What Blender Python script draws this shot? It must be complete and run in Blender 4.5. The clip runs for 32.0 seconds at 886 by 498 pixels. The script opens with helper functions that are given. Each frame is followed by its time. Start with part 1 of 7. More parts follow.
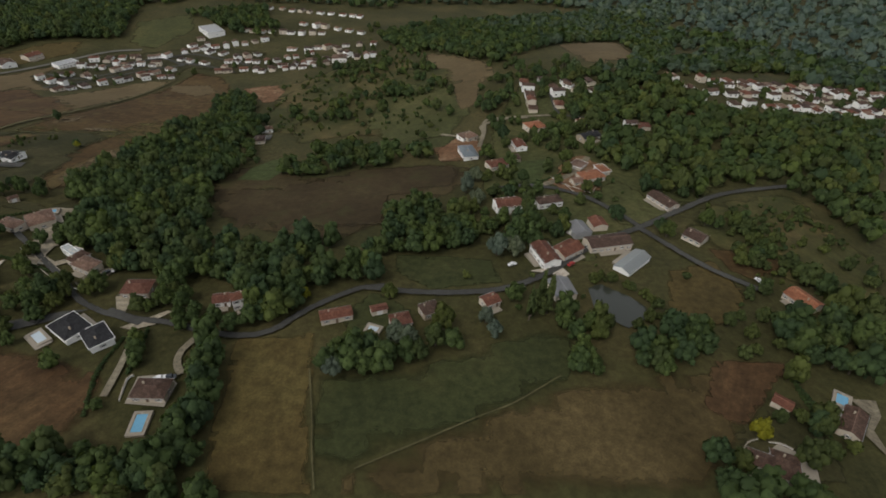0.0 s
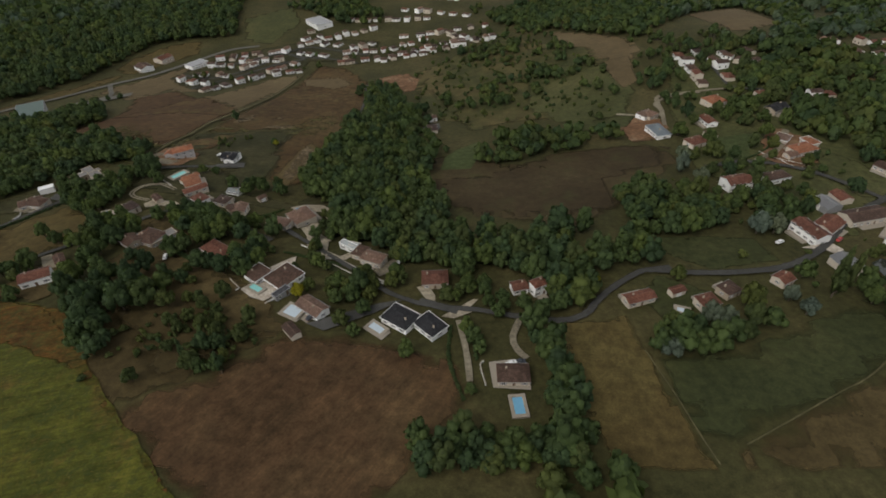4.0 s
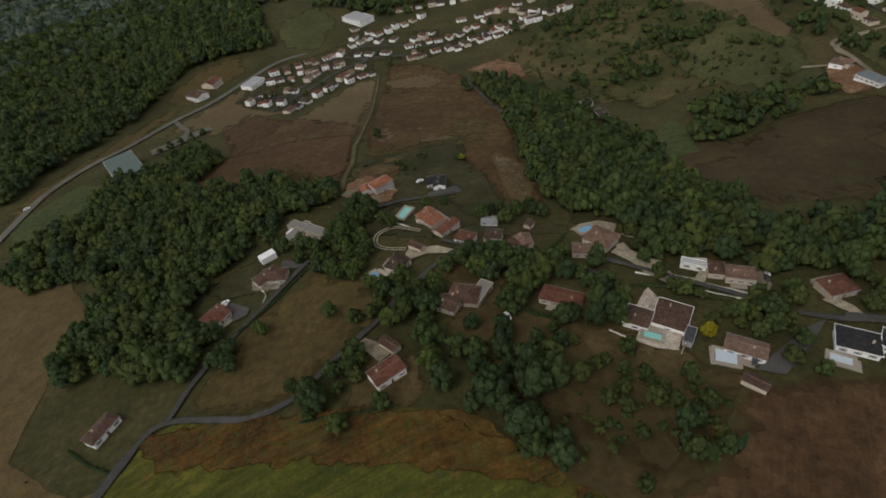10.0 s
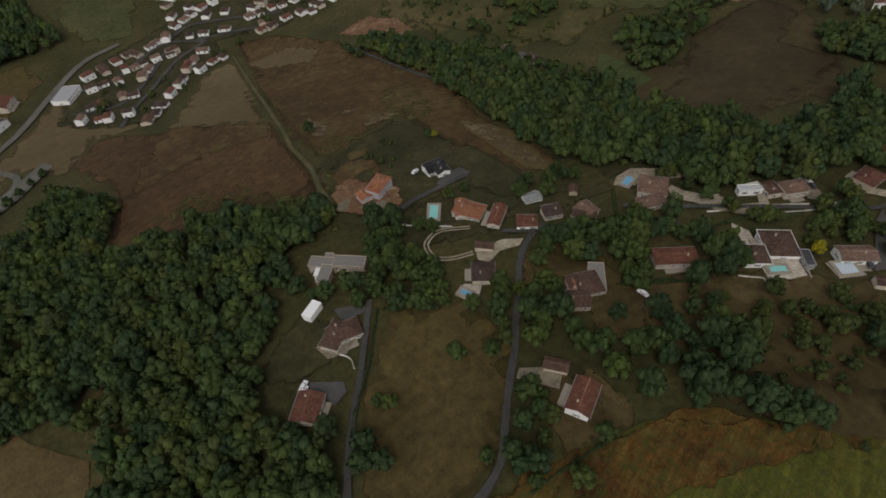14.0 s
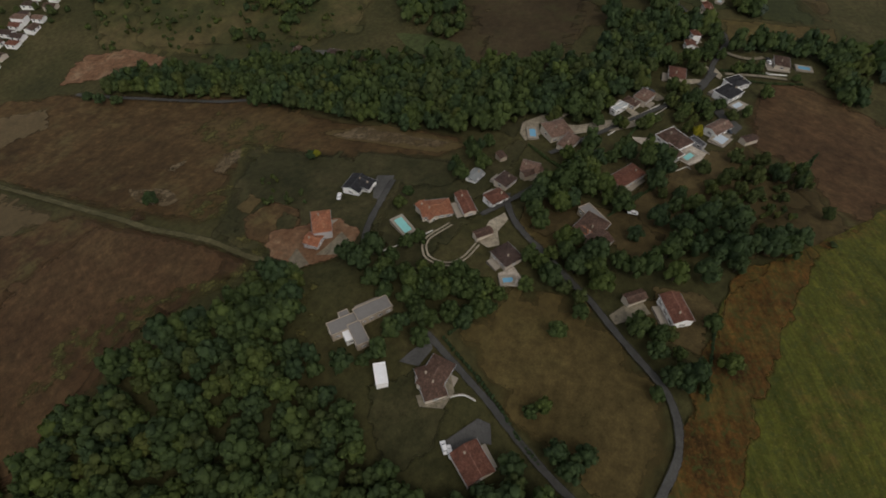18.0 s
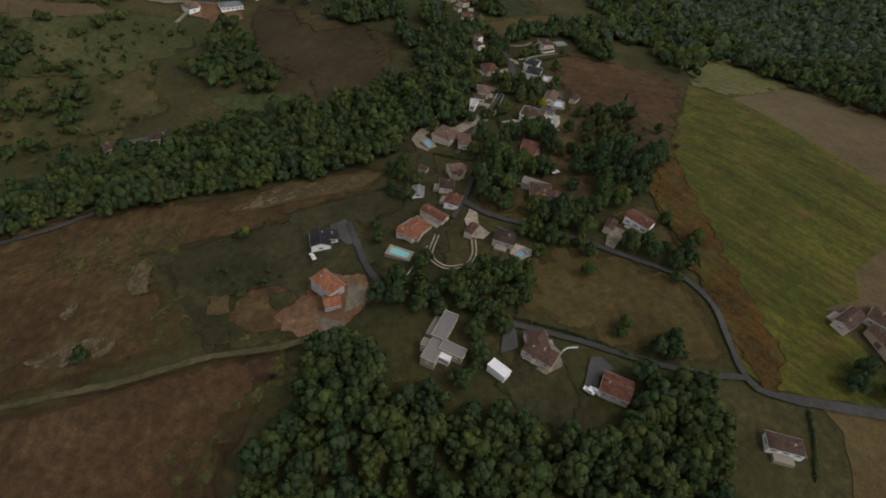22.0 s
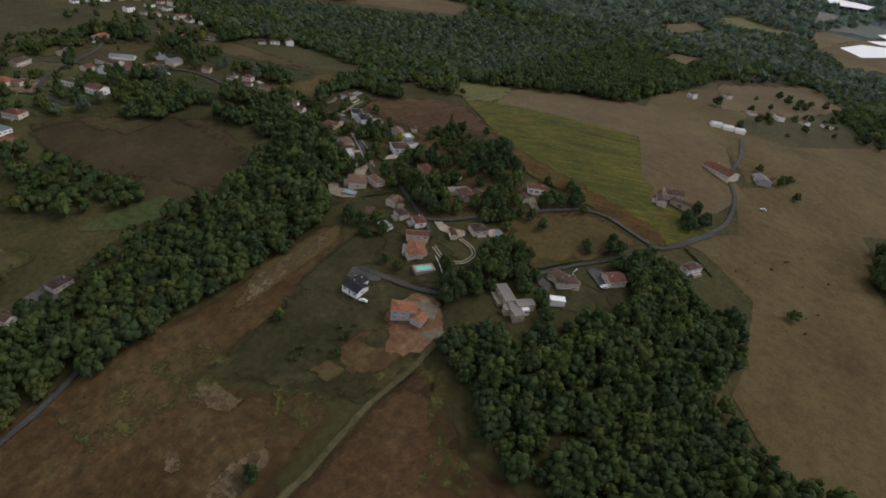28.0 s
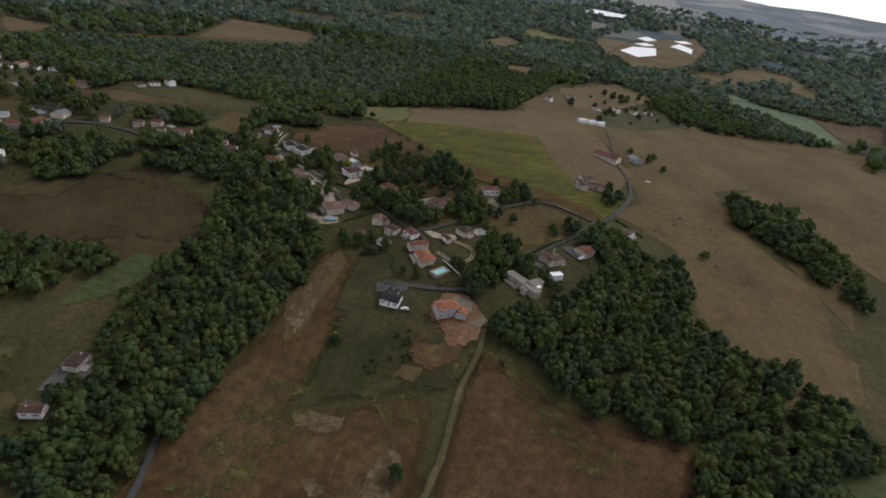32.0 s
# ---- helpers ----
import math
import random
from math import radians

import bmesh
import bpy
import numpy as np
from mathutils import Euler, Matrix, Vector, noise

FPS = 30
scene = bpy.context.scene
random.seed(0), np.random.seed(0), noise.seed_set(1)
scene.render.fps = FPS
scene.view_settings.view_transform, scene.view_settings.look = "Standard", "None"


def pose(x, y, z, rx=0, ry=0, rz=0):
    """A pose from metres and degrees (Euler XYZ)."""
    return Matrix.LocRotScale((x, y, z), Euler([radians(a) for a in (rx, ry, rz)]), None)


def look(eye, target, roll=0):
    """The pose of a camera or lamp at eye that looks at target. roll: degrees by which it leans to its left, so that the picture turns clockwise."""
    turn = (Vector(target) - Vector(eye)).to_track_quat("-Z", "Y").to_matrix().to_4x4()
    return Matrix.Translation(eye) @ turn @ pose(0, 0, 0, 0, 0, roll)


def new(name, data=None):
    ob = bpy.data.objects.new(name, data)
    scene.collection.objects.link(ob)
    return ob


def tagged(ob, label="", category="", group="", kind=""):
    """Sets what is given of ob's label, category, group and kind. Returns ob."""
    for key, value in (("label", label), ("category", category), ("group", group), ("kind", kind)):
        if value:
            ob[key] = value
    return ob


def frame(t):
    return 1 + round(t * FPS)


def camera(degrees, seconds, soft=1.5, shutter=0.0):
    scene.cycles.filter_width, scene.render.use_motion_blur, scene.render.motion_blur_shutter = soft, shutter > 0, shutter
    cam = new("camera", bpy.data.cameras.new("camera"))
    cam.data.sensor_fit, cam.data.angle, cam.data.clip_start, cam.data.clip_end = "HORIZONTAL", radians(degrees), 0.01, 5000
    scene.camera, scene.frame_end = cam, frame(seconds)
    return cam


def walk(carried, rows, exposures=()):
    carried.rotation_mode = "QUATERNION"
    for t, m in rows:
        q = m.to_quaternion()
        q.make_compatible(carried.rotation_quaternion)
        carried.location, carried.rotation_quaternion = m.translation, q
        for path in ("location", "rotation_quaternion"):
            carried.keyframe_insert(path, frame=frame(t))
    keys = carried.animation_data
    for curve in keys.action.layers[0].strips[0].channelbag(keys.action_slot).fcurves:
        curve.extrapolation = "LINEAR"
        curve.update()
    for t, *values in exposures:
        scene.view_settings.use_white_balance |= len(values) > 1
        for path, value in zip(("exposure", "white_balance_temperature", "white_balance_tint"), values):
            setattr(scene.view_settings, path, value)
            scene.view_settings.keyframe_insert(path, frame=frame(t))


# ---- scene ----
cam = camera(78.76, 32.0, soft=1.75)
ROWS = [
    (0.0, 0.00, 0.00, 160.00, 53.150, -2.571, 1.926),
    (0.5, -12.83, -2.99, 160.93, 52.763, -2.043, 2.091),
    (1.0, -26.24, -5.15, 161.46, 52.441, -1.592, 2.234),
    (1.5, -39.45, -6.88, 161.90, 52.026, -1.065, 2.436),
    (2.0, -53.03, -8.20, 162.63, 51.522, -0.582, 2.556),
    (2.5, -66.52, -8.94, 162.98, 51.322, -0.169, 2.772),
    (3.0, -80.33, -9.07, 163.63, 51.088, 0.392, 2.867),
    (3.5, -94.08, -8.96, 164.48, 51.047, 0.846, 3.079),
    (5.5, -150.11, -3.08, 165.10, 50.790, 2.769, 3.438),
    (6.0, -163.90, -0.06, 165.07, 50.691, 3.112, 2.723),
    (6.5, -177.46, 3.32, 165.18, 50.356, 3.523, 1.621),
    (7.0, -191.31, 7.21, 165.44, 50.007, 3.901, 0.535),
    (7.5, -204.48, 11.47, 164.83, 49.807, 4.367, -0.530),
    (8.0, -218.01, 15.96, 165.03, 49.640, 4.855, -1.713),
    (8.5, -231.38, 21.11, 165.26, 49.335, 5.189, -2.856),
    (9.0, -244.54, 26.60, 165.51, 49.016, 5.538, -3.900),
    (9.5, -257.27, 32.25, 165.55, 48.764, 5.925, -4.983),
    (10.0, -270.23, 38.86, 166.22, 48.386, 6.231, -6.155),
    (10.5, -282.25, 45.76, 166.89, 47.993, 6.621, -7.280),
    (11.0, -294.51, 52.90, 166.99, 47.576, 6.782, -8.479),
    (11.5, -305.99, 60.92, 167.41, 46.723, 6.783, -10.965),
    (12.0, -317.18, 68.67, 167.62, 45.743, 6.444, -14.531),
    (12.5, -328.26, 77.56, 167.92, 44.589, 5.929, -18.622),
    (13.0, -338.64, 86.07, 168.46, 43.479, 5.364, -22.675),
    (13.5, -349.64, 95.36, 168.82, 42.447, 4.495, -26.865),
    (14.0, -359.37, 105.48, 169.17, 41.303, 3.699, -31.174),
    (14.5, -368.70, 115.28, 169.32, 40.581, 2.921, -35.366),
    (16.5, -402.35, 156.76, 169.34, 39.304, -0.141, -53.756),
    (17.0, -408.23, 168.86, 168.17, 39.277, -0.976, -58.525),
    (17.5, -415.55, 180.97, 167.53, 39.746, -1.758, -63.402),
    (18.0, -421.17, 193.67, 166.80, 39.971, -2.498, -68.290),
    (18.5, -426.71, 206.33, 165.54, 40.581, -3.209, -73.076),
    (19.0, -431.04, 219.15, 164.75, 41.230, -3.775, -77.999),
    (19.5, -435.43, 232.06, 163.70, 42.117, -4.230, -82.835),
    (20.0, -438.95, 244.68, 163.26, 43.091, -4.564, -87.571),
    (20.5, -441.59, 257.78, 162.90, 43.939, -4.949, -91.993),
    (21.0, -443.54, 271.39, 163.07, 44.644, -5.475, -96.297),
    (21.5, -445.30, 285.24, 162.47, 45.638, -5.886, -100.506),
    (22.0, -445.58, 299.17, 161.99, 46.632, -6.207, -104.689),
    (22.5, -445.70, 312.54, 161.85, 47.692, -6.509, -108.659),
    (23.0, -444.89, 326.33, 162.07, 48.676, -6.839, -112.561),
    (23.5, -443.66, 339.68, 162.00, 49.553, -7.026, -116.299),
    (24.0, -442.20, 353.27, 162.23, 50.604, -7.219, -120.040),
    (24.5, -439.69, 366.99, 161.64, 51.680, -7.415, -123.679),
    (25.0, -436.22, 379.78, 161.72, 52.577, -7.515, -127.163),
    (25.5, -432.58, 393.04, 161.63, 53.347, -7.635, -130.502),
    (27.5, -412.29, 442.23, 163.48, 56.147, -7.768, -142.311),
    (28.0, -404.83, 453.42, 163.54, 56.715, -7.894, -145.206),
    (28.5, -397.58, 464.57, 163.48, 57.453, -7.989, -148.049),
    (29.0, -388.50, 475.24, 162.82, 58.152, -8.004, -150.926),
    (29.5, -380.40, 484.17, 162.65, 58.725, -8.052, -153.342),
    (30.0, -371.05, 492.99, 162.13, 59.245, -8.069, -155.948),
    (30.5, -361.45, 501.63, 161.55, 59.789, -8.114, -158.536),
    (31.0, -351.46, 509.68, 161.46, 60.480, -8.055, -161.013),
    (31.5, -341.50, 517.07, 161.26, 60.973, -7.940, -163.474),
    (32.0, -329.67, 524.18, 161.42, 61.426, -7.922, -165.979),
]
walk(cam, [(t, pose(x, y, z, rx, ry, rz)) for t, x, y, z, rx, ry, rz in ROWS], ((0.0, 0.28, 6550, 8), (9.0, 0.12, 6650, 9), (13.0, 0.02, 6600, 10), (19.0, -0.02, 6700, 11), (23.0, 0.16, 6500, 11), (28.0, 0.27, 6350, 13), (32.0, 0.36, 6250, 14)))
# ---- world and light ----
world = bpy.data.worlds.new("world")
scene.world = world
world.use_nodes = True
wn = world.node_tree.nodes
wl = world.node_tree.links
sky = wn.new("ShaderNodeTexSky")
sky.sky_type = "NISHITA"
sky.sun_disc = False
SUN_EL, SUN_ROT = 40.0, 222.0
sky.sun_elevation, sky.sun_rotation = radians(SUN_EL), radians(SUN_ROT)
sky.air_density, sky.dust_density, sky.ozone_density = 1.2, 1.5, 1.0
hsv = wn.new("ShaderNodeHueSaturation")
hsv.inputs["Saturation"].default_value = 0.2
wl.new(sky.outputs[0], hsv.inputs["Color"])
wl.new(hsv.outputs[0], wn["Background"].inputs["Color"])
wn["Background"].inputs["Strength"].default_value = 0.125

sun = new("sun", bpy.data.lights.new("sun", "SUN"))
sun.data.energy, sun.data.angle, sun.data.color = 0.85, radians(22), (1.0, 0.93, 0.84)
sd = Vector((math.sin(radians(SUN_ROT)) * math.cos(radians(SUN_EL)), math.cos(radians(SUN_ROT)) * math.cos(radians(SUN_EL)), math.sin(radians(SUN_EL))))
sun.matrix_world = look(sd * 400 + Vector((0, 0, 200)), (0, 0, 0))

# ---- the lie of the land ----
BUMPS = [(-455, -65, -1.2), (-315, -65, 21.1), (-175, -65, -6.0), (-30, -65, -5.9), (120, -65, -3.3), (270, -65, -3.6), (-455, 98, -15.0), (-315, 98, 15.7), (-175, 98, -1.7), (-30, 98, 11.6), (120, 98, 7.2), (270, 98, -2.3), (-455, 240, -3.4), (-315, 240, 11.6), (-175, 240, -8.3), (-30, 240, 2.3), (120, 240, 3.1), (270, 240, -0.9), (-455, 380, -0.8), (-315, 380, 17.8), (-175, 380, -9.9), (-30, 380, -2.1), (120, 380, 4.5), (270, 380, -1.8), (-455, 545, -11.7), (-315, 545, -10.3), (-175, 545, -14.6), (-30, 545, 16.0), (120, 545, 20.6), (270, 545, 15.8)]
SIGMA = 141.0


def land(x, y):
    """Height of the ground at x, y (numbers or arrays)."""
    x, y = np.asarray(x, float), np.asarray(y, float)
    z = -23 - 28 * np.tanh((y - 360) / 280.0)
    for a, b, c in BUMPS:
        z = z + c * np.exp(-((x - a) ** 2 + (y - b) ** 2) / (2 * SIGMA * SIGMA))
    r = np.hypot(x + 200, y - 250)
    far = np.clip((r - 1500) / 3000, 0, 1)
    far = far * far * (3 - 2 * far)
    ridge = 16 * np.sin(x / 310 + 1.3) * np.cos(y / 270) + 9 * np.sin(x / 130 - y / 170)
    return z + far * (160 - z + ridge * 0.45) + np.clip((r - 900) / 800, 0, 1) * ridge * 0.5 * (1 - far)


# ---- materials ----
MATS = {}


def nodes_of(name):
    m = bpy.data.materials.new(name)
    m.use_nodes = True
    MATS[name] = m
    n, l = m.node_tree.nodes, m.node_tree.links
    return m, n, l, n["Principled BSDF"]


def noise_node(n, l, vec, scale, detail=4.0, rough=0.6):
    t = n.new("ShaderNodeTexNoise")
    t.inputs["Scale"].default_value, t.inputs["Detail"].default_value, t.inputs["Roughness"].default_value = scale, detail, rough
    l.new(vec, t.inputs["Vector"])
    return t.outputs["Fac"]


def ramp(n, l, fac, stops):
    r = n.new("ShaderNodeValToRGB")
    e = r.color_ramp.elements
    while len(e) < len(stops):
        e.new(0.5)
    for k, (p, c) in zip(e, stops):
        k.position, k.color = p, (*c, 1)
    l.new(fac, r.inputs["Fac"])
    return r.outputs["Color"]


def range01(n, l, fac, lo, hi):
    r = n.new("ShaderNodeMapRange")
    r.inputs["From Min"].default_value, r.inputs["From Max"].default_value = lo, hi
    l.new(fac, r.inputs["Value"])
    return r.outputs[0]


def mix(n, l, a, b, fac, kind="MIX"):
    m = n.new("ShaderNodeMix")
    m.data_type, m.blend_type = "RGBA", kind
    for sock, v in ((m.inputs[6], a), (m.inputs[7], b), (m.inputs[0], fac)):
        if isinstance(v, (int, float)):
            sock.default_value = v
        elif isinstance(v, tuple):
            sock.default_value = (*v, 1)
        else:
            l.new(v, sock)
    return m.outputs[2]


def bump(n, l, p, height, strength, dist):
    b = n.new("ShaderNodeBump")
    b.inputs["Strength"].default_value, b.inputs["Distance"].default_value = strength, dist
    l.new(height, b.inputs["Height"])
    l.new(b.outputs[0], p.inputs["Normal"])


SOFT = ("soil", "soil2", "tawny", "dry", "straw", "straw2", "meadow", "darkgrass", "green", "dark_meadow", "heath", "garden_grass", "pale_green", "scrub", "weeds", "bare", "rust", "earth2", "earth", "road_asphalt", "grasstrack")


def ground_mat(name, dark, mid, light, big=0.02, small=0.35, rows=0.0, angle=0.0, spots=None, rough=0.95, mottle=0.75, drill=0.45):
    """Soil or grass: broad stains, finer tufts, and drilled rows where rows > 0 (metres apart)."""
    m, n, l, p = nodes_of(name)
    pos = n.new("ShaderNodeTexCoord").outputs["Object"]
    a = noise_node(n, l, pos, big, 5, 0.62)
    b = noise_node(n, l, pos, small, 4, 0.65)
    c = noise_node(n, l, pos, small * 5, 3, 0.6)
    col = ramp(n, l, a, [(0.32, dark), (0.5, mid), (0.68, light)])
    tuft = ramp(n, l, b, [(0.3, (0.5, 0.5, 0.46)), (0.7, (1.4, 1.4, 1.3))])
    col = mix(n, l, col, tuft, mottle, "MULTIPLY")
    fine = ramp(n, l, c, [(0.3, (0.72, 0.72, 0.7)), (0.7, (1.25, 1.25, 1.22))])
    col = mix(n, l, col, fine, 0.7, "MULTIPLY")
    if spots:
        s = noise_node(n, l, pos, 0.055, 6, 0.72)
        f = ramp(n, l, s, [(0.53, (0, 0, 0)), (0.70, (0.85, 0.85, 0.85))])
        col = mix(n, l, col, spots, f)
    if rows:
        mp = n.new("ShaderNodeMapping")
        mp.vector_type = "TEXTURE"
        mp.inputs["Rotation"].default_value = (0, 0, radians(angle))
        mp.inputs["Scale"].default_value = (rows * 9, rows * 0.5, 1)
        l.new(pos, mp.inputs["Vector"])
        w = noise_node(n, l, mp.outputs[0], 1.0, 3, 0.65)
        r = ramp(n, l, w, [(0.3, (0.62, 0.64, 0.6)), (0.7, (1.3, 1.28, 1.2))])
        col = mix(n, l, col, r, drill, "MULTIPLY")
        wide = n.new("ShaderNodeMapping")
        wide.vector_type = "TEXTURE"
        wide.inputs["Rotation"].default_value = (0, 0, radians(angle))
        wide.inputs["Scale"].default_value = (rows * 34, rows * 2.6, 1)
        l.new(pos, wide.inputs["Vector"])
        r = ramp(n, l, noise_node(n, l, wide.outputs[0], 1.0, 4, 0.6), [(0.36, (0.62, 0.66, 0.62)), (0.64, (1.28, 1.22, 1.12))])
        col = mix(n, l, col, r, drill, "MULTIPLY")
    if name in ("crop", "rust"):
        clump = noise_node(n, l, pos, 0.42, 5, 0.75)
        col = mix(n, l, col, (0.040, 0.050, 0.013), ramp(n, l, clump, [(0.5, (0, 0, 0)), (0.62, (0.75, 0.75, 0.75))]))
        col = mix(n, l, col, (0.11, 0.055, 0.018) if name == "rust" else (0.12, 0.095, 0.024), ramp(n, l, noise_node(n, l, pos, 0.9, 4, 0.7), [(0.55, (0, 0, 0)), (0.68, (0.6, 0.6, 0.6))]))
    l.new(col, p.inputs["Base Color"])
    p.inputs["Roughness"].default_value = rough
    p.inputs["Specular IOR Level"].default_value = 0.15
    bump(n, l, p, b, 0.7, 0.35)
    if name in SOFT:
        # growth thins out raggedly towards the margin of the patch
        at = n.new("ShaderNodeAttribute")
        at.attribute_name = "margin"
        wear = n.new("ShaderNodeMath")
        wear.operation = "MULTIPLY_ADD"
        l.new(noise_node(n, l, pos, 0.16, 5, 0.7), wear.inputs[0])
        wear.inputs[1].default_value = 2.6 if name in ("weeds", "bare") else 1.0
        l.new(at.outputs["Fac"], wear.inputs[2])
        lo, hi = (0.55, 0.75) if name == "road_asphalt" else (0.6, 1.0) if name == "grasstrack" else (2.26, 2.58) if name == "weeds" else (1.9, 2.45) if name == "bare" else (0.48, 0.8) if name in ("earth", "rust") else (0.55, 1.1)
        l.new(range01(n, l, wear.outputs[0], lo, hi), p.inputs["Alpha"])
    return m


ground_mat("grass", (0.034, 0.034, 0.014), (0.048, 0.045, 0.018), (0.072, 0.060, 0.027))
ground_mat("crop", (0.047, 0.054, 0.012), (0.072, 0.075, 0.014), (0.102, 0.090, 0.019), 0.02, 0.35, 3.0, -157, (0.125, 0.074, 0.025), 0.95, 0.6, 0.85)
ground_mat("weeds", (0.054, 0.054, 0.019), (0.074, 0.069, 0.024), (0.096, 0.084, 0.030), 0.05, 0.5)
ground_mat("bare", (0.095, 0.068, 0.040), (0.118, 0.087, 0.053), (0.145, 0.110, 0.072), 0.05, 0.5)
ground_mat("rust", (0.046, 0.024, 0.009), (0.080, 0.040, 0.012), (0.094, 0.064, 0.019), 0.06, 0.45, 2.4, -157, (0.085, 0.080, 0.024), 0.95, 0.95, 0.85)
ground_mat("soil", (0.050, 0.029, 0.016), (0.069, 0.040, 0.022), (0.089, 0.056, 0.030), 0.02, 0.25, 2.5, 60)
ground_mat("soil2", (0.051, 0.031, 0.018), (0.071, 0.042, 0.023), (0.095, 0.064, 0.031), 0.016, 0.22, 3.0, 70, (0.10, 0.086, 0.036))
ground_mat("tawny", (0.054, 0.033, 0.016), (0.071, 0.044, 0.021), (0.094, 0.063, 0.031), 0.018, 0.22, 3.0, 95, (0.092, 0.072, 0.032))
ground_mat("dry", (0.046, 0.034, 0.015), (0.064, 0.047, 0.021), (0.090, 0.066, 0.031), 0.03, 0.3)
ground_mat("straw", (0.083, 0.061, 0.032), (0.101, 0.074, 0.040), (0.122, 0.093, 0.051), 0.012, 0.16, 0, 0, None, 0.95, 0.35)
ground_mat("straw2", (0.066, 0.046, 0.020), (0.088, 0.064, 0.028), (0.112, 0.085, 0.039), 0.014, 0.2, 0, 0, None, 0.95, 0.45)
ground_mat("meadow", (0.054, 0.041, 0.016), (0.074, 0.054, 0.021), (0.092, 0.073, 0.028), 0.02, 0.3)
ground_mat("darkgrass", (0.027, 0.028, 0.012), (0.040, 0.038, 0.017), (0.060, 0.052, 0.025), 0.05, 0.3)
ground_mat("green", (0.029, 0.034, 0.014), (0.038, 0.043, 0.017), (0.053, 0.053, 0.022), 0.02, 0.3)
ground_mat("turf", (0.040, 0.052, 0.020), (0.052, 0.066, 0.025), (0.068, 0.080, 0.031), 0.02, 0.3)
ground_mat("dark_meadow", (0.036, 0.028, 0.014), (0.050, 0.037, 0.018), (0.068, 0.052, 0.026), 0.014, 0.2, 0, 0, (0.052, 0.050, 0.018), 0.95, 0.6)
ground_mat("heath", (0.030, 0.022, 0.012), (0.041, 0.029, 0.015), (0.058, 0.043, 0.022), 0.014, 0.2, 0, 0, (0.046, 0.044, 0.017), 0.95, 0.6)
ground_mat("pale_green", (0.075, 0.08, 0.03), (0.10, 0.10, 0.04), (0.13, 0.12, 0.05), 0.02, 0.3)
# far field green kept paler than near grass, haze put into the colour
ground_mat("green_hazed", (0.07, 0.10, 0.06), (0.085, 0.12, 0.07), (0.10, 0.13, 0.075), 0.01, 0.1)
ground_mat("scrub", (0.034, 0.040, 0.015), (0.060, 0.056, 0.022), (0.098, 0.076, 0.035), 0.022, 0.12)
ground_mat("garden_grass", (0.044, 0.048, 0.019), (0.058, 0.061, 0.024), (0.082, 0.078, 0.033), 0.03, 0.3)
ground_mat("earth", (0.104, 0.054, 0.030), (0.152, 0.084, 0.050), (0.224, 0.152, 0.100), 0.07, 0.4)
ground_mat("earth2", (0.080, 0.046, 0.027), (0.104, 0.062, 0.037), (0.136, 0.088, 0.052), 0.04, 0.3, 4.0, 25)
ground_mat("asphalt", (0.056, 0.055, 0.054), (0.075, 0.073, 0.071), (0.098, 0.096, 0.092), 0.05, 0.5, 0, 0, None, 0.85, 0.25)
ground_mat("road_asphalt", (0.043, 0.042, 0.040), (0.056, 0.055, 0.053), (0.074, 0.072, 0.069), 0.05, 0.5, 0, 0, None, 0.9, 0.3)
ground_mat("worn_asphalt", (0.095, 0.090, 0.080), (0.12, 0.114, 0.102), (0.15, 0.142, 0.128), 0.05, 0.5, 0, 0, None, 0.9, 0.3)
ground_mat("gravel", (0.13, 0.11, 0.085), (0.18, 0.155, 0.12), (0.24, 0.21, 0.165), 0.05, 0.6)
ground_mat("limestone", (0.21, 0.175, 0.135), (0.29, 0.25, 0.20), (0.38, 0.33, 0.27), 0.06, 0.6)
ground_mat("terrace_stone", (0.34, 0.29, 0.255), (0.43, 0.375, 0.335), (0.52, 0.465, 0.42), 0.2, 0.9)
ground_mat("grasstrack", (0.058, 0.053, 0.026), (0.075, 0.067, 0.034), (0.100, 0.088, 0.048), 0.06, 0.5)


def hill_mat(name, wood_a, wood_b, field_a, field_b, cell, share):
    """Distant country: woods with a patchwork of fields between, haze included in the colours."""
    m, n, l, p = nodes_of(name)
    pos = n.new("ShaderNodeTexCoord").outputs["Object"]
    warp = n.new("ShaderNodeVectorMath")
    warp.operation = "MULTIPLY_ADD"
    nz = n.new("ShaderNodeTexNoise")
    nz.inputs["Scale"].default_value = 0.01
    l.new(pos, nz.inputs["Vector"])
    l.new(nz.outputs["Color"], warp.inputs[0])
    warp.inputs[1].default_value = (90, 90, 0)
    l.new(pos, warp.inputs[2])
    v = n.new("ShaderNodeTexVoronoi")
    v.inputs["Scale"].default_value = cell
    v.voronoi_dimensions = "2D"
    l.new(warp.outputs[0], v.inputs["Vector"])
    bits = n.new("ShaderNodeSeparateColor")
    l.new(v.outputs["Color"], bits.inputs[0])
    a = noise_node(n, l, pos, 0.045, 5, 0.7)
    b = noise_node(n, l, pos, 0.004, 3, 0.6)
    wood = ramp(n, l, a, [(0.35, wood_a), (0.65, wood_b)])
    wood = mix(n, l, wood, ramp(n, l, b, [(0.35, (0.8, 0.8, 0.8)), (0.65, (1.25, 1.25, 1.25))]), 0.8, "MULTIPLY")
    land_col = ramp(n, l, bits.outputs[1], [(0.0, field_a), (1.0, field_b)])
    l.new(mix(n, l, wood, land_col, range01(n, l, bits.outputs[0], 1 - share, 1 - share + 0.02)), p.inputs["Base Color"])
    p.inputs["Roughness"].default_value = 0.95
    p.inputs["Specular IOR Level"].default_value = 0.05
    bump(n, l, p, a, 1.0, 6.0)
    return m


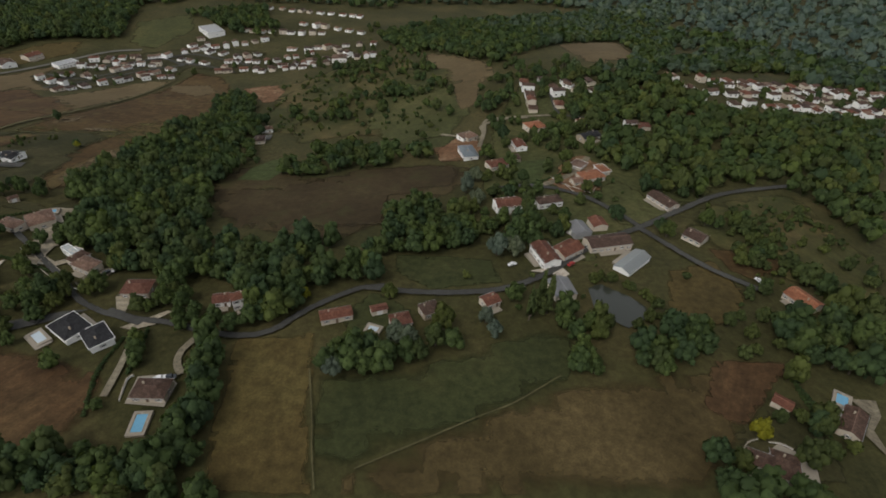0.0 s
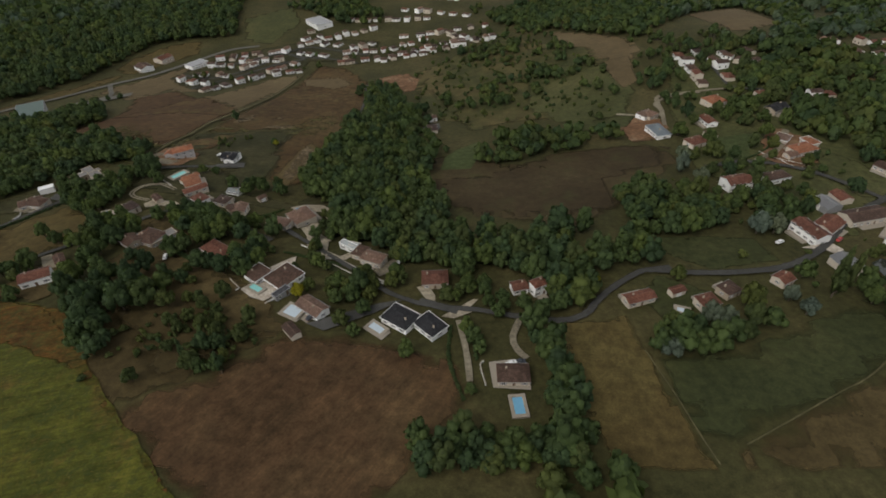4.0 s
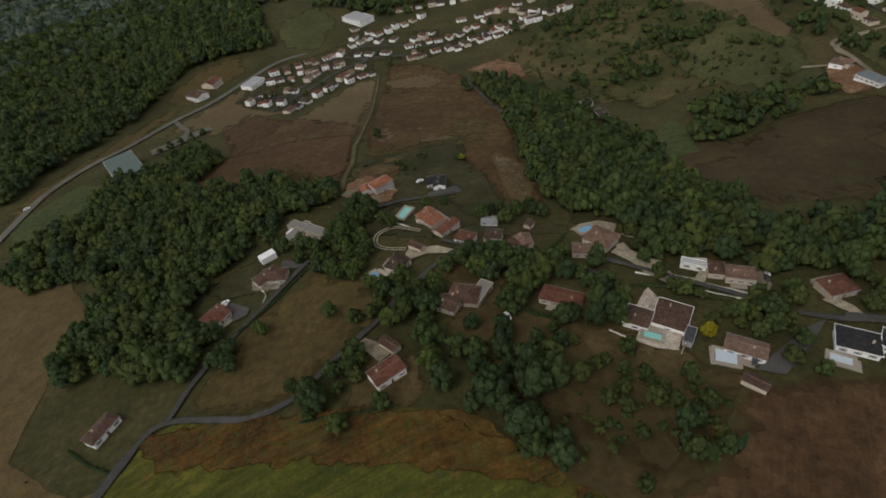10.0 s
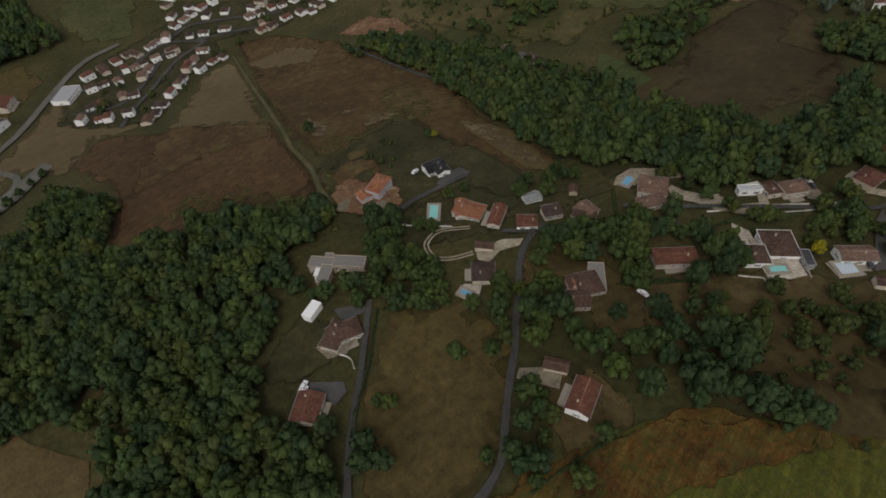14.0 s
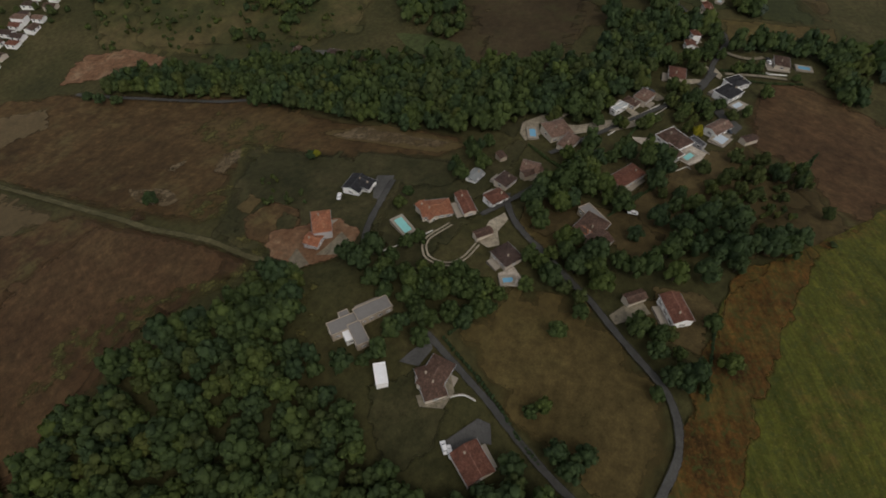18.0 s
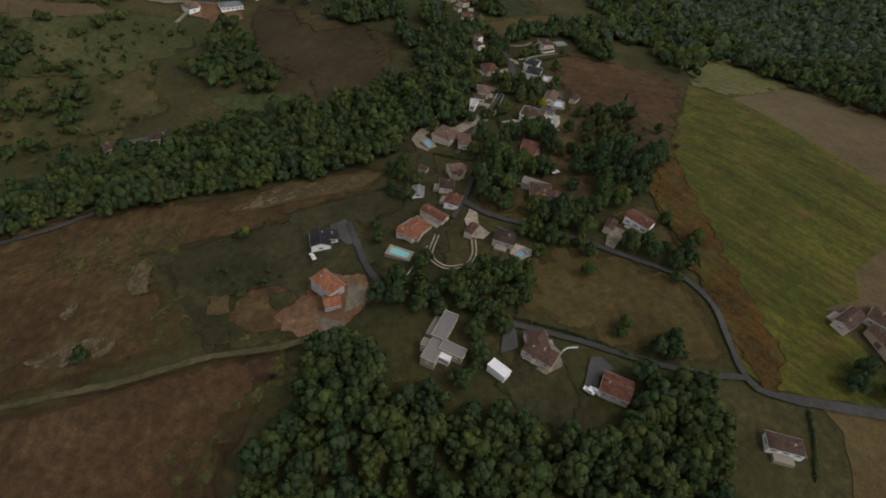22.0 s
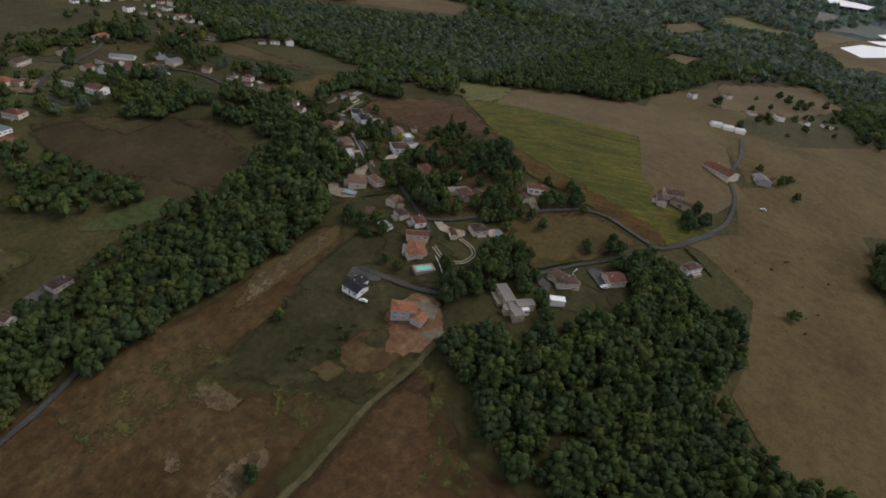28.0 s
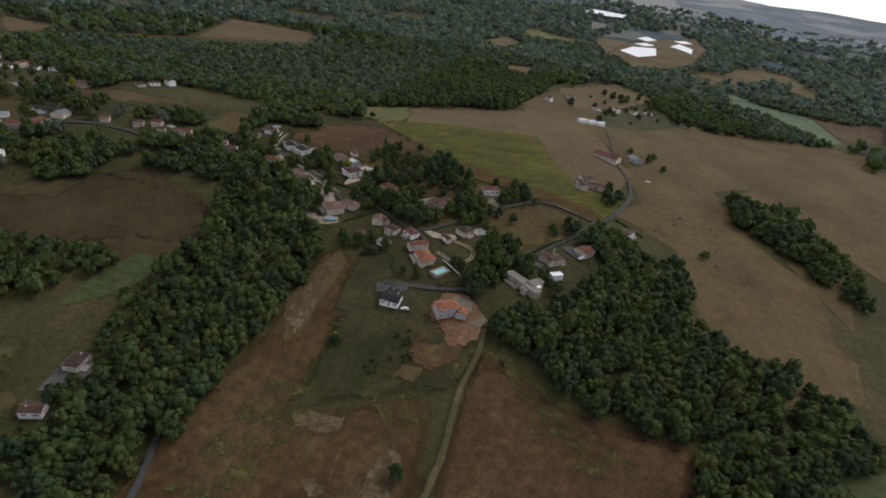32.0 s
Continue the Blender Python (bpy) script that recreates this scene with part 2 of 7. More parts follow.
# blue haze of the middle distance is mixed into these colours
hill_mat("mid_hills_hazed", (0.046, 0.064, 0.068), (0.080, 0.102, 0.106), (0.11, 0.13, 0.11), (0.17, 0.16, 0.14), 0.0065, 0.2)
# thicker haze towards the horizon, again as paler blue base colours
hill_mat("far_hills_hazed", (0.11, 0.135, 0.15), (0.17, 0.195, 0.21), (0.20, 0.22, 0.22), (0.26, 0.26, 0.25), 0.004, 0.25)


def leaf_mat(name, dark, light):
    m, n, l, p = nodes_of(name)
    geo = n.new("ShaderNodeNewGeometry")
    info = n.new("ShaderNodeObjectInfo")
    each = n.new("ShaderNodeAttribute")
    each.attribute_name = "tone"
    own_tone = n.new("ShaderNodeMath")
    own_tone.operation = "WRAP"
    own_tone.inputs[1].default_value, own_tone.inputs[2].default_value = 1.0, 0.0
    both_tones = n.new("ShaderNodeMath")
    l.new(info.outputs["Random"], both_tones.inputs[0])
    l.new(each.outputs["Fac"], both_tones.inputs[1])
    l.new(both_tones.outputs[0], own_tone.inputs[0])
    big = noise_node(n, l, geo.outputs["Position"], 0.11, 2, 0.5)
    col = ramp(n, l, geo.outputs["Random Per Island"], [(0.0, dark), (1.0, light)])
    tone = ramp(n, l, big, [(0.3, (0.74, 0.76, 0.74)), (0.7, (1.25, 1.22, 1.1))])
    col = mix(n, l, col, tone, 0.8, "MULTIPLY")
    own = ramp(n, l, own_tone.outputs[0], [(0.0, (0.66, 0.78, 0.84)), (0.35, (0.86, 0.93, 0.98)), (0.7, (1.08, 1.06, 0.95)), (0.92, (1.3, 1.24, 0.9)), (1.0, (1.42, 1.22, 0.95))])
    col = mix(n, l, col, own, 0.62, "MULTIPLY")
    l.new(col, p.inputs["Base Color"])
    p.inputs["Roughness"].default_value = 0.75
    p.inputs["Specular IOR Level"].default_value = 0.2
    thin = n.new("ShaderNodeBsdfTranslucent")
    l.new(mix(n, l, col, (1.3, 1.35, 0.9), 1.0, "MULTIPLY"), thin.inputs["Color"])
    both = n.new("ShaderNodeMixShader")
    both.inputs[0].default_value = 0.34
    l.new(p.outputs[0], both.inputs[1])
    l.new(thin.outputs[0], both.inputs[2])
    l.new(both.outputs[0], n["Material Output"].inputs["Surface"])
    return m


leaf_mat("leaf", (0.037, 0.056, 0.019), (0.076, 0.106, 0.034))
leaf_mat("leaf_dark", (0.030, 0.049, 0.022), (0.056, 0.086, 0.034))
leaf_mat("leaf_olive", (0.043, 0.056, 0.019), (0.079, 0.098, 0.031))
leaf_mat("leaf_yellow", (0.13, 0.13, 0.012), (0.24, 0.22, 0.02))
# green paled and blued in the colour itself, for haze over farther woods
leaf_mat("leaf_faint_haze", (0.050, 0.074, 0.050), (0.080, 0.108, 0.074))
# stronger haze painted into the leaf colour of the deepest woods
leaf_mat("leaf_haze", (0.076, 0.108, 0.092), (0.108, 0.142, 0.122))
leaf_mat("leaf_blue", (0.062, 0.080, 0.060), (0.12, 0.148, 0.118))


def plain_mat(name, col, rough=0.8, var=0.25, scale=1.2, metal=0.0, bumpy=0.0):
    m, n, l, p = nodes_of(name)
    pos = n.new("ShaderNodeTexCoord").outputs["Object"]
    a = noise_node(n, l, pos, scale, 5, 0.65)
    b = noise_node(n, l, pos, scale * 7, 3, 0.6)
    c = mix(n, l, tuple(v * (1 - var) for v in col), tuple(min(1, v * (1 + var)) for v in col), a)
    c = mix(n, l, c, ramp(n, l, b, [(0.3, (0.8, 0.8, 0.8)), (0.7, (1.12, 1.12, 1.12))]), 0.6, "MULTIPLY")
    l.new(c, p.inputs["Base Color"])
    p.inputs["Roughness"].default_value, p.inputs["Metallic"].default_value = rough, metal
    if bumpy:
        bump(n, l, p, b, 0.5, bumpy)
    return m


def tile_mat(name, a, b, c):
    """Roman tile: courses across the fall, mottled by kiln and lichen."""
    m, n, l, p = nodes_of(name)
    pos = n.new("ShaderNodeTexCoord").outputs["Object"]
    info = n.new("ShaderNodeObjectInfo")
    big = noise_node(n, l, pos, 0.5, 4, 0.6)
    v = n.new("ShaderNodeTexVoronoi")
    v.inputs["Scale"].default_value = 3.2
    l.new(pos, v.inputs["Vector"])
    col = ramp(n, l, big, [(0.3, a), (0.5, b), (0.72, c)])
    bits = n.new("ShaderNodeSeparateColor")
    l.new(v.outputs["Color"], bits.inputs[0])
    col = mix(n, l, col, ramp(n, l, bits.outputs[0], [(0.0, (0.66, 0.64, 0.62)), (1.0, (1.3, 1.26, 1.22))]), 0.8, "MULTIPLY")
    col = mix(n, l, col, ramp(n, l, info.outputs["Random"], [(0.0, (0.82, 0.84, 0.88)), (1.0, (1.18, 1.12, 1.08))]), 0.7, "MULTIPLY")
    lichen = noise_node(n, l, pos, 1.7, 5, 0.7)
    col = mix(n, l, col, ramp(n, l, lichen, [(0.34, (0.55, 0.55, 0.56)), (0.56, (1.05, 1.04, 1.02)), (0.75, (1.25, 1.25, 1.2))]), 0.75, "MULTIPLY")
    w = n.new("ShaderNodeTexWave")
    w.inputs["Scale"].default_value = 1.3
    l.new(pos, w.inputs["Vector"])
    l.new(col, p.inputs["Base Color"])
    p.inputs["Roughness"].default_value = 0.85
    bump(n, l, p, w.outputs["Fac"], 0.5, 0.06)
    return m


tile_mat("orange_tile", (0.36, 0.145, 0.08), (0.45, 0.195, 0.11), (0.52, 0.275, 0.17))
tile_mat("red_tile", (0.17, 0.072, 0.05), (0.23, 0.098, 0.066), (0.30, 0.145, 0.10))
tile_mat("brown_tile", (0.105, 0.065, 0.05), (0.145, 0.09, 0.068), (0.21, 0.135, 0.105))
tile_mat("dark_tile", (0.075, 0.05, 0.045), (0.105, 0.07, 0.06), (0.14, 0.095, 0.08))
tile_mat("pink_tile", (0.23, 0.145, 0.11), (0.29, 0.19, 0.145), (0.36, 0.25, 0.20))
tile_mat("slate", (0.028, 0.030, 0.036), (0.042, 0.044, 0.052), (0.06, 0.062, 0.07))
plain_mat("cream", (0.55, 0.48, 0.39), 0.9, 0.15, 0.6)
plain_mat("white", (0.86, 0.85, 0.83), 0.85, 0.08, 0.6)
plain_mat("grey_plaster", (0.42, 0.40, 0.40), 0.9, 0.15, 0.6)
plain_mat("stone", (0.40, 0.33, 0.25), 0.95, 0.3, 1.6, 0, 0.05)
plain_mat("grey_sheet", (0.30, 0.30, 0.31), 0.5, 0.2, 0.4)
plain_mat("green_sheet", (0.065, 0.10, 0.085), 0.5, 0.15, 0.1)
plain_mat("white_sheet", (0.78, 0.78, 0.79), 0.5, 0.08, 0.5)
plain_mat("concrete", (0.17, 0.16, 0.15), 0.9, 0.2, 0.8)
plain_mat("glass_pale", (0.36, 0.38, 0.38), 0.25, 0.1, 1.0)
plain_mat("tarp", (0.27, 0.31, 0.34), 0.6, 0.2, 0.8)
plain_mat("wood", (0.14, 0.09, 0.055), 0.8, 0.3, 2.0)
plain_mat("shutter", (0.32, 0.30, 0.29), 0.7, 0.2, 2.0)
plain_mat("bark", (0.075, 0.058, 0.042), 0.95, 0.3, 2.0, 0, 0.05)
plain_mat("paving", (0.27, 0.235, 0.19), 0.9, 0.15, 1.2)
plain_mat("car_white", (0.75, 0.75, 0.76), 0.25, 0.03)
plain_mat("car_dark", (0.05, 0.055, 0.065), 0.25, 0.03)
plain_mat("car_red", (0.30, 0.03, 0.025), 0.25, 0.03)
plain_mat("tyre", (0.02, 0.02, 0.02), 0.9, 0.1)
plain_mat("pipe_metal", (0.45, 0.45, 0.46), 0.35, 0.1, 3, 0.8)


def glass_mat():
    m, n, l, p = nodes_of("pane")
    p.inputs["Base Color"].default_value = (0.02, 0.024, 0.028, 1)
    p.inputs["Roughness"].default_value = 0.06
    return m


def water_mat(name, col):
    m, n, l, p = nodes_of(name)
    pos = n.new("ShaderNodeTexCoord").outputs["Object"]
    a = noise_node(n, l, pos, 1.5, 3, 0.5)
    l.new(mix(n, l, tuple(v * 0.85 for v in col), tuple(v * 1.1 for v in col), a), p.inputs["Base Color"])
    p.inputs["Roughness"].default_value = 0.08
    bump(n, l, p, a, 0.08, 0.05)


glass_mat()
water_mat("pool_blue", (0.14, 0.34, 0.50))
water_mat("pool_teal", (0.22, 0.52, 0.50))
water_mat("pool_cover", (0.45, 0.52, 0.58))
water_mat("pond_water", (0.035, 0.038, 0.03))

# ---- mesh helpers ----


def mesh_of(name, bm, mat):
    me = bpy.data.meshes.new(name)
    bm.to_mesh(me)
    bm.free()
    me.materials.append(MATS[mat])
    return me


def part(name, bm, mat, parent, label=""):
    """Links a bmesh as one mesh under a thing or a part."""
    ob = new(name, mesh_of(name, bm, mat))
    ob.parent = parent
    return tagged(ob, label)


def box(bm, x, y, z, sx, sy, sz, rz=0.0, bevel=0.0):
    """A box with its base centre at x, y, z."""
    m = Matrix.Translation((x, y, z + sz / 2)) @ Matrix.Rotation(rz, 4, "Z") @ Matrix.Diagonal((sx, sy, sz, 1))
    r = bmesh.ops.create_cube(bm, size=1.0, matrix=m)
    if bevel:
        es = {e for v in r["verts"] for e in v.link_edges}
        bmesh.ops.bevel(bm, geom=list(es), offset=bevel, segments=1, affect="EDGES")
    return bm


def raw_mesh(name, verts, faces, mat):
    me = bpy.data.meshes.new(name)
    me.from_pydata(verts, [], faces)
    me.materials.append(MATS[mat])
    return me


# ---- the ground ----


def steps(a, b, fine, far):
    """Grid lines: fine steps from a to b, widening out to far on both sides."""
    v, s, out, back = b, fine, [], []
    while v < far:
        s *= 1.22
        v += s
        out.append(v)
    v, s = a, fine
    while v > -far:
        s *= 1.22
        v -= s
        back.append(v)
    return np.array(back[::-1] + list(np.arange(a, b + 1, fine)) + out)


GX, GY = steps(-1200, 720, 12, 4700), steps(-1440, 1200, 12, 4700)
gx, gy = np.meshgrid(GX, GY)
gz = land(gx, gy)
nx, ny = len(GX), len(GY)
idx = np.arange(nx * ny).reshape(ny, nx)
quads = np.stack([idx[:-1, :-1], idx[:-1, 1:], idx[1:, 1:], idx[1:, :-1]], -1).reshape(-1, 4)
me = raw_mesh("ground", np.stack([gx, gy, gz], -1).reshape(-1, 3).tolist(), quads.tolist(), "grass")
me.polygons.foreach_set("use_smooth", [True] * len(me.polygons))
ground = tagged(new("ground", me), "rolling dry grassland of a hill village", "ground", kind="structure")

FIELDS = []
OPEN = []
# fields that run into one another with no margin
WHOLE = ("dry_slope", "tan_slope", "tan_field", "tan_field_north", "tan_pasture", "far_plain")
OPEN_NAMES = ("green_meadow", "brown_meadow", "olive_meadow", "small_meadow", "lawn", "red_meadow", "hill_field", "roadside_field", "clearing", "verge", "crop_field", "meadow", "sports_field", "field_tongue", "town_gardens", "far_open_field")


def inside(poly, x, y):
    """Whether points lie in a polygon."""
    x, y = np.asarray(x), np.asarray(y)
    res = np.zeros(x.shape, bool)
    n = len(poly)
    for i in range(n):
        (x1, y1), (x2, y2) = poly[i], poly[(i + 1) % n]
        if y1 == y2:
            continue
        c = ((y1 > y) != (y2 > y)) & (x < (x2 - x1) * (y - y1) / (y2 - y1) + x1)
        res ^= c
    return res


from mathutils.geometry import delaunay_2d_cdt

FIELD_WORDS = {"crop": "yellow-green standing crop in drilled rows", "bare": "pale bare worn spots in a brown field", "weeds": "patchy yellow-green weeds on bare soil", "rust": "rust-brown withered crop along the field edge", "soil": "brown harvested field with faint drill rows",
    "soil2": "brown field with sparse weeds", "tawny": "tawny dry field with pale worn spots", "dry": "dry brown rough grass", "straw": "pale straw-coloured stubble field", "straw2": "tan dry grazed slope",
    "meadow": "brownish mown meadow", "darkgrass": "dull dark rough grass", "dark_meadow": "dark reddish-brown rough meadow", "heath": "dark brown heath-like meadow", "garden_grass": "olive-green garden grass between the houses", "turf": "mown green sports turf", "green": "haze-paled green grass field", "pale_green": "pale olive-green grass field", "green_hazed": "far green field with haze in its colour",
    "scrub": "scrubby hillside of dry grass and bushes", "earth": "bare orange earth of a building site", "earth2": "bare reddish ploughed earth", "asphalt": "grey asphalt yard", "worn_asphalt": "pale worn asphalt car park", "gravel": "pale gravel yard",
    "limestone": "pale limestone courtyard", "terrace_stone": "pale pinkish stone terrace", "paving": "pale paved terrace", "white_sheet": "field covered with white plastic sheeting", "pond_water": "murky grey-brown pond water"}


def field(name, mat, layer, pts):
    """A patch of ground draped on the land, with a slightly ragged edge."""
    edge = []
    hard = mat in ("asphalt", "worn_asphalt", "terrace_stone", "limestone", "gravel", "white_sheet", "paving")
    wild = 2.6 if mat in ("earth", "earth2", "rust") else 1.3
    span = min(max(p[0] for p in pts) - min(p[0] for p in pts), max(p[1] for p in pts) - min(p[1] for p in pts))
    small = mat in SOFT and span < 60
    for i in range(len(pts)):
        a, b = Vector(pts[i]), Vector(pts[(i + 1) % len(pts)])
        n = max(1, int((b - a).length / (2.5 if small or mat in ("earth", "earth2", "rust") else 5)))
        perp = Vector((-(b - a).y, (b - a).x)).normalized() if (b - a).length else Vector((0, 0))
        for k in range(n):
            q = a.lerp(b, k / n)
            w = noise.noise(Vector((q.x / 9, q.y / 9, 2))) + 0.6 * noise.noise(Vector((q.x / 3, q.y / 3, 4)))
            edge.append(q + perp * (0 if hard or k == 0 else wild * w))
    xs, ys = [p.x for p in edge], [p.y for p in edge]
    grid = []
    g = max(1.6, span / 9) if small else 6.0 if mat in ("rust", "earth", "earth2") else 12.0
    for x in np.arange(math.floor(min(xs) / 12) * 12, max(xs), g):
        yy = np.arange(math.floor(min(ys) / 12) * 12, max(ys), g)
        ok = inside([(p.x, p.y) for p in edge], np.full(len(yy), x), yy)
        grid += [Vector((x, y)) for y, o in zip(yy, ok) if o]
    n = len(edge)
    vs, _, fs, *_ = delaunay_2d_cdt(edge + grid, [(i, (i + 1) % n) for i in range(n)], [], 1, 1e-4)
    lift = 0.12 + 0.12 * layer + 0.0015 * len(FIELDS)
    z = land([v.x for v in vs], [v.y for v in vs]) + lift
    if math.hypot(pts[0][0] + 200, pts[0][1] - 250) > 1640 or name == "plastic_field":
        # the far country rises slowly towards the hills
        z = z + 12 * np.clip([(math.hypot(v.x + 200, v.y - 250) - 1050) / 500 for v in vs], 0, 1)
    me = raw_mesh(name, [(v.x, v.y, h) for v, h in zip(vs, z)], fs, mat)
    if me.polygons and sum(p.normal.z * p.area for p in me.polygons) < 0:
        me.flip_normals()
    me.polygons.foreach_set("use_smooth", [True] * len(me.polygons))
    if mat in SOFT:
        at = me.attributes.new("margin", "FLOAT", "POINT")
        at.data.foreach_set("value", [0.0 if i < n and len(grid) > 12 and name not in WHOLE else 1.0 for i in range(len(me.vertices))])
    FIELDS.append((mat, [(p.x, p.y) for p in edge]))
    if name in OPEN_NAMES:
        OPEN.append((min(xs), max(xs), min(ys), max(ys), [(p.x, p.y) for p in edge]))
    return tagged(new(name, me), FIELD_WORDS[mat], "field" if not hard else "yard", kind="structure")


def spline(pts, step=4.0):
    p = [Vector(q) for q in pts]
    p = [p[0] * 2 - p[1]] + p + [p[-1] * 2 - p[-2]]
    out = []
    for i in range(1, len(p) - 2):
        n = max(2, int((p[i + 1] - p[i]).length / step))
        for k in range(n):
            t = k / n
            out.append(0.5 * (2 * p[i] + (p[i + 1] - p[i - 1]) * t + (2 * p[i - 1] - 5 * p[i] + 4 * p[i + 1] - p[i + 2]) * t * t + (3 * p[i] - p[i - 1] - 3 * p[i + 1] + p[i + 2]) * t ** 3))
    return out + [p[-2]]


ROADS = []


def road(name, mat, width, pts):
    """A road draped on the land along a smooth line; a wheel track is two pale strips."""
    if mat == "wheeltrack":
        line = spline(pts, 3.0)
        for k in (-0.8, 0.8):
            side = []
            for i, q in enumerate(line):
                d = (line[min(i + 1, len(line) - 1)] - line[max(i - 1, 0)]).normalized()
                side.append((q.x - d.y * k, q.y + d.x * k))
            road(name, "limestone", 0.75, side)
        return None
    line = spline(pts)
    ROADS.append((width, [(q.x, q.y) for q in line]))
    vs, fs = [], []
    for i, q in enumerate(line):
        d = (line[min(i + 1, len(line) - 1)] - line[max(i - 1, 0)]).normalized()
        s = Vector((-d.y, d.x)) * width / 2
        wob = 0.12 * math.sin(i * 1.7)
        for k in (-1, 0, 1):
            e = q + s * k * (1 + wob * 0.4)
            vs.append((e.x, e.y, float(land(e.x, e.y)) + 0.9 + (0.05 if k == 0 else 0)))
        if i:
            b = 3 * i
            fs += [(b - 3, b, b + 1, b - 2), (b - 2, b + 1, b + 2, b - 1)]
    me = raw_mesh(name, vs, fs, "road_asphalt" if mat == "asphalt" else mat)
    if sum(p.normal.z for p in me.polygons) < 0:
        me.flip_normals()
    at = me.attributes.new("margin", "FLOAT", "POINT")
    at.data.foreach_set("value", [1.0 if i % 3 == 1 else 0.0 for i in range(len(vs))])
    return tagged(new(name, me), {"asphalt": "narrow grey asphalt country road", "worn_asphalt": "pale worn asphalt road along a wood", "gravel": "pale gravel track", "limestone": "white limestone drive", "grasstrack": "worn grass farm track"}[mat], "road", kind="structure")


# ---- houses ----
HOUSES = []
ROOF_WORDS = {"orange_tile": "bright orange tile roof", "red_tile": "red tile roof", "brown_tile": "weathered brown tile roof", "dark_tile": "dark brown tile roof", "pink_tile": "pale pink tile roof",
    "slate": "dark slate roof", "white_sheet": "flat white sheet roof", "grey_sheet": "grey metal sheet roof", "green_sheet": "flat green roof", "glass_pale": "pale glazed roof", "concrete": "flat weathered concrete roof", "tarp": "roof under pale blue sheeting"}
WALL_WORDS = {"cream": "cream rendered", "white": "white rendered", "grey_plaster": "grey unpainted", "stone": "rough stone", "grey_sheet": "grey metal clad"}


def roof_bm(kind, L, W, eave, rise, over=0.35, th=0.18):
    """Roof slabs of a gable or hip roof over a plan L x W, ridge along x."""
    a, b = L / 2 + over, W / 2 + over
    drop = rise * over / (W / 2)
    bm = bmesh.new()
    e, r = eave - drop, eave + rise
    if kind == "gable":
        top = [(-a, -b, e), (a, -b, e), (a, 0, r), (-a, 0, r), (-a, b, e), (a, b, e)]
        faces = [(0, 1, 2, 3), (3, 2, 5, 4)]
    else:
        k = max(0.15, a - b)
        top = [(-a, -b, e), (a, -b, e), (a, b, e), (-a, b, e), (-k, 0, r), (k, 0, r)]
        faces = [(0, 1, 5, 4), (1, 2, 5), (2, 3, 4, 5), (3, 0, 4)]
    vs = [bm.verts.new(p) for p in top]
    for f in faces:
        bm.faces.new([vs[i] for i in f])
    bmesh.ops.solidify(bm, geom=list(bm.faces), thickness=th)
    bmesh.ops.recalc_face_normals(bm, faces=list(bm.faces))
    return bm


def wall_bm(kind, L, W, eave, rise, base):
    bm = bmesh.new()
    box(bm, 0, 0, -base, L, W, eave + base - 0.02)
    if kind == "gable":
        for s in (-1, 1):
            x = s * (L / 2 - 0.125)
            v = [bm.verts.new((x + dx, y, z)) for dx in (-0.12, 0.12) for y, z in ((-W / 2 + 0.02, eave - 0.03), (W / 2 - 0.02, eave - 0.03), (0, eave + rise - 0.22))]
            for f in ((0, 2, 1), (3, 4, 5), (0, 1, 4, 3), (1, 2, 5, 4), (2, 0, 3, 5)):
                bm.faces.new([v[i] for i in f])
        bmesh.ops.recalc_face_normals(bm, faces=list(bm.faces))
    return bm


def window(parent, x, y, z, w, h, rz, shutters=True):
    """A window on a wall: frame with a pane in it, and a pair of shutters."""
    m = Matrix.Translation((x, y, z)) @ Matrix.Rotation(rz, 4, "Z")
    bm = bmesh.new()
    for dx, dz, sx, sz in ((-w / 2, 0, 0.1, h), (w / 2, 0, 0.1, h), (0, 0, w, 0.1), (0, h - 0.1, w, 0.1), (0, 0, 0.06, h)):
        box(bm, dx, -0.03, dz, sx, 0.12, sz)
    fr = part("window", bm, "white", parent)
    fr.matrix_local = m
    bm = bmesh.new()
    box(bm, 0, -0.01, 0.05, w - 0.05, 0.05, h - 0.1)
    part("pane", bm, "pane", fr)
    if shutters:
        for s in (-1, 1):
            bm = bmesh.new()
            box(bm, s * (w * 0.78), -0.04, 0, w * 0.5, 0.06, h)
            part("shutter", bm, "shutter", fr)


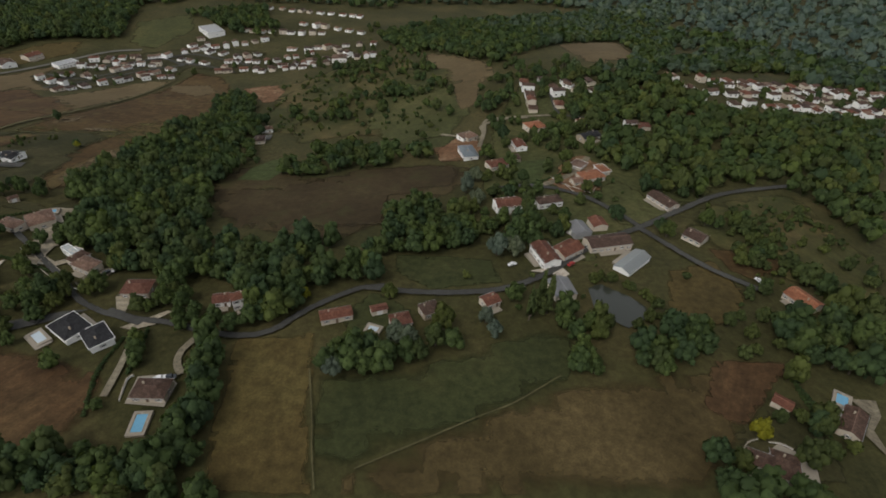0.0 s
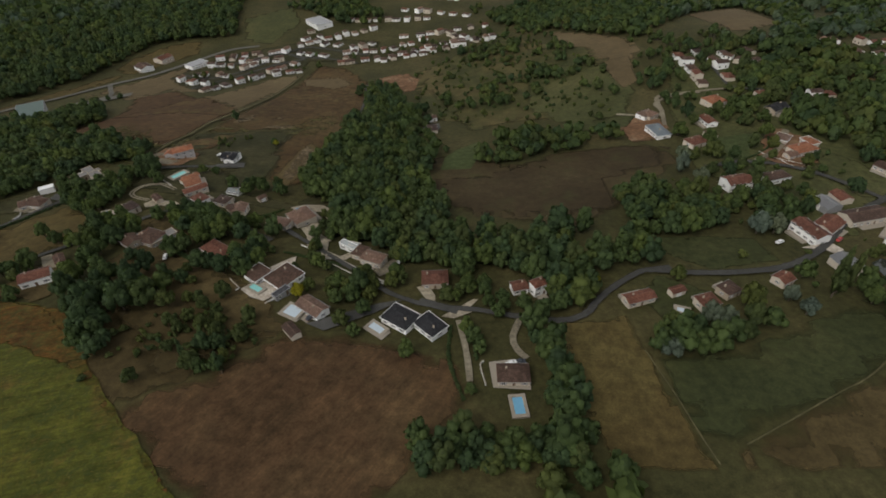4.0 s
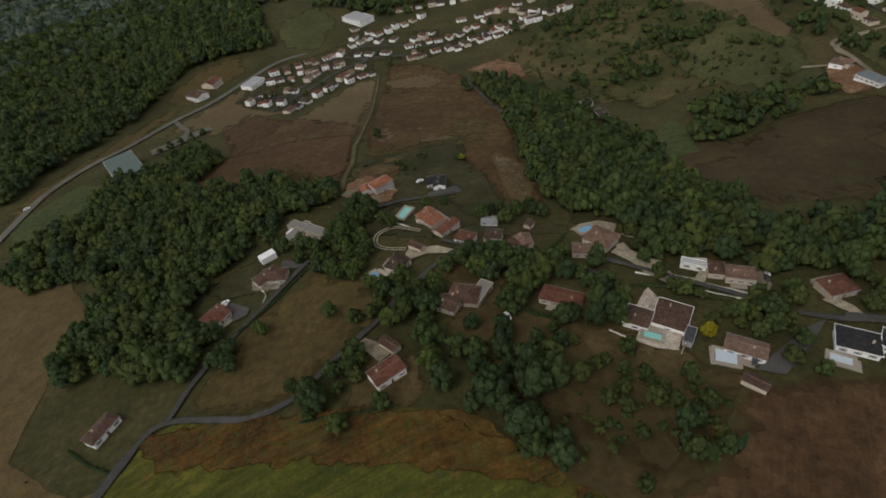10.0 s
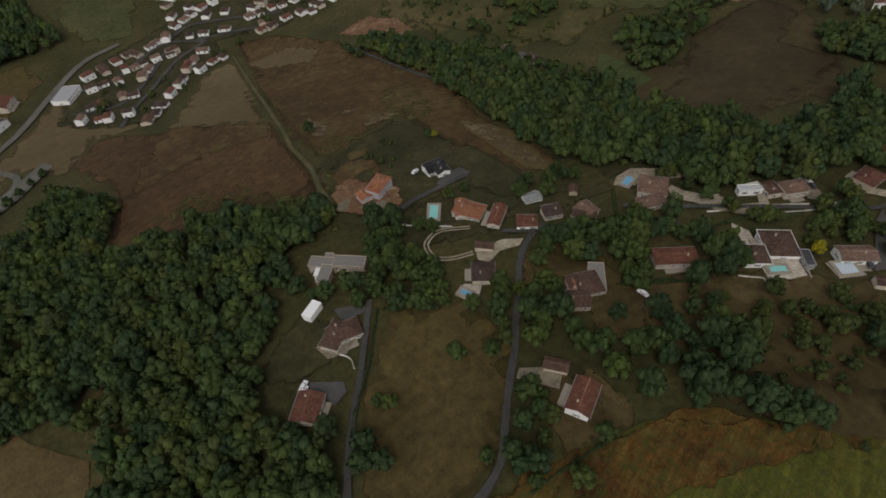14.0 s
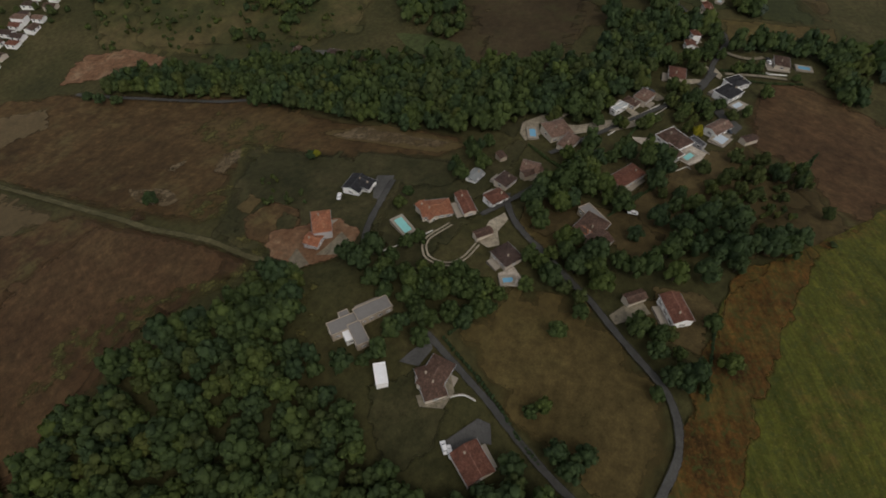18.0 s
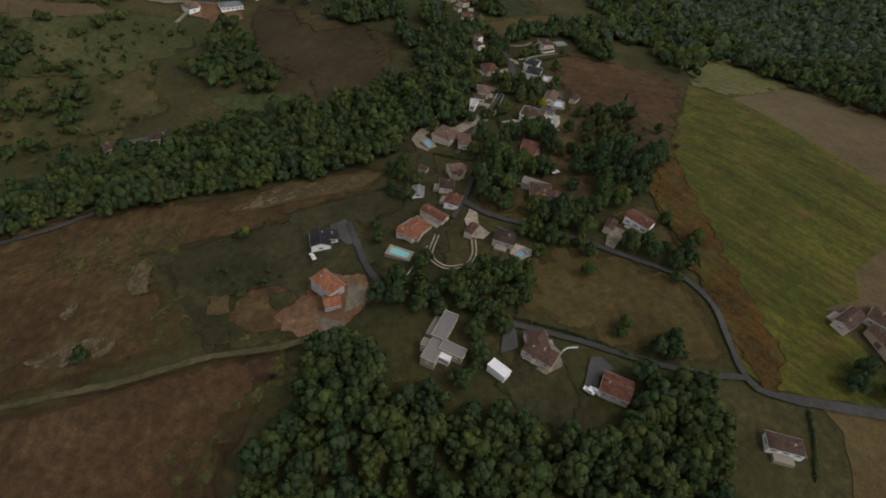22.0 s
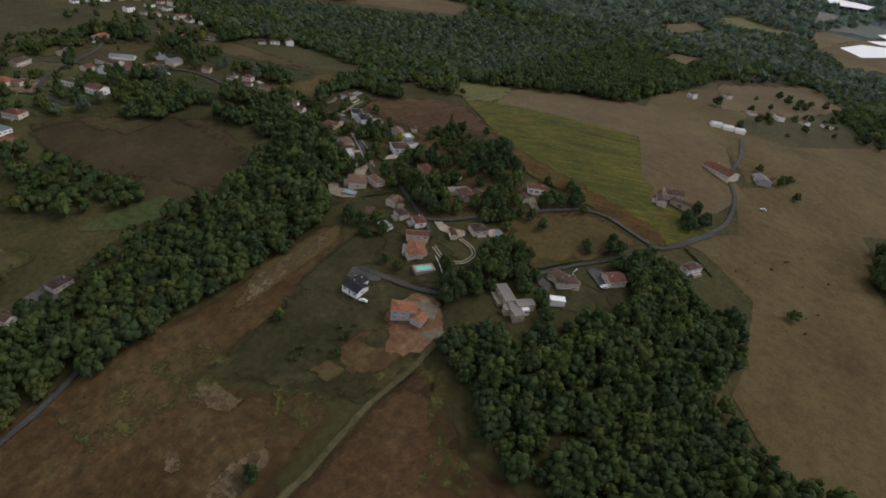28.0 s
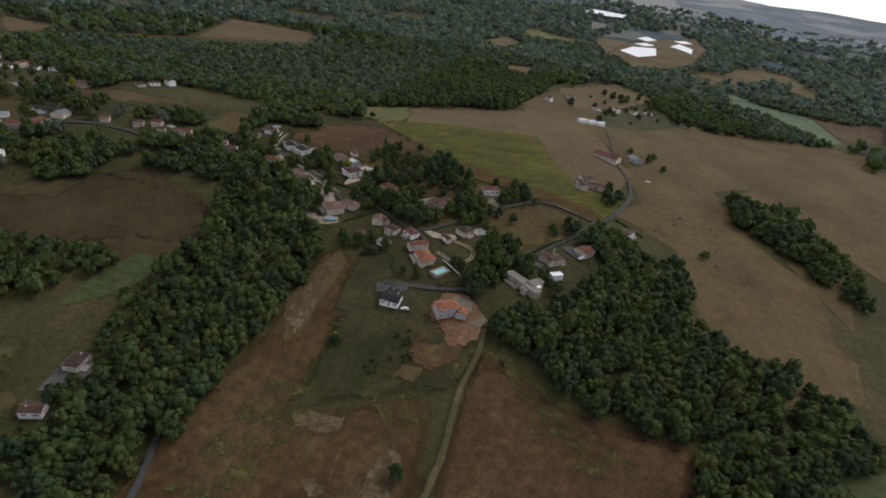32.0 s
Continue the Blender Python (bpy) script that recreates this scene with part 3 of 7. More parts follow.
def house(name, x, y, yaw, L, W, eave, kind, roof, wall, detail=2, group=""):
    """A house with its walls, roof, chimney, door and windows; yaw turns its ridge from east."""
    rnd = random.Random(int(x * 13 + y * 7))
    z = float(land(x, y)) + 0.35
    eave += 0.15 if name not in ("cold_frame", "canopy") else 0
    root = new(name)
    root.empty_display_size = 1.0
    root.matrix_world = pose(x, y, z, 0, 0, yaw)
    rise = 0.0 if kind == "flat" else 0.5 * W * (0.34 if kind == "hip" else 0.36)
    c, s = math.cos(radians(yaw)), math.sin(radians(yaw))
    low = min(float(land(x + c * dx - s * dy, y + s * dx + c * dy)) for dx in (-L / 2, L / 2) for dy in (-W / 2, W / 2))
    base = max(0.5, z - low + 0.4)
    part("wall", wall_bm(kind, L, W, eave, rise, base), wall, root)
    if kind == "flat":
        bm = bmesh.new()
        box(bm, 0, 0, eave, L + 0.3, W + 0.3, 0.25, 0, 0.03)
        part("roof", bm, roof, root)
        bm = bmesh.new()
        for dx, dy, sx, sy in ((0, W / 2 + 0.05, L + 0.3, 0.2), (0, -W / 2 - 0.05, L + 0.3, 0.2), (L / 2 + 0.05, 0, 0.2, W - 0.1), (-L / 2 - 0.05, 0, 0.2, W - 0.1)):
            box(bm, dx, dy, eave + 0.252, sx, sy, 0.22)
        part("parapet", bm, wall, root)
    else:
        rf = part("roof", roof_bm(kind, L, W, eave, rise), roof, root)
        if name.startswith(("villa", "modern_house", "white_house")) and kind == "hip":
            bm = bmesh.new()
            for dx, dy, sx, sy in ((0, W / 2 + 0.42, L + 0.98, 0.12), (0, -W / 2 - 0.42, L + 0.98, 0.12), (L / 2 + 0.43, 0, 0.12, W + 0.7), (-L / 2 - 0.43, 0, 0.12, W + 0.7)):
                box(bm, dx, dy, eave - 0.42, sx, sy, 0.42)
            part("fascia", bm, "white", rf)
        bm = bmesh.new()
        k = L / 2 + 0.35 if kind == "gable" else max(0.2, (L - W) / 2)
        box(bm, 0, 0, eave + rise - 0.02, 2 * k, 0.35, 0.14, 0, 0.04)
        part("ridge", bm, roof, rf)
        if detail > 1 and name not in ("garage", "shed", "greenhouse", "barn"):
            ch = bmesh.new()
            cx = rnd.choice((-1, 1)) * L * rnd.uniform(0.15, 0.3)
            box(ch, cx, W * 0.12, eave + rise * 0.6, 0.55, 0.45, rise * 0.4 + 0.5)
            box(ch, cx, W * 0.12, eave + rise + 0.5, 0.68, 0.58, 0.1)
            part("chimney", ch, "stone", root)
            for sgn in (-1, 1):
                bm = bmesh.new()
                box(bm, 0, sgn * (W / 2 + 0.5), eave - rise * 0.9 / W - 0.16, L + 0.8, 0.12, 0.12, 0, 0.02)
                part("gutter", bm, "grey_sheet", rf)
    if detail > 1:
        if name in ("garage", "shed", "barn"):
            bm = bmesh.new()
            box(bm, 0, -W / 2 - 0.03, 0, min(2.6, L * 0.5), 0.08, 2.1, 0, 0.02)
            part("garage_door", bm, "white" if name != "barn" else "wood", root)
        elif name != "greenhouse":
            n = max(2, int(L / 3.2))
            for side in (-1, 1):
                for i in range(n):
                    px = -L / 2 + L * (i + 0.5) / n
                    for st in range(1 if eave < 4 else 2):
                        if side < 0 and i == n // 2 and st == 0:
                            bm = bmesh.new()
                            box(bm, px, -W / 2 - 0.03, 0, 1.0, 0.1, 2.1, 0, 0.02)
                            d = part("door", bm, "wood", root)
                            bm = bmesh.new()
                            box(bm, px + 0.35, -W / 2 - 0.1, 1.0, 0.12, 0.06, 0.05)
                            part("door_handle", bm, "pipe_metal", d)
                        else:
                            window(root, px, side * (W / 2 + 0.02), 0.9 + 2.7 * st, 1.1, 1.25, 0 if side < 0 else math.pi)
            for side in (-1, 1):
                window(root, side * (L / 2 + 0.02), 0, 0.9, 1.0, 1.2, side * math.pi / 2)
    elif detail == 1:
        for side in (-1, 1):
            for i in range(2):
                bm = bmesh.new()
                box(bm, (i - 0.5) * L * 0.5, side * (W / 2 + 0.02), 0.9, 1.2, 0.1, 1.3)
                part("window", bm, "pane", root)
    if detail > 1 and name.endswith(("house", "villa", "cottage", "manor")):
        bm = bmesh.new()
        side = rnd.choice((-1, 1))
        box(bm, L * rnd.uniform(-0.12, 0.12), side * (W / 2 + 1.5), -1.4, L * rnd.uniform(0.55, 0.85), 2.9, 1.85, 0, 0.04)
        part("terrace", bm, "paving", root)
    words = f"{WALL_WORDS[wall]} {name.replace('_', ' ')} with a {ROOF_WORDS[roof]}"
    HOUSES.append((x, y, max(L, W) / 2))
    return tagged(root, words, name.split("_")[-1] if name.split("_")[-1] in ("house", "garage", "shed", "barn", "villa", "farmhouse") else "building", group)


def house_row(a, b, n):
    """A row of small town houses between two points."""
    rnd = random.Random(int(a[0] * 3 + b[1]))
    a, b = Vector(a), Vector(b)
    d = b - a
    yaw = math.degrees(math.atan2(d.y, d.x))
    gap = d.length / max(1, n - 1)
    for i in range(n):
        q = a.lerp(b, i / max(1, n - 1)) + Vector((rnd.uniform(-3, 3), rnd.uniform(-3, 3)))
        L = min(rnd.uniform(8.2, 11.4), gap * 0.8 if gap > 8 else 8)
        house("town_house", q.x, q.y, yaw + rnd.choice((0, 90)) + rnd.uniform(-8, 8), L, min(L * 0.75, 7.4), rnd.choice((2.6, 2.6, 2.8, 4.8)), rnd.choice(("hip", "gable")),
              rnd.choice(("brown_tile", "brown_tile", "red_tile", "pink_tile", "dark_tile")), rnd.choice(("white", "cream", "white", "white")), 1, "town houses")


# ---- trees ----


def crown_arrays(seed, leaves, R=1.0, H=1.0, size=0.13, few=0):
    """Vertices, faces and vertex normals of a leafy crown of radius R and height H with its base at 0: leaf sprays on many rounded boughs."""
    rnd = np.random.RandomState(seed)
    nb = few if few else rnd.randint(6, 9)
    boughs = [(np.array([0, 0, 0.42 * H]), 0.66 if few else 0.6)]
    for i in range(nb):
        a = 2 * math.pi * i / nb + rnd.uniform(-0.4, 0.4)
        rr = rnd.uniform(0.46, 0.74) * R
        boughs.append((np.array([rr * math.cos(a), rr * math.sin(a), H * rnd.uniform(0.2, 0.58)]), rnd.uniform(0.3, 0.46)))
    for i in range(nb * 2 // 3):
        a = 3 * math.pi * i / nb + rnd.uniform(-0.5, 0.5)
        rr = rnd.uniform(0.12, 0.42) * R
        boughs.append((np.array([rr * math.cos(a), rr * math.sin(a), H * rnd.uniform(0.66, 0.94)]), rnd.uniform(0.24, 0.4)))
    if few == 1:
        boughs = [(np.array([0, 0, 0.45 * H]), 0.8), (np.array([0.45 * R, 0.2 * R, 0.62 * H]), 0.42)]
    share = sum(q[1] ** 2 for q in boughs)
    vs, fs, ns = [], [], []
    squash = np.array([1, 1, 0.8 * H / R])
    for c, br in boughs:
        k = max(3, int(leaves * br * br / share))
        for _ in range(k):
            d = rnd.normal(size=3)
            d /= np.linalg.norm(d)
            d[2] = abs(d[2]) if rnd.rand() < 0.8 else d[2]
            p = c + d * br * R * squash * rnd.uniform(0.84, 1.12)
            nrm = d + rnd.normal(size=3) * 0.42
            nrm /= np.linalg.norm(nrm)
            u = np.cross(nrm, [0.3, 0.2, 0.9])
            u /= np.linalg.norm(u)
            w = np.cross(nrm, u)
            s = size * R * rnd.uniform(0.55, 1.3)
            ang = rnd.uniform(0, 6.3)
            u, w = u * math.cos(ang) + w * math.sin(ang), w * math.cos(ang) - u * math.sin(ang)
            b = len(vs)
            vs += [p + u * s - nrm * s * 0.2, p + w * s * rnd.uniform(0.6, 1), p - u * s * rnd.uniform(0.6, 1) - nrm * s * 0.2, p - w * s]
            fs += [(b, b + 1, b + 3), (b + 1, b + 2, b + 3)]
            soft = d * 0.75 + nrm * 0.3 + np.array([0, 0, 0.28])
            ns += [soft / np.linalg.norm(soft)] * 4
    # inner mass that closes the crown
    bm = bmesh.new()
    for c, br in boughs:
        r = br * R * 0.9
        bmesh.ops.create_icosphere(bm, subdivisions=1, radius=1.0, matrix=Matrix.Translation(c) @ Matrix.Diagonal((r, r, r * squash[2], 1)))
    b = len(vs)
    bm.verts.index_update()
    per = len(bm.verts) // len(boughs)
    for v in bm.verts:
        q = np.array(v.co)
        d = q - boughs[v.index // per][0]
        vs.append(q + rnd.normal(size=3) * 0.04 * R)
        d = d / np.linalg.norm(d) + np.array([0, 0, 0.25])
        ns.append(d / np.linalg.norm(d))
    for f in bm.faces:
        fs.append(tuple(b + v.index for v in f.verts))
    bm.free()
    return np.array(vs), fs, np.array(ns)


def leafy(me, normals):
    """Rounded shading of the leaf sprays, as of a whole bough."""
    me.polygons.foreach_set("use_smooth", [True] * len(me.polygons))
    me.normals_split_custom_set_from_vertices(normals.tolist())


def trunk_arrays(r, h):
    vs, fs = [], []
    for z, k in ((-0.6, 1.3), (0.25 * h, 1.0), (h, 0.55)):
        vs += [(r * k * math.cos(a), r * k * math.sin(a), z) for a in np.arange(6) * math.pi / 3]
    for j in (0, 6):
        fs += [(j + i, j + (i + 1) % 6, j + 6 + (i + 1) % 6, j + 6 + i) for i in range(6)]
    for a in (0.4, 2.5, 4.6):
        b = len(vs)
        dx, dy = math.cos(a), math.sin(a)
        vs += [(-dy * r * 0.4, dx * r * 0.4, 0.7 * h), (dy * r * 0.4, -dx * r * 0.4, 0.7 * h), (dx * 2 * r, dy * 2 * r, 0.62 * h), (dx * h * 0.45, dy * h * 0.45, 1.25 * h)]
        fs += [(b, b + 1, b + 3), (b + 1, b + 2, b + 3), (b + 2, b, b + 3)]
    return vs, fs


CROWNS = [crown_arrays(11 + i, 420, 1.0, 1.0 + 0.12 * (i % 3), 0.12) for i in range(5)]
TALL = [crown_arrays(41 + i, 300, 0.42, 2.3, 0.22) for i in range(2)]
MID = [crown_arrays(131 + i, 150, 1.0, 1.0 + 0.15 * (i % 3), 0.14, 6 + i % 2) for i in range(6)]
SPARSE = [crown_arrays(61 + i, 42, 1.0, 1.0, 0.28, 2) for i in range(3)]
CROWN_MESH = {}
TRUNK_MESH = raw_mesh("trunk", *trunk_arrays(0.28, 3.4), "bark")
TREES = []
LEAF_WORDS = {"leaf_faint_haze": "haze-paled green", "leaf": "green", "leaf_dark": "dark green", "leaf_olive": "olive-green", "leaf_yellow": "yellow", "leaf_blue": "blue-grey"}


def tree(x, y, r, mat="leaf", tall=False, k=None, name="tree", group="garden trees"):
    """A tree: trunk with limbs and a leafy crown of radius r."""
    k = int(abs(x * 3 + y * 5)) if k is None else k
    pool = TALL if tall else CROWNS
    k %= len(pool)
    key = (tall, k, mat)
    if key not in CROWN_MESH:
        CROWN_MESH[key] = raw_mesh("crown", pool[k][0].tolist(), pool[k][1], mat)
        leafy(CROWN_MESH[key], pool[k][2])
    root = new(name)
    root.matrix_world = pose(x, y, float(land(x, y)), 0, 0, (x * 37 + y * 11) % 360)
    t = new("trunk", TRUNK_MESH)
    t.parent = root
    q = r / 4.0
    t.scale = (q, q, q * 1.15)
    c = new("crown", CROWN_MESH[key])
    c.parent = root
    c.location, c.scale = (0, 0, 0.5 * r), (r, r, r * (1.3 + 0.35 * ((x * 1.7 + y) % 1)))
    TREES.append((x, y))
    return tagged(root, f"{LEAF_WORDS[mat]} {'slender upright' if tall else 'broad leafy'} tree in full leaf", "tree", group)


def joined(name, spots, pool, mat, label, category, trunks=True):
    """Many trees in one mesh of kind stuff: spots are rows of x, y, radius."""
    rnd = np.random.RandomState(len(spots))
    tv, tf = trunk_arrays(0.07, 0.85)
    tv = np.array(tv)
    tf = np.array([t for q in tf for t in ([q] if len(q) == 3 else [q[:3], (q[0], q[2], q[3])])])
    pool = [(v, np.array(f), n) for v, f, n in pool]
    S = np.array(spots)
    zs = land(S[:, 0], S[:, 1])
    vs, fs, ns, tones, off = [], [], [], [], 0
    for (x, y, r), z in zip(S, zs):
        v, f, n = pool[rnd.randint(len(pool))]
        a = rnd.uniform(0, 6.28)
        c, s = math.cos(a), math.sin(a)
        vs.append(np.stack([x + r * (v[:, 0] * c - v[:, 1] * s), y + r * (v[:, 0] * s + v[:, 1] * c), z + 0.35 * r + v[:, 2] * r * rnd.uniform(1.05, 1.6)], -1))
        ns.append(np.stack([n[:, 0] * c - n[:, 1] * s, n[:, 0] * s + n[:, 1] * c, n[:, 2]], -1))
        fs.append(f + off)
        off += len(v)
        tones.append(np.full(len(v) + (len(tv) if trunks else 0), rnd.uniform(0, 1)))
        if trunks:
            vs.append(tv * r + np.array([x, y, z]))
            ns.append(tv / np.maximum(np.linalg.norm(tv, axis=1, keepdims=True), 1e-6))
            fs.append(tf + off)
            off += len(tv)
    V, T = np.concatenate(vs), np.concatenate(fs)
    me = bpy.data.meshes.new(name)
    me.vertices.add(len(V))
    me.vertices.foreach_set("co", V.astype(np.float32).ravel())
    me.loops.add(T.size)
    me.loops.foreach_set("vertex_index", T.astype(np.int32).ravel())
    me.polygons.add(len(T))
    me.polygons.foreach_set("loop_start", np.arange(0, T.size, 3, dtype=np.int32))
    me.update(calc_edges=True)
    leafy(me, np.concatenate(ns))
    me.attributes.new("tone", "FLOAT", "POINT").data.foreach_set("value", np.concatenate(tones).astype(np.float32))
    me.materials.append(MATS[mat])
    return tagged(new(name, me), label, category, kind="stuff")


REST = {}
PLANTED = []


def trees(mat, r, pts):
    """A handful of garden trees of about one size."""
    for x, y in pts:
        if clear(x, y, 0.62 * r) and all((x - a) ** 2 + (y - b) ** 2 > (0.85 * r) ** 2 for a, b in PLANTED):
            PLANTED.append((x, y))
            k = 0.8 + 0.4 * ((x * 7.3 + y * 3.1) % 1)
            if len(TREES) < 290:
                tree(x, y, r * k, mat)
            else:
                REST.setdefault(mat, []).append((x, y, r * k))


def scrub(n, r0, r1, pts):
    """Bushes scattered over rough ground."""
    rnd = random.Random(n + int(pts[0][0]))
    xs, ys = [p[0] for p in pts], [p[1] for p in pts]
    by = {"leaf": [], "leaf_olive": [], "leaf_dark": []}
    while n > 0:
        x, y = rnd.uniform(min(xs), max(xs)), rnd.uniform(min(ys), max(ys))
        if bool(inside(pts, x, y)):
            n -= 1
            if noise.noise(Vector((x / 30, y / 30, 1))) > -0.25 and clear(x, y, 1.5):
                by[rnd.choices(list(by), (0.22, 0.7, 0.08))[0]].append((x, y, rnd.uniform(r0, r1)))
    for m, ss in by.items():
        if ss:
            if r1 > 3.5:
                joined("garden_trees", ss, MID, m, f"scattered {LEAF_WORDS[m]} trees between the houses", "trees")
            else:
                joined("bushes", ss, SPARSE, m, f"scattered {LEAF_WORDS[m]} bushes on rough grass", "bushes", False)


def hedge(pts):
    """A clipped but uneven hedge along a line: leafy clumps in one mesh under the hedge, with stems."""
    line = spline(pts, 1.3)
    rnd = random.Random(int(pts[0][0]))
    root = new("hedge")
    z0 = float(land(line[0].x, line[0].y))
    root.location = (line[0].x, line[0].y, z0)
    V, F, N, off = [], [], [], 0
    for q in line:
        v, f, nn = SPARSE[rnd.randrange(3)]
        N.append(nn)
        s = rnd.uniform(0.75, 1.15)
        V.append(v * np.array([s, s, s * 1.5]) + np.array([q.x - line[0].x, q.y - line[0].y, float(land(q.x, q.y)) - z0 - 0.1]))
        F += [tuple(i + off for i in t) for t in f]
        off += len(v)
    c = new("foliage", raw_mesh("foliage", np.concatenate(V).tolist(), F, "leaf_dark"))
    leafy(c.data, np.concatenate(N))
    c.parent = root
    bm = bmesh.new()
    for q in line[::2]:
        box(bm, q.x - line[0].x, q.y - line[0].y, float(land(q.x, q.y)) - z0 - 0.3, 0.1, 0.1, 1.0)
    part("stem", bm, "bark", root)
    return tagged(root, "dark green leafy hedge along a plot edge", "hedge", "hedges")


def stone_wall(pts):
    """A low pale wall with a coping, in lengths that follow the ground."""
    line = spline(pts, 5.0)
    root = new("garden_wall")
    root.location = (line[0].x, line[0].y, float(land(line[0].x, line[0].y)))
    for a, b in zip(line, line[1:]):
        m = (a + b) / 2 - line[0]
        d = b - a
        z = float(land((a.x + b.x) / 2, (a.y + b.y) / 2)) - root.location.z
        bm = bmesh.new()
        box(bm, m.x, m.y, z - 0.4, d.length + 0.02, 0.3, 1.2, math.atan2(d.y, d.x))
        w = part("wall_length", bm, "white", root)
        bm = bmesh.new()
        box(bm, m.x, m.y, z + 0.802, d.length + 0.02, 0.42, 0.08, math.atan2(d.y, d.x), 0.02)
        part("coping", bm, "paving", w)
    return tagged(root, "low pale rendered garden wall beside the lane", "wall")


def car(x, y, yaw, mat):
    """A parked car: body, cabin, glazing, lamps and four wheels."""
    root = new("car")
    root.matrix_world = pose(x, y, float(land(x, y)) + 0.92, 0, 0, yaw)
    bm = bmesh.new()
    box(bm, 0, 0, 0.28, 4.2, 1.75, 0.55, 0, 0.12)
    body = part("body", bm, mat, root)
    bm = bmesh.new()
    r = bmesh.ops.create_cube(bm, size=1.0, matrix=Matrix.Translation((-0.2, 0, 1.08)) @ Matrix.Diagonal((2.3, 1.55, 0.55, 1)))
    for v in r["verts"]:
        if v.co.z > 1.1:
            v.co.x = -0.2 + (v.co.x + 0.2) * 0.72
            v.co.y *= 0.86
    part("cabin", bm, mat, body)
    for sx, w in ((0.86, 0.05), (-1.22, 0.05)):
        bm = bmesh.new()
        box(bm, sx, 0, 0.86, w, 1.3, 0.4)
        part("windscreen", bm, "pane", body)
    for sy in (-0.76, 0.76):
        bm = bmesh.new()
        box(bm, -0.2, sy, 0.88, 1.7, 0.05, 0.34)
        part("side_window", bm, "pane", body)
    for sx in (-2.1, 2.1):
        for sy in (-0.62, 0.62):
            bm = bmesh.new()
            box(bm, sx, sy, 0.52, 0.06, 0.32, 0.16)
            part("headlight" if sx > 0 else "tail_light", bm, "glass_pale" if sx > 0 else "car_red", body)
    for sx in (-1.3, 1.3):
        for sy in (-0.8, 0.8):
            bm = bmesh.new()
            bmesh.ops.create_cone(bm, cap_ends=True, segments=14, radius1=0.32, radius2=0.32, depth=0.22, matrix=Matrix.Translation((sx, sy, 0.32)) @ Matrix.Rotation(math.pi / 2, 4, "X"))
            w = part("wheel", bm, "tyre", root)
            bm = bmesh.new()
            bmesh.ops.create_cone(bm, cap_ends=True, segments=10, radius1=0.19, radius2=0.19, depth=0.25, matrix=Matrix.Translation((sx, sy, 0.32)) @ Matrix.Rotation(math.pi / 2, 4, "X"))
            part("rim", bm, "pipe_metal", w)
    return tagged(root, {"car_white": "white hatchback car parked by a house", "car_dark": "dark hatchback car parked by a house", "car_red": "red hatchback car parked by a house"}[mat], "car", "parked cars")


def pool(x, y, yaw, L, W, mat):
    """A swimming pool: paved deck with a sunken basin, coping and ladder."""
    z = float(max(land(x + dx, y + dy) for dx in (-L / 2, L / 2) for dy in (-L / 2, L / 2))) + 0.25
    root = new("swimming_pool")
    root.matrix_world = pose(x, y, z, 0, 0, yaw)
    bm = bmesh.new()
    for dx, dy, sx, sy in ((0, W / 2 + 0.6, L + 2.2, 0.8), (0, -W / 2 - 0.6, L + 2.2, 0.8), (L / 2 + 0.65, 0, 0.9, W + 0.39), (-L / 2 - 0.65, 0, 0.9, W + 0.39)):
        box(bm, dx, dy, -1.6, sx, sy, 2.15)
    part("deck", bm, "paving", root)
    bm = bmesh.new()
    for dx, dy, sx, sy in ((0, W / 2, L + 0.4, 0.3), (0, -W / 2, L + 0.4, 0.3), (L / 2, 0, 0.3, W - 0.32), (-L / 2, 0, 0.3, W - 0.32)):
        box(bm, dx, dy, -1.6, sx, sy, 2.2, 0, 0.03)
    part("coping", bm, "limestone", root)
    bm = bmesh.new()
    box(bm, 0, 0, 0.3, L - 0.28, W - 0.28, 0.12)
    part("water", bm, mat, root)
    bm = bmesh.new()
    for s in (-0.25, 0.25):
        box(bm, L / 2 - 0.1, s, 0.3, 0.05, 0.05, 1.0)
    box(bm, L / 2 - 0.1, 0, 1.25, 0.05, 0.55, 0.05)
    part("ladder", bm, "pipe_metal", root)
    HOUSES.append((x, y, L / 2 + 1))
    words = {"pool_blue": "blue", "pool_teal": "turquoise", "pool_cover": "pale covered"}[mat]
    return tagged(root, f"{words} rectangular swimming pool with a paved deck", "pool", "swimming pools")


WOODS = []


def clear(x, y, margin):
    """Whether a tree at x, y keeps off houses and roads."""
    for hx, hy, r in HOUSES:
        if abs(hx - x) < r + margin and abs(hy - y) < r + margin:
            return False
    for w, line in ROADS:
        for qx, qy in line[::2]:
            if abs(qx - x) < w / 2 + margin * 0.7 and abs(qy - y) < w / 2 + margin * 0.7:
                return False
    return True


def wood(name, pts):
    WOODS.append((name, pts))


# ---- the place ----
# F
field("hamlet_grass", "garden_grass", 0, [(31.7, 390.9), (62.2, 476.9), (128.7, 474.8), (158.7, 418.9), (185.4, 389.0), (175.9, 298.9), (146.6, 272.4), (102.2, 237.5), (67.9, 199.7), (33.1, 228.6), (20.3, 283.7)])
field("ploughed_field", "soil", 0, [(-106.9, 101.2), (-144.8, 50.7), (-166.9, 44.8), (-227.1, 88.3), (-203.9, 104.4), (-181.0, 129.1), (-154.4, 130.1), (-115.6, 119.8)])
field("scrub_field", "dry", 0, [(-221.9, 143.8), (-181.0, 129.1), (-203.9, 104.4), (-227.1, 88.3), (-252.9, 105.4), (-260.0, 132.2), (-238.0, 140.7)])
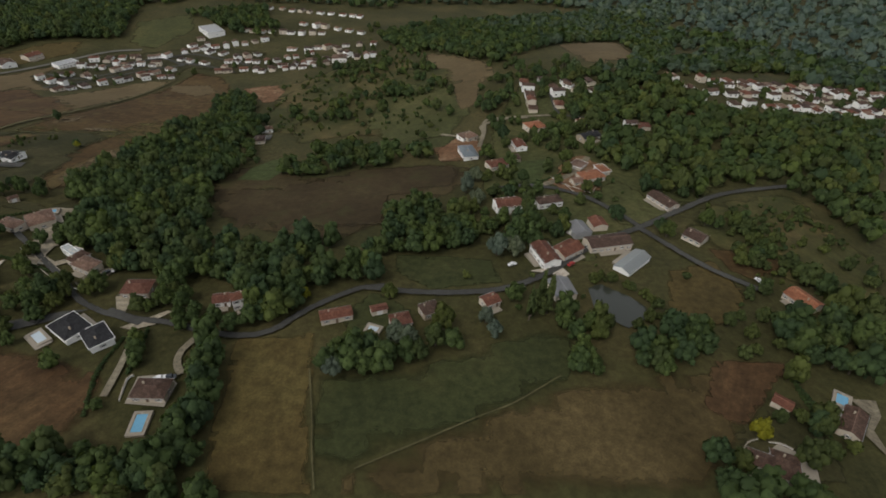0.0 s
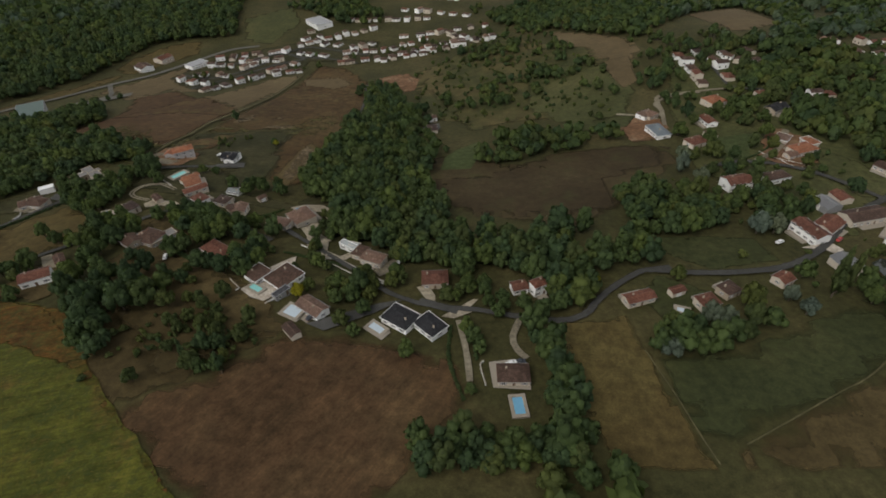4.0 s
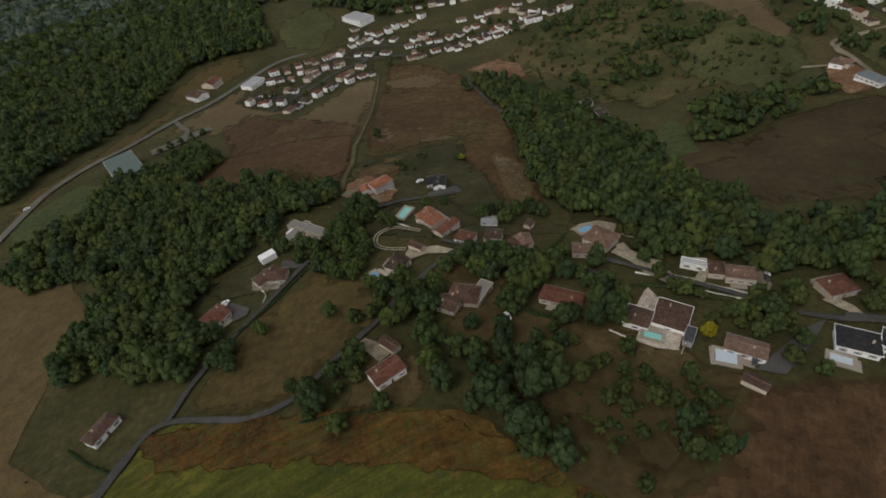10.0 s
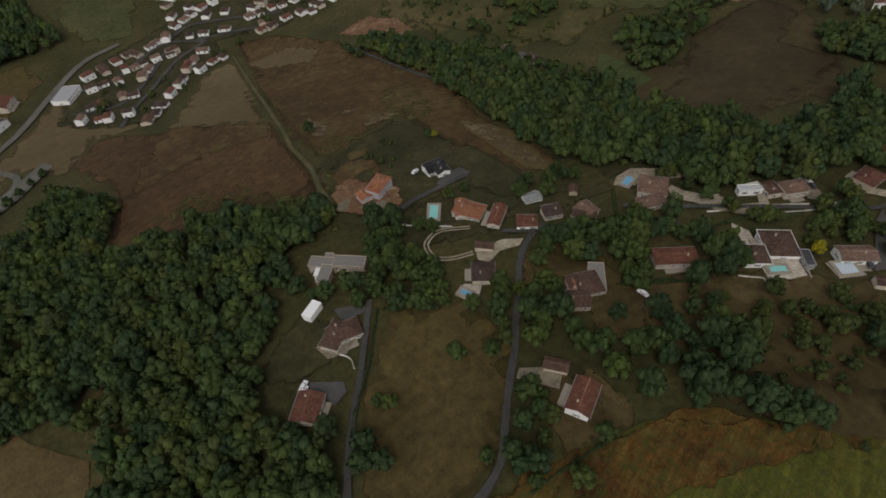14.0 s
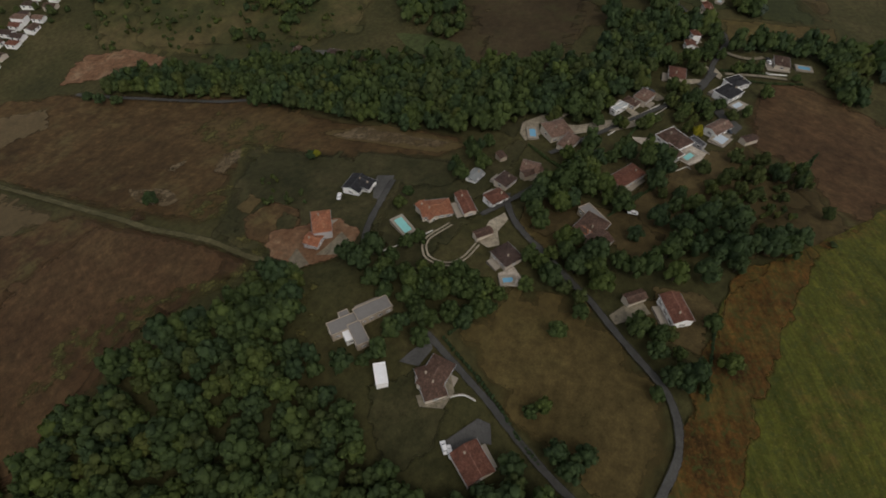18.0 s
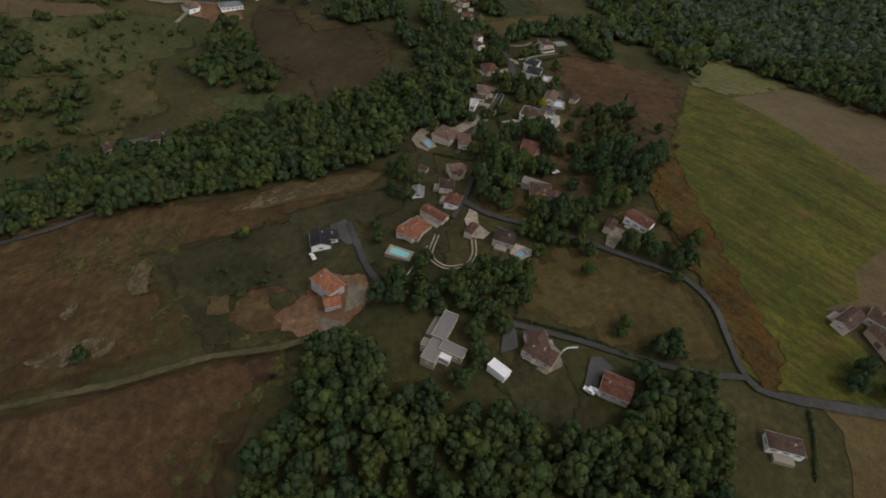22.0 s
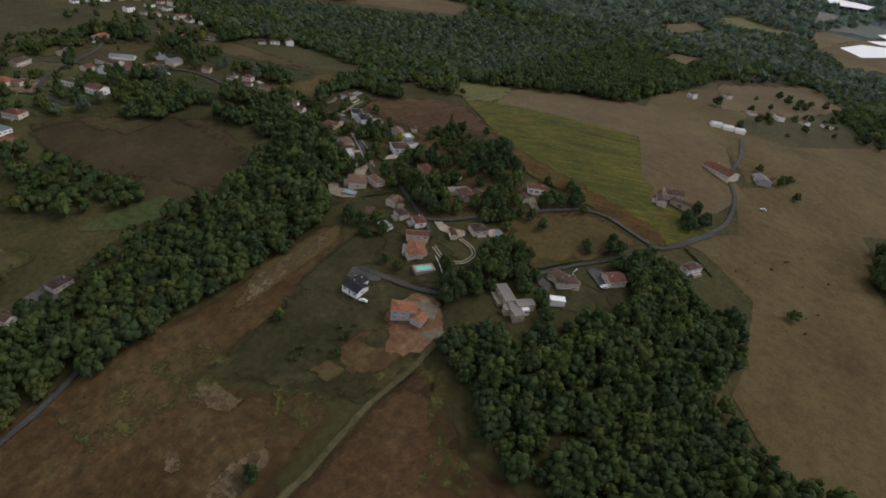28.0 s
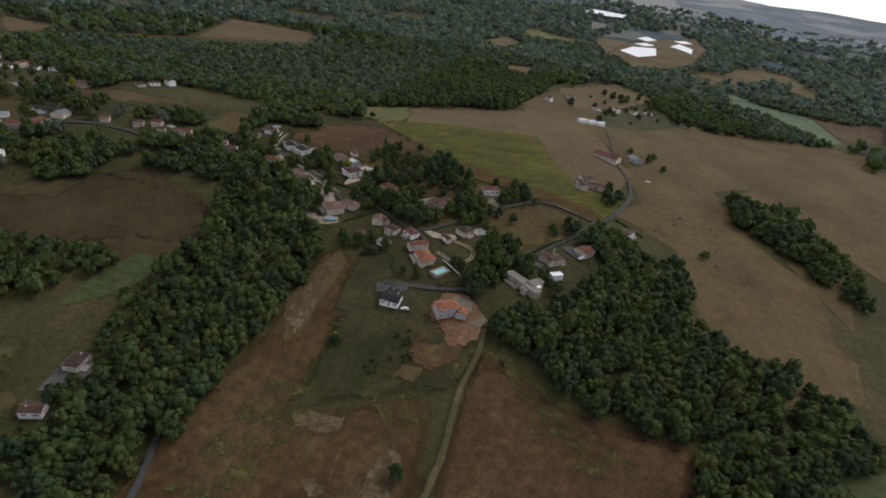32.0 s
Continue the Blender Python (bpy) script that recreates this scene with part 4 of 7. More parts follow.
field("meadow", "meadow", 0, [(-299.5, 206.8), (-297.5, 180.1), (-310.7, 166.2), (-322.2, 151.8), (-334.3, 145.9), (-343.4, 145.2), (-362.8, 150.2), (-366.0, 158.3), (-357.7, 172.8), (-356.2, 182.9), (-349.4, 193.8), (-337.9, 206.0), (-327.6, 218.8), (-316.8, 214.9)])
field("brown_field", "tawny", 0, [(-294.6, 607.2), (-258.3, 593.0), (-220.5, 532.7), (-200.1, 428.1), (-200.0, 371.8), (-213.5, 325.9), (-209.3, 280.1), (-212.9, 251.5), (-232.1, 258.3), (-250.4, 304.1), (-245.5, 368.8), (-308.8, 337.3), (-311.4, 402.0)])
field("house_plot", "darkgrass", 1, [(-244.2, 365.5), (-243.3, 326.4), (-234.9, 294.7), (-230.1, 250.6), (-249.9, 244.2), (-262.8, 266.2), (-293.2, 264.0), (-309.5, 265.2), (-319.5, 310.2), (-313.1, 336.4)])
field("dark_field", "soil", 0, [(-416.9, 507.0), (-314.0, 420.5), (-319.1, 304.2), (-355.0, 327.0), (-372.3, 340.5), (-400.2, 347.6), (-408.7, 319.5), (-425.0, 330.4), (-407.4, 376.8), (-415.9, 410.3), (-439.4, 472.0)])
field("pale_field", "straw", 0, [(-376.5, 475.8), (-335.0, 558.9), (-303.3, 577.8), (-315.0, 424.3)])
field("brown_field_south", "soil2", 0, [(-320.0, 305.2), (-352.4, 323.5), (-377.3, 344.5), (-410.9, 348.2), (-421.1, 351.2), (-303.3, 388.7), (-315.1, 366.3)])
field("brown_field_west", "soil2", 0, [(-375.3, 484.0), (-313.6, 421.6), (-318.7, 368.4), (-319.5, 306.4), (-336.7, 312.4), (-360.3, 328.5), (-385.6, 326.3), (-413.1, 324.2), (-429.1, 337.4)])
field("far_tan_field", "straw", 0, [(231.5, -233.1), (297.5, -439.3), (130.9, -446.8), (97.7, -346.1)])
field("far_tan_field", "straw", 0, [(467.0, -135.4), (371.4, -133.4), (350.7, -70.3), (390.4, -67.2)])
field("far_orange_field", "tawny", 0, [(-220.5, -497.4), (-269.8, -524.8), (-271.1, -405.3), (-236.7, -414.1)])
field("valley_meadow", "dark_meadow", 0, [(5.8, 322.5), (17.3, 292.0), (-29.5, 235.7), (-61.4, 210.2), (-100.0, 228.0), (-131.2, 265.9), (-163.9, 292.5), (-118.0, 330.0), (-90.3, 301.4), (-43.7, 294.5)])
field("garden_lawn", "darkgrass", 0, [(-296.6, 250.0), (-276.0, 242.0), (-240.3, 227.4), (-211.2, 224.7), (-195.9, 257.1), (-178.5, 231.1), (-209.8, 233.4), (-254.6, 244.8)])
field("hill_scrub", "scrub", 0, [(-175.6, 549.8), (-86.9, 639.7), (-23.2, 548.8), (-9.2, 405.9), (-49.4, 378.8), (-109.6, 377.5), (-159.8, 410.8)])
field("hill_field", "straw", 0, [(-41.3, 631.7), (36.2, 535.2), (38.8, 497.6), (24.7, 464.4), (-11.0, 499.9)])
field("hill_field", "straw", 0, [(108.2, 608.7), (199.9, 697.1), (185.5, 551.8), (126.0, 514.0)])
field("red_meadow", "heath", 0, [(-142.0, 275.8), (-100.8, 285.8), (-89.4, 295.8), (-56.5, 314.6), (-12.2, 320.5), (17.4, 309.1), (3.3, 284.2), (-32.6, 269.2), (-31.5, 233.3), (-65.7, 226.1), (-106.9, 226.4), (-127.7, 244.9)])
field("lawn", "turf", 1, [(-123.1, 328.4), (-107.5, 344.2), (-104.9, 326.6), (-112.0, 294.5), (-131.5, 292.5), (-130.3, 313.6)])
field("lawn", "green", 1, [(-30.0, 383.0), (7.0, 370.0), (-2.0, 342.0), (-38.0, 348.0), (-44.0, 365.0)])
field("green_meadow", "green", 0, [(-42.0, 124.1), (-10.5, 128.5), (22.7, 144.6), (50.6, 157.5), (52.5, 139.6), (45.6, 125.0), (15.4, 108.9), (-11.3, 97.0), (-27.3, 88.5), (-33.3, 86.4), (-39.8, 106.2)])
field("brown_meadow", "dry", 0, [(-27.0, 86.7), (-1.0, 101.6), (45.6, 124.5), (88.6, 133.9), (134.9, 141.9), (106.4, 112.0), (85.1, 90.5), (80.2, 86.3), (-25.7, 79.9)])
field("olive_meadow", "meadow", 0, [(-77.6, 140.6), (-47.0, 145.7), (-40.2, 106.2), (-33.4, 79.8), (-65.4, 78.0)])
field("small_meadow", "green", 0, [(-22.5, 204.4), (23.1, 201.2), (27.2, 182.3), (-4.9, 176.4), (-20.9, 188.8)])
field("red_ploughed_field", "soil", 1, [(104.6, 141.7), (137.2, 145.6), (104.8, 111.8), (91.7, 119.2)])
field("roadside_grass", "meadow", 0, [(105.0, 199.3), (131.6, 212.5), (137.2, 186.0), (121.2, 161.7), (94.2, 165.2)])
field("grass_hill", "scrub", 0, [(150.0, 272.0), (214.0, 300.0), (219.0, 280.0), (215.8, 249.1), (228.1, 225.0), (198.5, 181.0), (171.4, 192.2), (157.3, 207.3), (135.8, 223.2), (128.0, 242.0)])
field("brown_slope", "tawny", 1, [(132.7, 222.7), (161.7, 222.5), (172.3, 214.6), (146.8, 196.6), (136.4, 203.8)])
field("big_lawn", "garden_grass", 1, [(92.4, 286.2), (104.3, 296.4), (114.6, 282.8), (119.2, 264.1), (129.2, 255.3), (103.8, 237.7), (92.5, 240.5), (84.9, 269.5)])
field("sports_field", "turf", 0, [(-542.4, 339.6), (-519.6, 391.9), (-484.2, 373.8), (-480.6, 321.2), (-512.0, 304.2), (-516.1, 299.1)])
field("roadside_field", "straw", 0, [(-495.0, 470.0), (-488.0, 512.0), (-466.0, 556.0), (-441.0, 608.0), (-426.0, 550.0), (-380.0, 500.0), (-403.5, 498.8), (-422.7, 504.3), (-441.6, 452.0), (-452.0, 470.0), (-470.0, 492.0)])
field("clearing", "meadow", 0, [(-519.0, 569.8), (-521.0, 613.9), (-500.0, 662.0), (-463.9, 685.0), (-449.5, 638.6), (-477.5, 591.8), (-496.0, 555.0)])
field("verge", "meadow", 0, [(-552.0, 345.0), (-556.0, 392.0), (-543.0, 440.0), (-530.0, 495.0), (-512.0, 552.0), (-496.0, 555.0), (-505.0, 505.0), (-520.0, 450.0), (-535.0, 392.0), (-536.0, 345.0)])
field("town_lawn", "garden_grass", 0, [(-437.9, 766.0), (-379.8, 821.4), (-351.3, 750.7), (-373.0, 671.4), (-412.3, 689.0)])
field("drive_court", "asphalt", 4, [(-255.0, 284.7), (-252.9, 276.9), (-271.8, 272.8), (-270.8, 279.0), (-262.3, 283.3)])
field("car_court", "asphalt", 4, [(-362.2, 208.7), (-352.5, 201.9), (-352.9, 197.8), (-358.7, 195.4), (-360.1, 202.1), (-365.9, 205.5)])
field("gravel_court", "gravel", 4, [(-290.5, 163.9), (-296.9, 158.6), (-305.4, 169.2), (-302.4, 171.8)])
field("bare_plot", "earth2", 3, [(-11.4, 345.0), (2.2, 353.3), (20.1, 346.2), (17.7, 322.6), (-4.7, 319.8)])
field("bare_plot", "earth2", 3, [(63.7, 292.0), (79.8, 317.1), (100.3, 310.2), (91.7, 286.1), (79.3, 274.0)])
field("field_margin", "green", 1, [(-369.7, 148.6), (-378.7, 143.7), (-396.8, 100.3), (-393.3, 97.6), (-377.4, 125.5), (-367.7, 137.8), (-352.5, 139.3)])
field("pale_margin", "straw2", 1, [(-230.2, 308.8), (-224.6, 282.6), (-222.4, 252.5), (-219.0, 249.9), (-216.1, 280.7), (-220.4, 312.8)])
field("sandy_site", "earth", 2, [(-183.8, 554.8), (-168.8, 527.4), (-168.8, 493.3), (-180.1, 489.8), (-198.0, 518.5), (-206.3, 536.9)])
field("garden", "darkgrass", 0, [(-239.9, 274.3), (-232.8, 251.1), (-268.2, 231.6), (-289.6, 237.0), (-308.6, 243.9), (-304.7, 256.0), (-281.4, 275.0)])
field("lane_garden", "meadow", 0, [(-254.4, 215.4), (-243.5, 196.7), (-252.8, 180.9), (-265.6, 171.8), (-274.2, 182.8), (-280.4, 200.1), (-269.3, 214.8)])
field("orchard", "dry", 0, [(-244.7, 178.6), (-229.4, 161.4), (-221.3, 140.1), (-241.6, 138.8), (-269.9, 158.8), (-265.6, 171.8)])
field("house_garden", "darkgrass", 0, [(-354.5, 240.1), (-344.0, 227.6), (-352.8, 211.1), (-366.9, 210.5), (-378.8, 221.6), (-367.5, 231.2)])
field("house_yard", "dry", 1, [(-295.2, 167.9), (-284.0, 152.3), (-284.3, 139.2), (-310.1, 140.9), (-306.9, 149.0), (-304.6, 162.2)])
field("pond", "pond_water", 4, [(64.3, 181.0), (70.5, 184.5), (80.8, 177.4), (86.7, 170.5), (86.8, 164.4), (75.8, 156.1), (70.6, 160.0), (64.2, 168.2)])
field("courtyard", "limestone", 4, [(-282.6, 228.1), (-275.9, 225.7), (-270.5, 225.5), (-263.6, 220.9), (-267.3, 218.4), (-275.6, 220.3), (-282.7, 217.4), (-285.5, 221.2)])
field("manor_terrace", "limestone", 4, [(-208.4, 227.3), (-202.4, 231.6), (-192.2, 233.0), (-177.5, 221.2), (-178.2, 212.6), (-185.0, 216.2), (-191.5, 225.0), (-200.6, 221.3)])
field("manor_court", "limestone", 4, [(-190.9, 211.0), (-184.0, 200.2), (-178.2, 195.8), (-183.2, 191.8), (-190.8, 197.5), (-196.5, 206.0)])
field("house_court", "paving", 4, [(-101.0, 107.4), (-102.5, 119.0), (-93.0, 121.0), (-88.0, 117.0), (-88.0, 107.0)])
field("house_court", "limestone", 4, [(-133.1, 161.3), (-128.2, 163.2), (-124.7, 156.0), (-124.3, 151.5), (-128.5, 153.5)])
field("house_court", "gravel", 4, [(-153.6, 172.5), (-144.1, 185.8), (-141.8, 182.3), (-145.1, 172.8), (-150.2, 167.7)])
field("pool_terrace", "terrace_stone", 4, [(-186.8, 139.1), (-183.8, 146.4), (-175.2, 142.9), (-177.9, 134.9)])
field("deck_terrace", "paving", 4, [(-151.5, 133.6), (-148.7, 137.6), (-140.2, 132.2), (-143.1, 127.6)])
field("gravel_junction", "limestone", 4, [(-121.4, 142.7), (-115.0, 148.2), (-108.7, 154.3), (-106.5, 154.3), (-110.8, 147.6), (-109.0, 146.0), (-116.3, 141.8)])
field("forecourt", "terrace_stone", 4, [(-199.9, 169.9), (-193.4, 178.0), (-191.0, 179.9), (-189.7, 172.7), (-195.0, 169.4)])
field("dry_slope", "straw2", 0, [(-381.5, 131.0), (-412.1, 85.3), (-406.0, 60.7), (-394.2, 29.0), (-423.6, -13.4), (-463.8, -40.0), (-488.9, 15.8), (-489.7, 58.6), (-513.7, 110.5), (-537.5, 138.5), (-508.5, 274.9), (-475.5, 294.3), (-466.6, 257.4), (-436.8, 197.2), (-432.6, 149.5), (-397.0, 127.5)])
field("tan_field", "straw", 0, [(-189.5, 23.2), (-174.3, -36.5), (-211.9, -89.9), (-255.5, -108.1), (-324.4, -1.6), (-315.5, 7.4), (-274.5, 14.0)])
field("tan_field", "straw", 0, [(-315.5, 7.4), (-324.4, -1.6), (-384.7, 77.4), (-361.7, 81.6), (-353.1, 100.4), (-351.7, 81.2), (-339.5, 73.3)])
field("green_strip", "pale_green", 1, [(-89.2, -6.6), (-83.1, -50.0), (-177.6, -45.0), (-189.5, 23.2), (-167.0, 39.4)])
field("crop_field", "crop", 2, [(-168.7, 41.9), (-241.0, 103.2), (-266.1, 128.6), (-284.1, 136.7), (-306.4, 137.8), (-326.8, 141.1), (-350.7, 144.6), (-369.7, 148.6), (-378.7, 143.7), (-396.8, 100.3), (-375.4, 97.1), (-353.1, 100.4), (-351.7, 81.2), (-339.5, 73.3), (-315.5, 7.4), (-274.5, 14.0), (-189.5, 23.2)])
field("crop_margin", "rust", 3, [(-168.7, 41.9), (-238.5, 100.5), (-266.3, 128.0), (-284.3, 136.2), (-305.7, 137.3), (-325.9, 140.4), (-350.6, 143.2), (-367.6, 146.7), (-368.8, 143.0), (-355.7, 139.0), (-333.9, 135.8), (-314.2, 127.3), (-288.7, 123.8), (-265.5, 114.5), (-239.4, 97.9)])
field("crop_margin", "rust", 3, [(-265.1, 133.3), (-256.9, 116.8), (-267.5, 113.6), (-291.1, 118.8), (-311.7, 126.0), (-333.4, 132.0), (-351.2, 132.4), (-364.5, 135.6), (-365.0, 138.1), (-334.0, 135.0), (-304.4, 136.0)])
field("tan_field_north", "straw", 0, [(-213.9, -64.3), (-241.4, -87.9), (-289.7, -87.5), (-331.6, -74.4), (-374.7, -46.7), (-393.7, 13.5), (-406.5, 29.9), (-389.6, 87.5), (-365.5, 84.5), (-346.2, 84.5), (-323.8, 52.6), (-300.8, 11.9), (-260.2, -14.6)])
field("far_plain", "straw2", 0, [(-274.8, -199.0), (-329.5, -344.8), (-371.2, -233.2), (-375.5, -105.9), (-422.2, -127.5), (-511.7, -273.4), (-527.5, -202.0), (-428.8, -54.7), (-402.1, 5.4), (-374.7, -46.7), (-331.6, -74.4), (-293.2, -83.7)])
field("far_olive_field", "pale_green", 0, [(-413.3, -499.7), (-494.6, -530.5), (-466.7, -353.2), (-417.5, -385.0)])
field("far_brown_field", "soil2", 0, [(-121.9, -818.9), (-182.9, -873.0), (-195.8, -722.7), (-158.0, -684.1)])
field("far_green_field", "green", 0, [(-9.3, 160.3), (-31.9, 138.5), (-41.2, 158.4), (-28.0, 174.2)])
field("far_green_field", "green_hazed", 0, [(-627.0, -639.9), (-668.1, -608.1), (-727.4, -573.3), (-741.6, -501.8), (-729.2, -350.7), (-659.6, -277.9), (-622.2, -260.2), (-633.1, -337.8), (-622.3, -438.4)])
field("far_brown_field", "soil2", 0, [(-734.0, -579.4), (-833.2, -603.0), (-863.1, -524.1), (-810.4, -403.3), (-729.2, -350.7), (-741.6, -501.8)])
field("far_pale_field", "straw2", 0, [(-678.5, -909.4), (-734.9, -1049.9), (-811.4, -1134.3), (-890.9, -1113.8), (-856.8, -811.8), (-810.5, -707.8), (-807.1, -919.1), (-721.3, -825.2), (-659.1, -757.2)])
field("far_tan_field", "straw2", 0, [(-347.1, -889.9), (-473.9, -1586.1), (-719.8, -1984.4), (-722.1, -1371.8), (-570.8, -979.2), (-472.5, -961.2)])
field("far_olive_field", "pale_green", 0, [(-168.8, -1180.4), (-203.9, -1255.0), (-343.2, -1125.0), (-338.0, -1000.3), (-205.2, -1067.7)])
field("far_tan_field", "straw", 0, [(255.3, -71.5), (252.5, -100.8), (235.9, -113.2), (209.1, -84.5), (225.9, -52.9)])
field("far_tan_field", "tawny", 0, [(-363.9, -443.7), (-387.8, -459.5), (-381.5, -353.5), (-355.9, -210.0), (-347.3, -321.5)])
field("weed_strip", "weeds", 1, [(-321.3, 302.7), (-327.7, 299.3), (-340.2, 314.2), (-356.4, 329.3), (-381.4, 347.3), (-357.2, 359.6), (-344.8, 335.3), (-332.4, 318.3)])
field("weed_strip", "weeds", 1, [(-281.2, 317.0), (-293.4, 291.9), (-336.1, 259.3), (-362.2, 250.7), (-357.1, 280.3), (-338.3, 309.5), (-311.7, 332.0)])
field("manor_drive", "limestone", 4, [(-176.5, 178.8), (-179.4, 177.3), (-188.1, 188.0), (-192.4, 201.8), (-192.7, 211.6), (-188.5, 212.1), (-187.0, 197.6)])
field("manor_path", "limestone", 4, [(-189.6, 230.2), (-181.9, 224.9), (-178.8, 213.7), (-181.6, 213.9), (-184.0, 222.3), (-190.6, 226.7)])
field("worn_strip", "straw2", 1, [(-210.5, 302.8), (-215.8, 267.3), (-220.2, 251.5), (-230.2, 264.2), (-230.7, 289.8), (-230.0, 315.5), (-226.2, 336.1)])
field("bare_plot", "earth", 3, [(-217.0, 544.9), (-192.6, 555.0), (-172.9, 523.6), (-183.0, 504.7), (-204.9, 523.5)])
field("worn_patch", "straw", 1, [(-299.2, 553.8), (-259.3, 561.5), (-238.3, 532.1), (-254.5, 512.2), (-289.7, 531.2)])
field("villa_court", "earth", 3, [(61.6, 292.2), (78.7, 323.3), (89.7, 330.4), (102.1, 309.8), (91.0, 280.2), (75.6, 272.0), (67.3, 279.1)])
field("site_yard", "earth", 3, [(-8.7, 340.0), (4.0, 361.3), (21.8, 355.3), (22.4, 338.5), (11.9, 327.3), (-5.3, 322.8)])
field("forecourt", "terrace_stone", 4, [(40.1, 192.0), (54.4, 197.5), (58.0, 190.8), (53.0, 186.0), (50.1, 190.3)])
field("pool_terrace", "terrace_stone", 4, [(-296.8, 213.4), (-291.9, 208.8), (-297.3, 203.6), (-300.8, 204.9), (-301.8, 211.4)])
field("south_drive", "asphalt", 4, [(-343.2, 232.9), (-338.4, 230.8), (-333.5, 228.1), (-332.1, 225.8), (-335.0, 224.2), (-342.6, 226.1)])
field("villa_yard", "terrace_stone", 4, [(-194.3, 174.5), (-190.0, 172.7), (-192.6, 169.0), (-198.8, 167.4), (-199.4, 169.4)])
field("bare_garden", "dry", 1, [(-247.3, 210.0), (-247.6, 194.8), (-247.7, 169.6), (-263.4, 155.4), (-274.3, 167.0), (-269.2, 175.5), (-259.8, 188.6), (-272.9, 201.8), (-269.2, 209.9)])
field("bare_garden", "dry", 1, [(-284.2, 159.8), (-282.2, 143.6), (-286.7, 137.0), (-295.8, 140.5), (-290.1, 147.8), (-290.4, 158.8)])
field("hill_scrub", "scrub", 0, [(-168.7, 518.7), (-95.8, 586.3), (0.0, 527.1), (1.6, 411.5), (-29.0, 362.4), (-73.3, 383.4), (-113.9, 363.8)])
field("lawn_strip", "green", 2, [(-178.7, 181.1), (-159.7, 168.2), (-165.6, 166.7), (-182.3, 175.8)])
field("weed_strip", "weeds", 1, [(-212.3, 413.4), (-213.5, 385.2), (-226.9, 353.1), (-241.5, 339.5), (-262.8, 350.7), (-258.8, 381.7), (-240.5, 412.1)])
field("weed_strip", "weeds", 1, [(-275.3, 351.6), (-300.3, 337.1), (-314.0, 351.5), (-306.6, 365.5), (-289.7, 368.0)])
field("crop_margin", "rust", 3, [(-383.5, 147.5), (-349.4, 145.5), (-312.0, 141.3), (-278.7, 134.8), (-253.0, 115.7), (-243.8, 108.2), (-254.2, 105.4), (-275.2, 112.6), (-309.0, 121.7), (-370.1, 130.0)])
field("parking", "worn_asphalt", 4, [(-489.0, 444.6), (-473.4, 467.6), (-454.9, 493.1), (-449.0, 481.9), (-465.2, 449.8), (-481.6, 430.7)])
field("bare_garden", "dry", 0, [(-247.8, 182.8), (-218.0, 167.5), (-196.9, 150.7), (-177.1, 132.3), (-218.6, 101.3), (-235.1, 116.2), (-250.7, 131.5), (-261.5, 143.3), (-264.2, 156.5)])
field("town_gardens", "darkgrass", 0, [(-446.1, 550.0), (-442.0, 602.2), (-399.1, 650.6), (-355.2, 675.4), (-308.4, 698.4), (-228.4, 678.3), (-236.8, 599.9), (-306.5, 618.5), (-312.6, 572.6), (-344.4, 569.5), (-379.7, 494.6), (-427.7, 527.7)])
field("field_tongue", "soil", 0, [(-410.5, 388.0), (-424.0, 338.0), (-411.0, 326.0), (-400.0, 330.0), (-379.0, 335.0), (-354.0, 331.0), (-326.0, 308.0), (-316.0, 330.0), (-318.0, 400.0), (-360.0, 410.0)])
field("villa_terrace", "paving", 4, [(109.0, 104.2), (112.6, 106.6), (116.7, 104.5), (122.8, 102.7), (119.5, 92.2), (113.6, 91.7), (107.8, 92.6)])
field("house_terrace", "gravel", 4, [(149.3, 128.7), (159.6, 128.9), (157.2, 121.8), (150.4, 115.3), (150.2, 107.8), (148.8, 105.6), (146.2, 113.3), (153.5, 121.9)])
field("garden_bed", "darkgrass", 1, [(99.5, 109.2), (128.0, 128.2), (133.4, 108.2), (129.1, 94.1), (96.5, 88.7)])
field("villa_terrace", "terrace_stone", 4, [(-201.3, 161.0), (-189.8, 153.0), (-194.6, 146.0), (-201.1, 148.1), (-206.9, 152.7)])
field("asphalt_drive", "asphalt", 4, [(-146.7, 149.4), (-138.1, 151.9), (-148.6, 142.8), (-166.1, 130.9), (-173.8, 134.3), (-167.8, 138.0)])
field("tan_slope", "straw2", 0, [(-446.0, 152.7), (-467.7, 85.5), (-494.7, 12.5), (-545.1, -51.9), (-647.7, -150.3), (-542.5, 188.6), (-532.8, 148.0), (-518.2, 83.2), (-494.9, 44.5), (-479.4, 94.2), (-510.0, 185.9), (-531.6, 223.0), (-520.5, 258.4), (-476.6, 286.2), (-452.9, 246.5), (-436.2, 228.2)])
field("site_flat", "soil2", 2, [(-284.8, 323.4), (-286.9, 306.6), (-295.7, 300.7), (-312.5, 307.3), (-308.1, 322.0), (-299.3, 329.8)])
field("site_hollow", "darkgrass", 3, [(-290.1, 313.3), (-292.2, 304.1), (-302.8, 301.4), (-307.4, 307.0), (-298.4, 312.4)])
field("site_hollow", "darkgrass", 3, [(-298.2, 338.1), (-302.0, 328.6), (-311.4, 327.1), (-309.2, 336.4)])
field("spoil_mound", "straw2", 3, [(-281.9, 337.9), (-285.1, 328.4), (-295.8, 327.8), (-294.1, 336.9)])
field("building_plot", "earth", 3, [(-299.9, 306.0), (-295.3, 298.8), (-287.6, 293.0), (-287.5, 285.1), (-292.9, 273.9), (-304.0, 272.4), (-313.0, 281.2), (-317.0, 286.0), (-317.0, 299.7), (-311.6, 309.3), (-302.0, 314.2)])
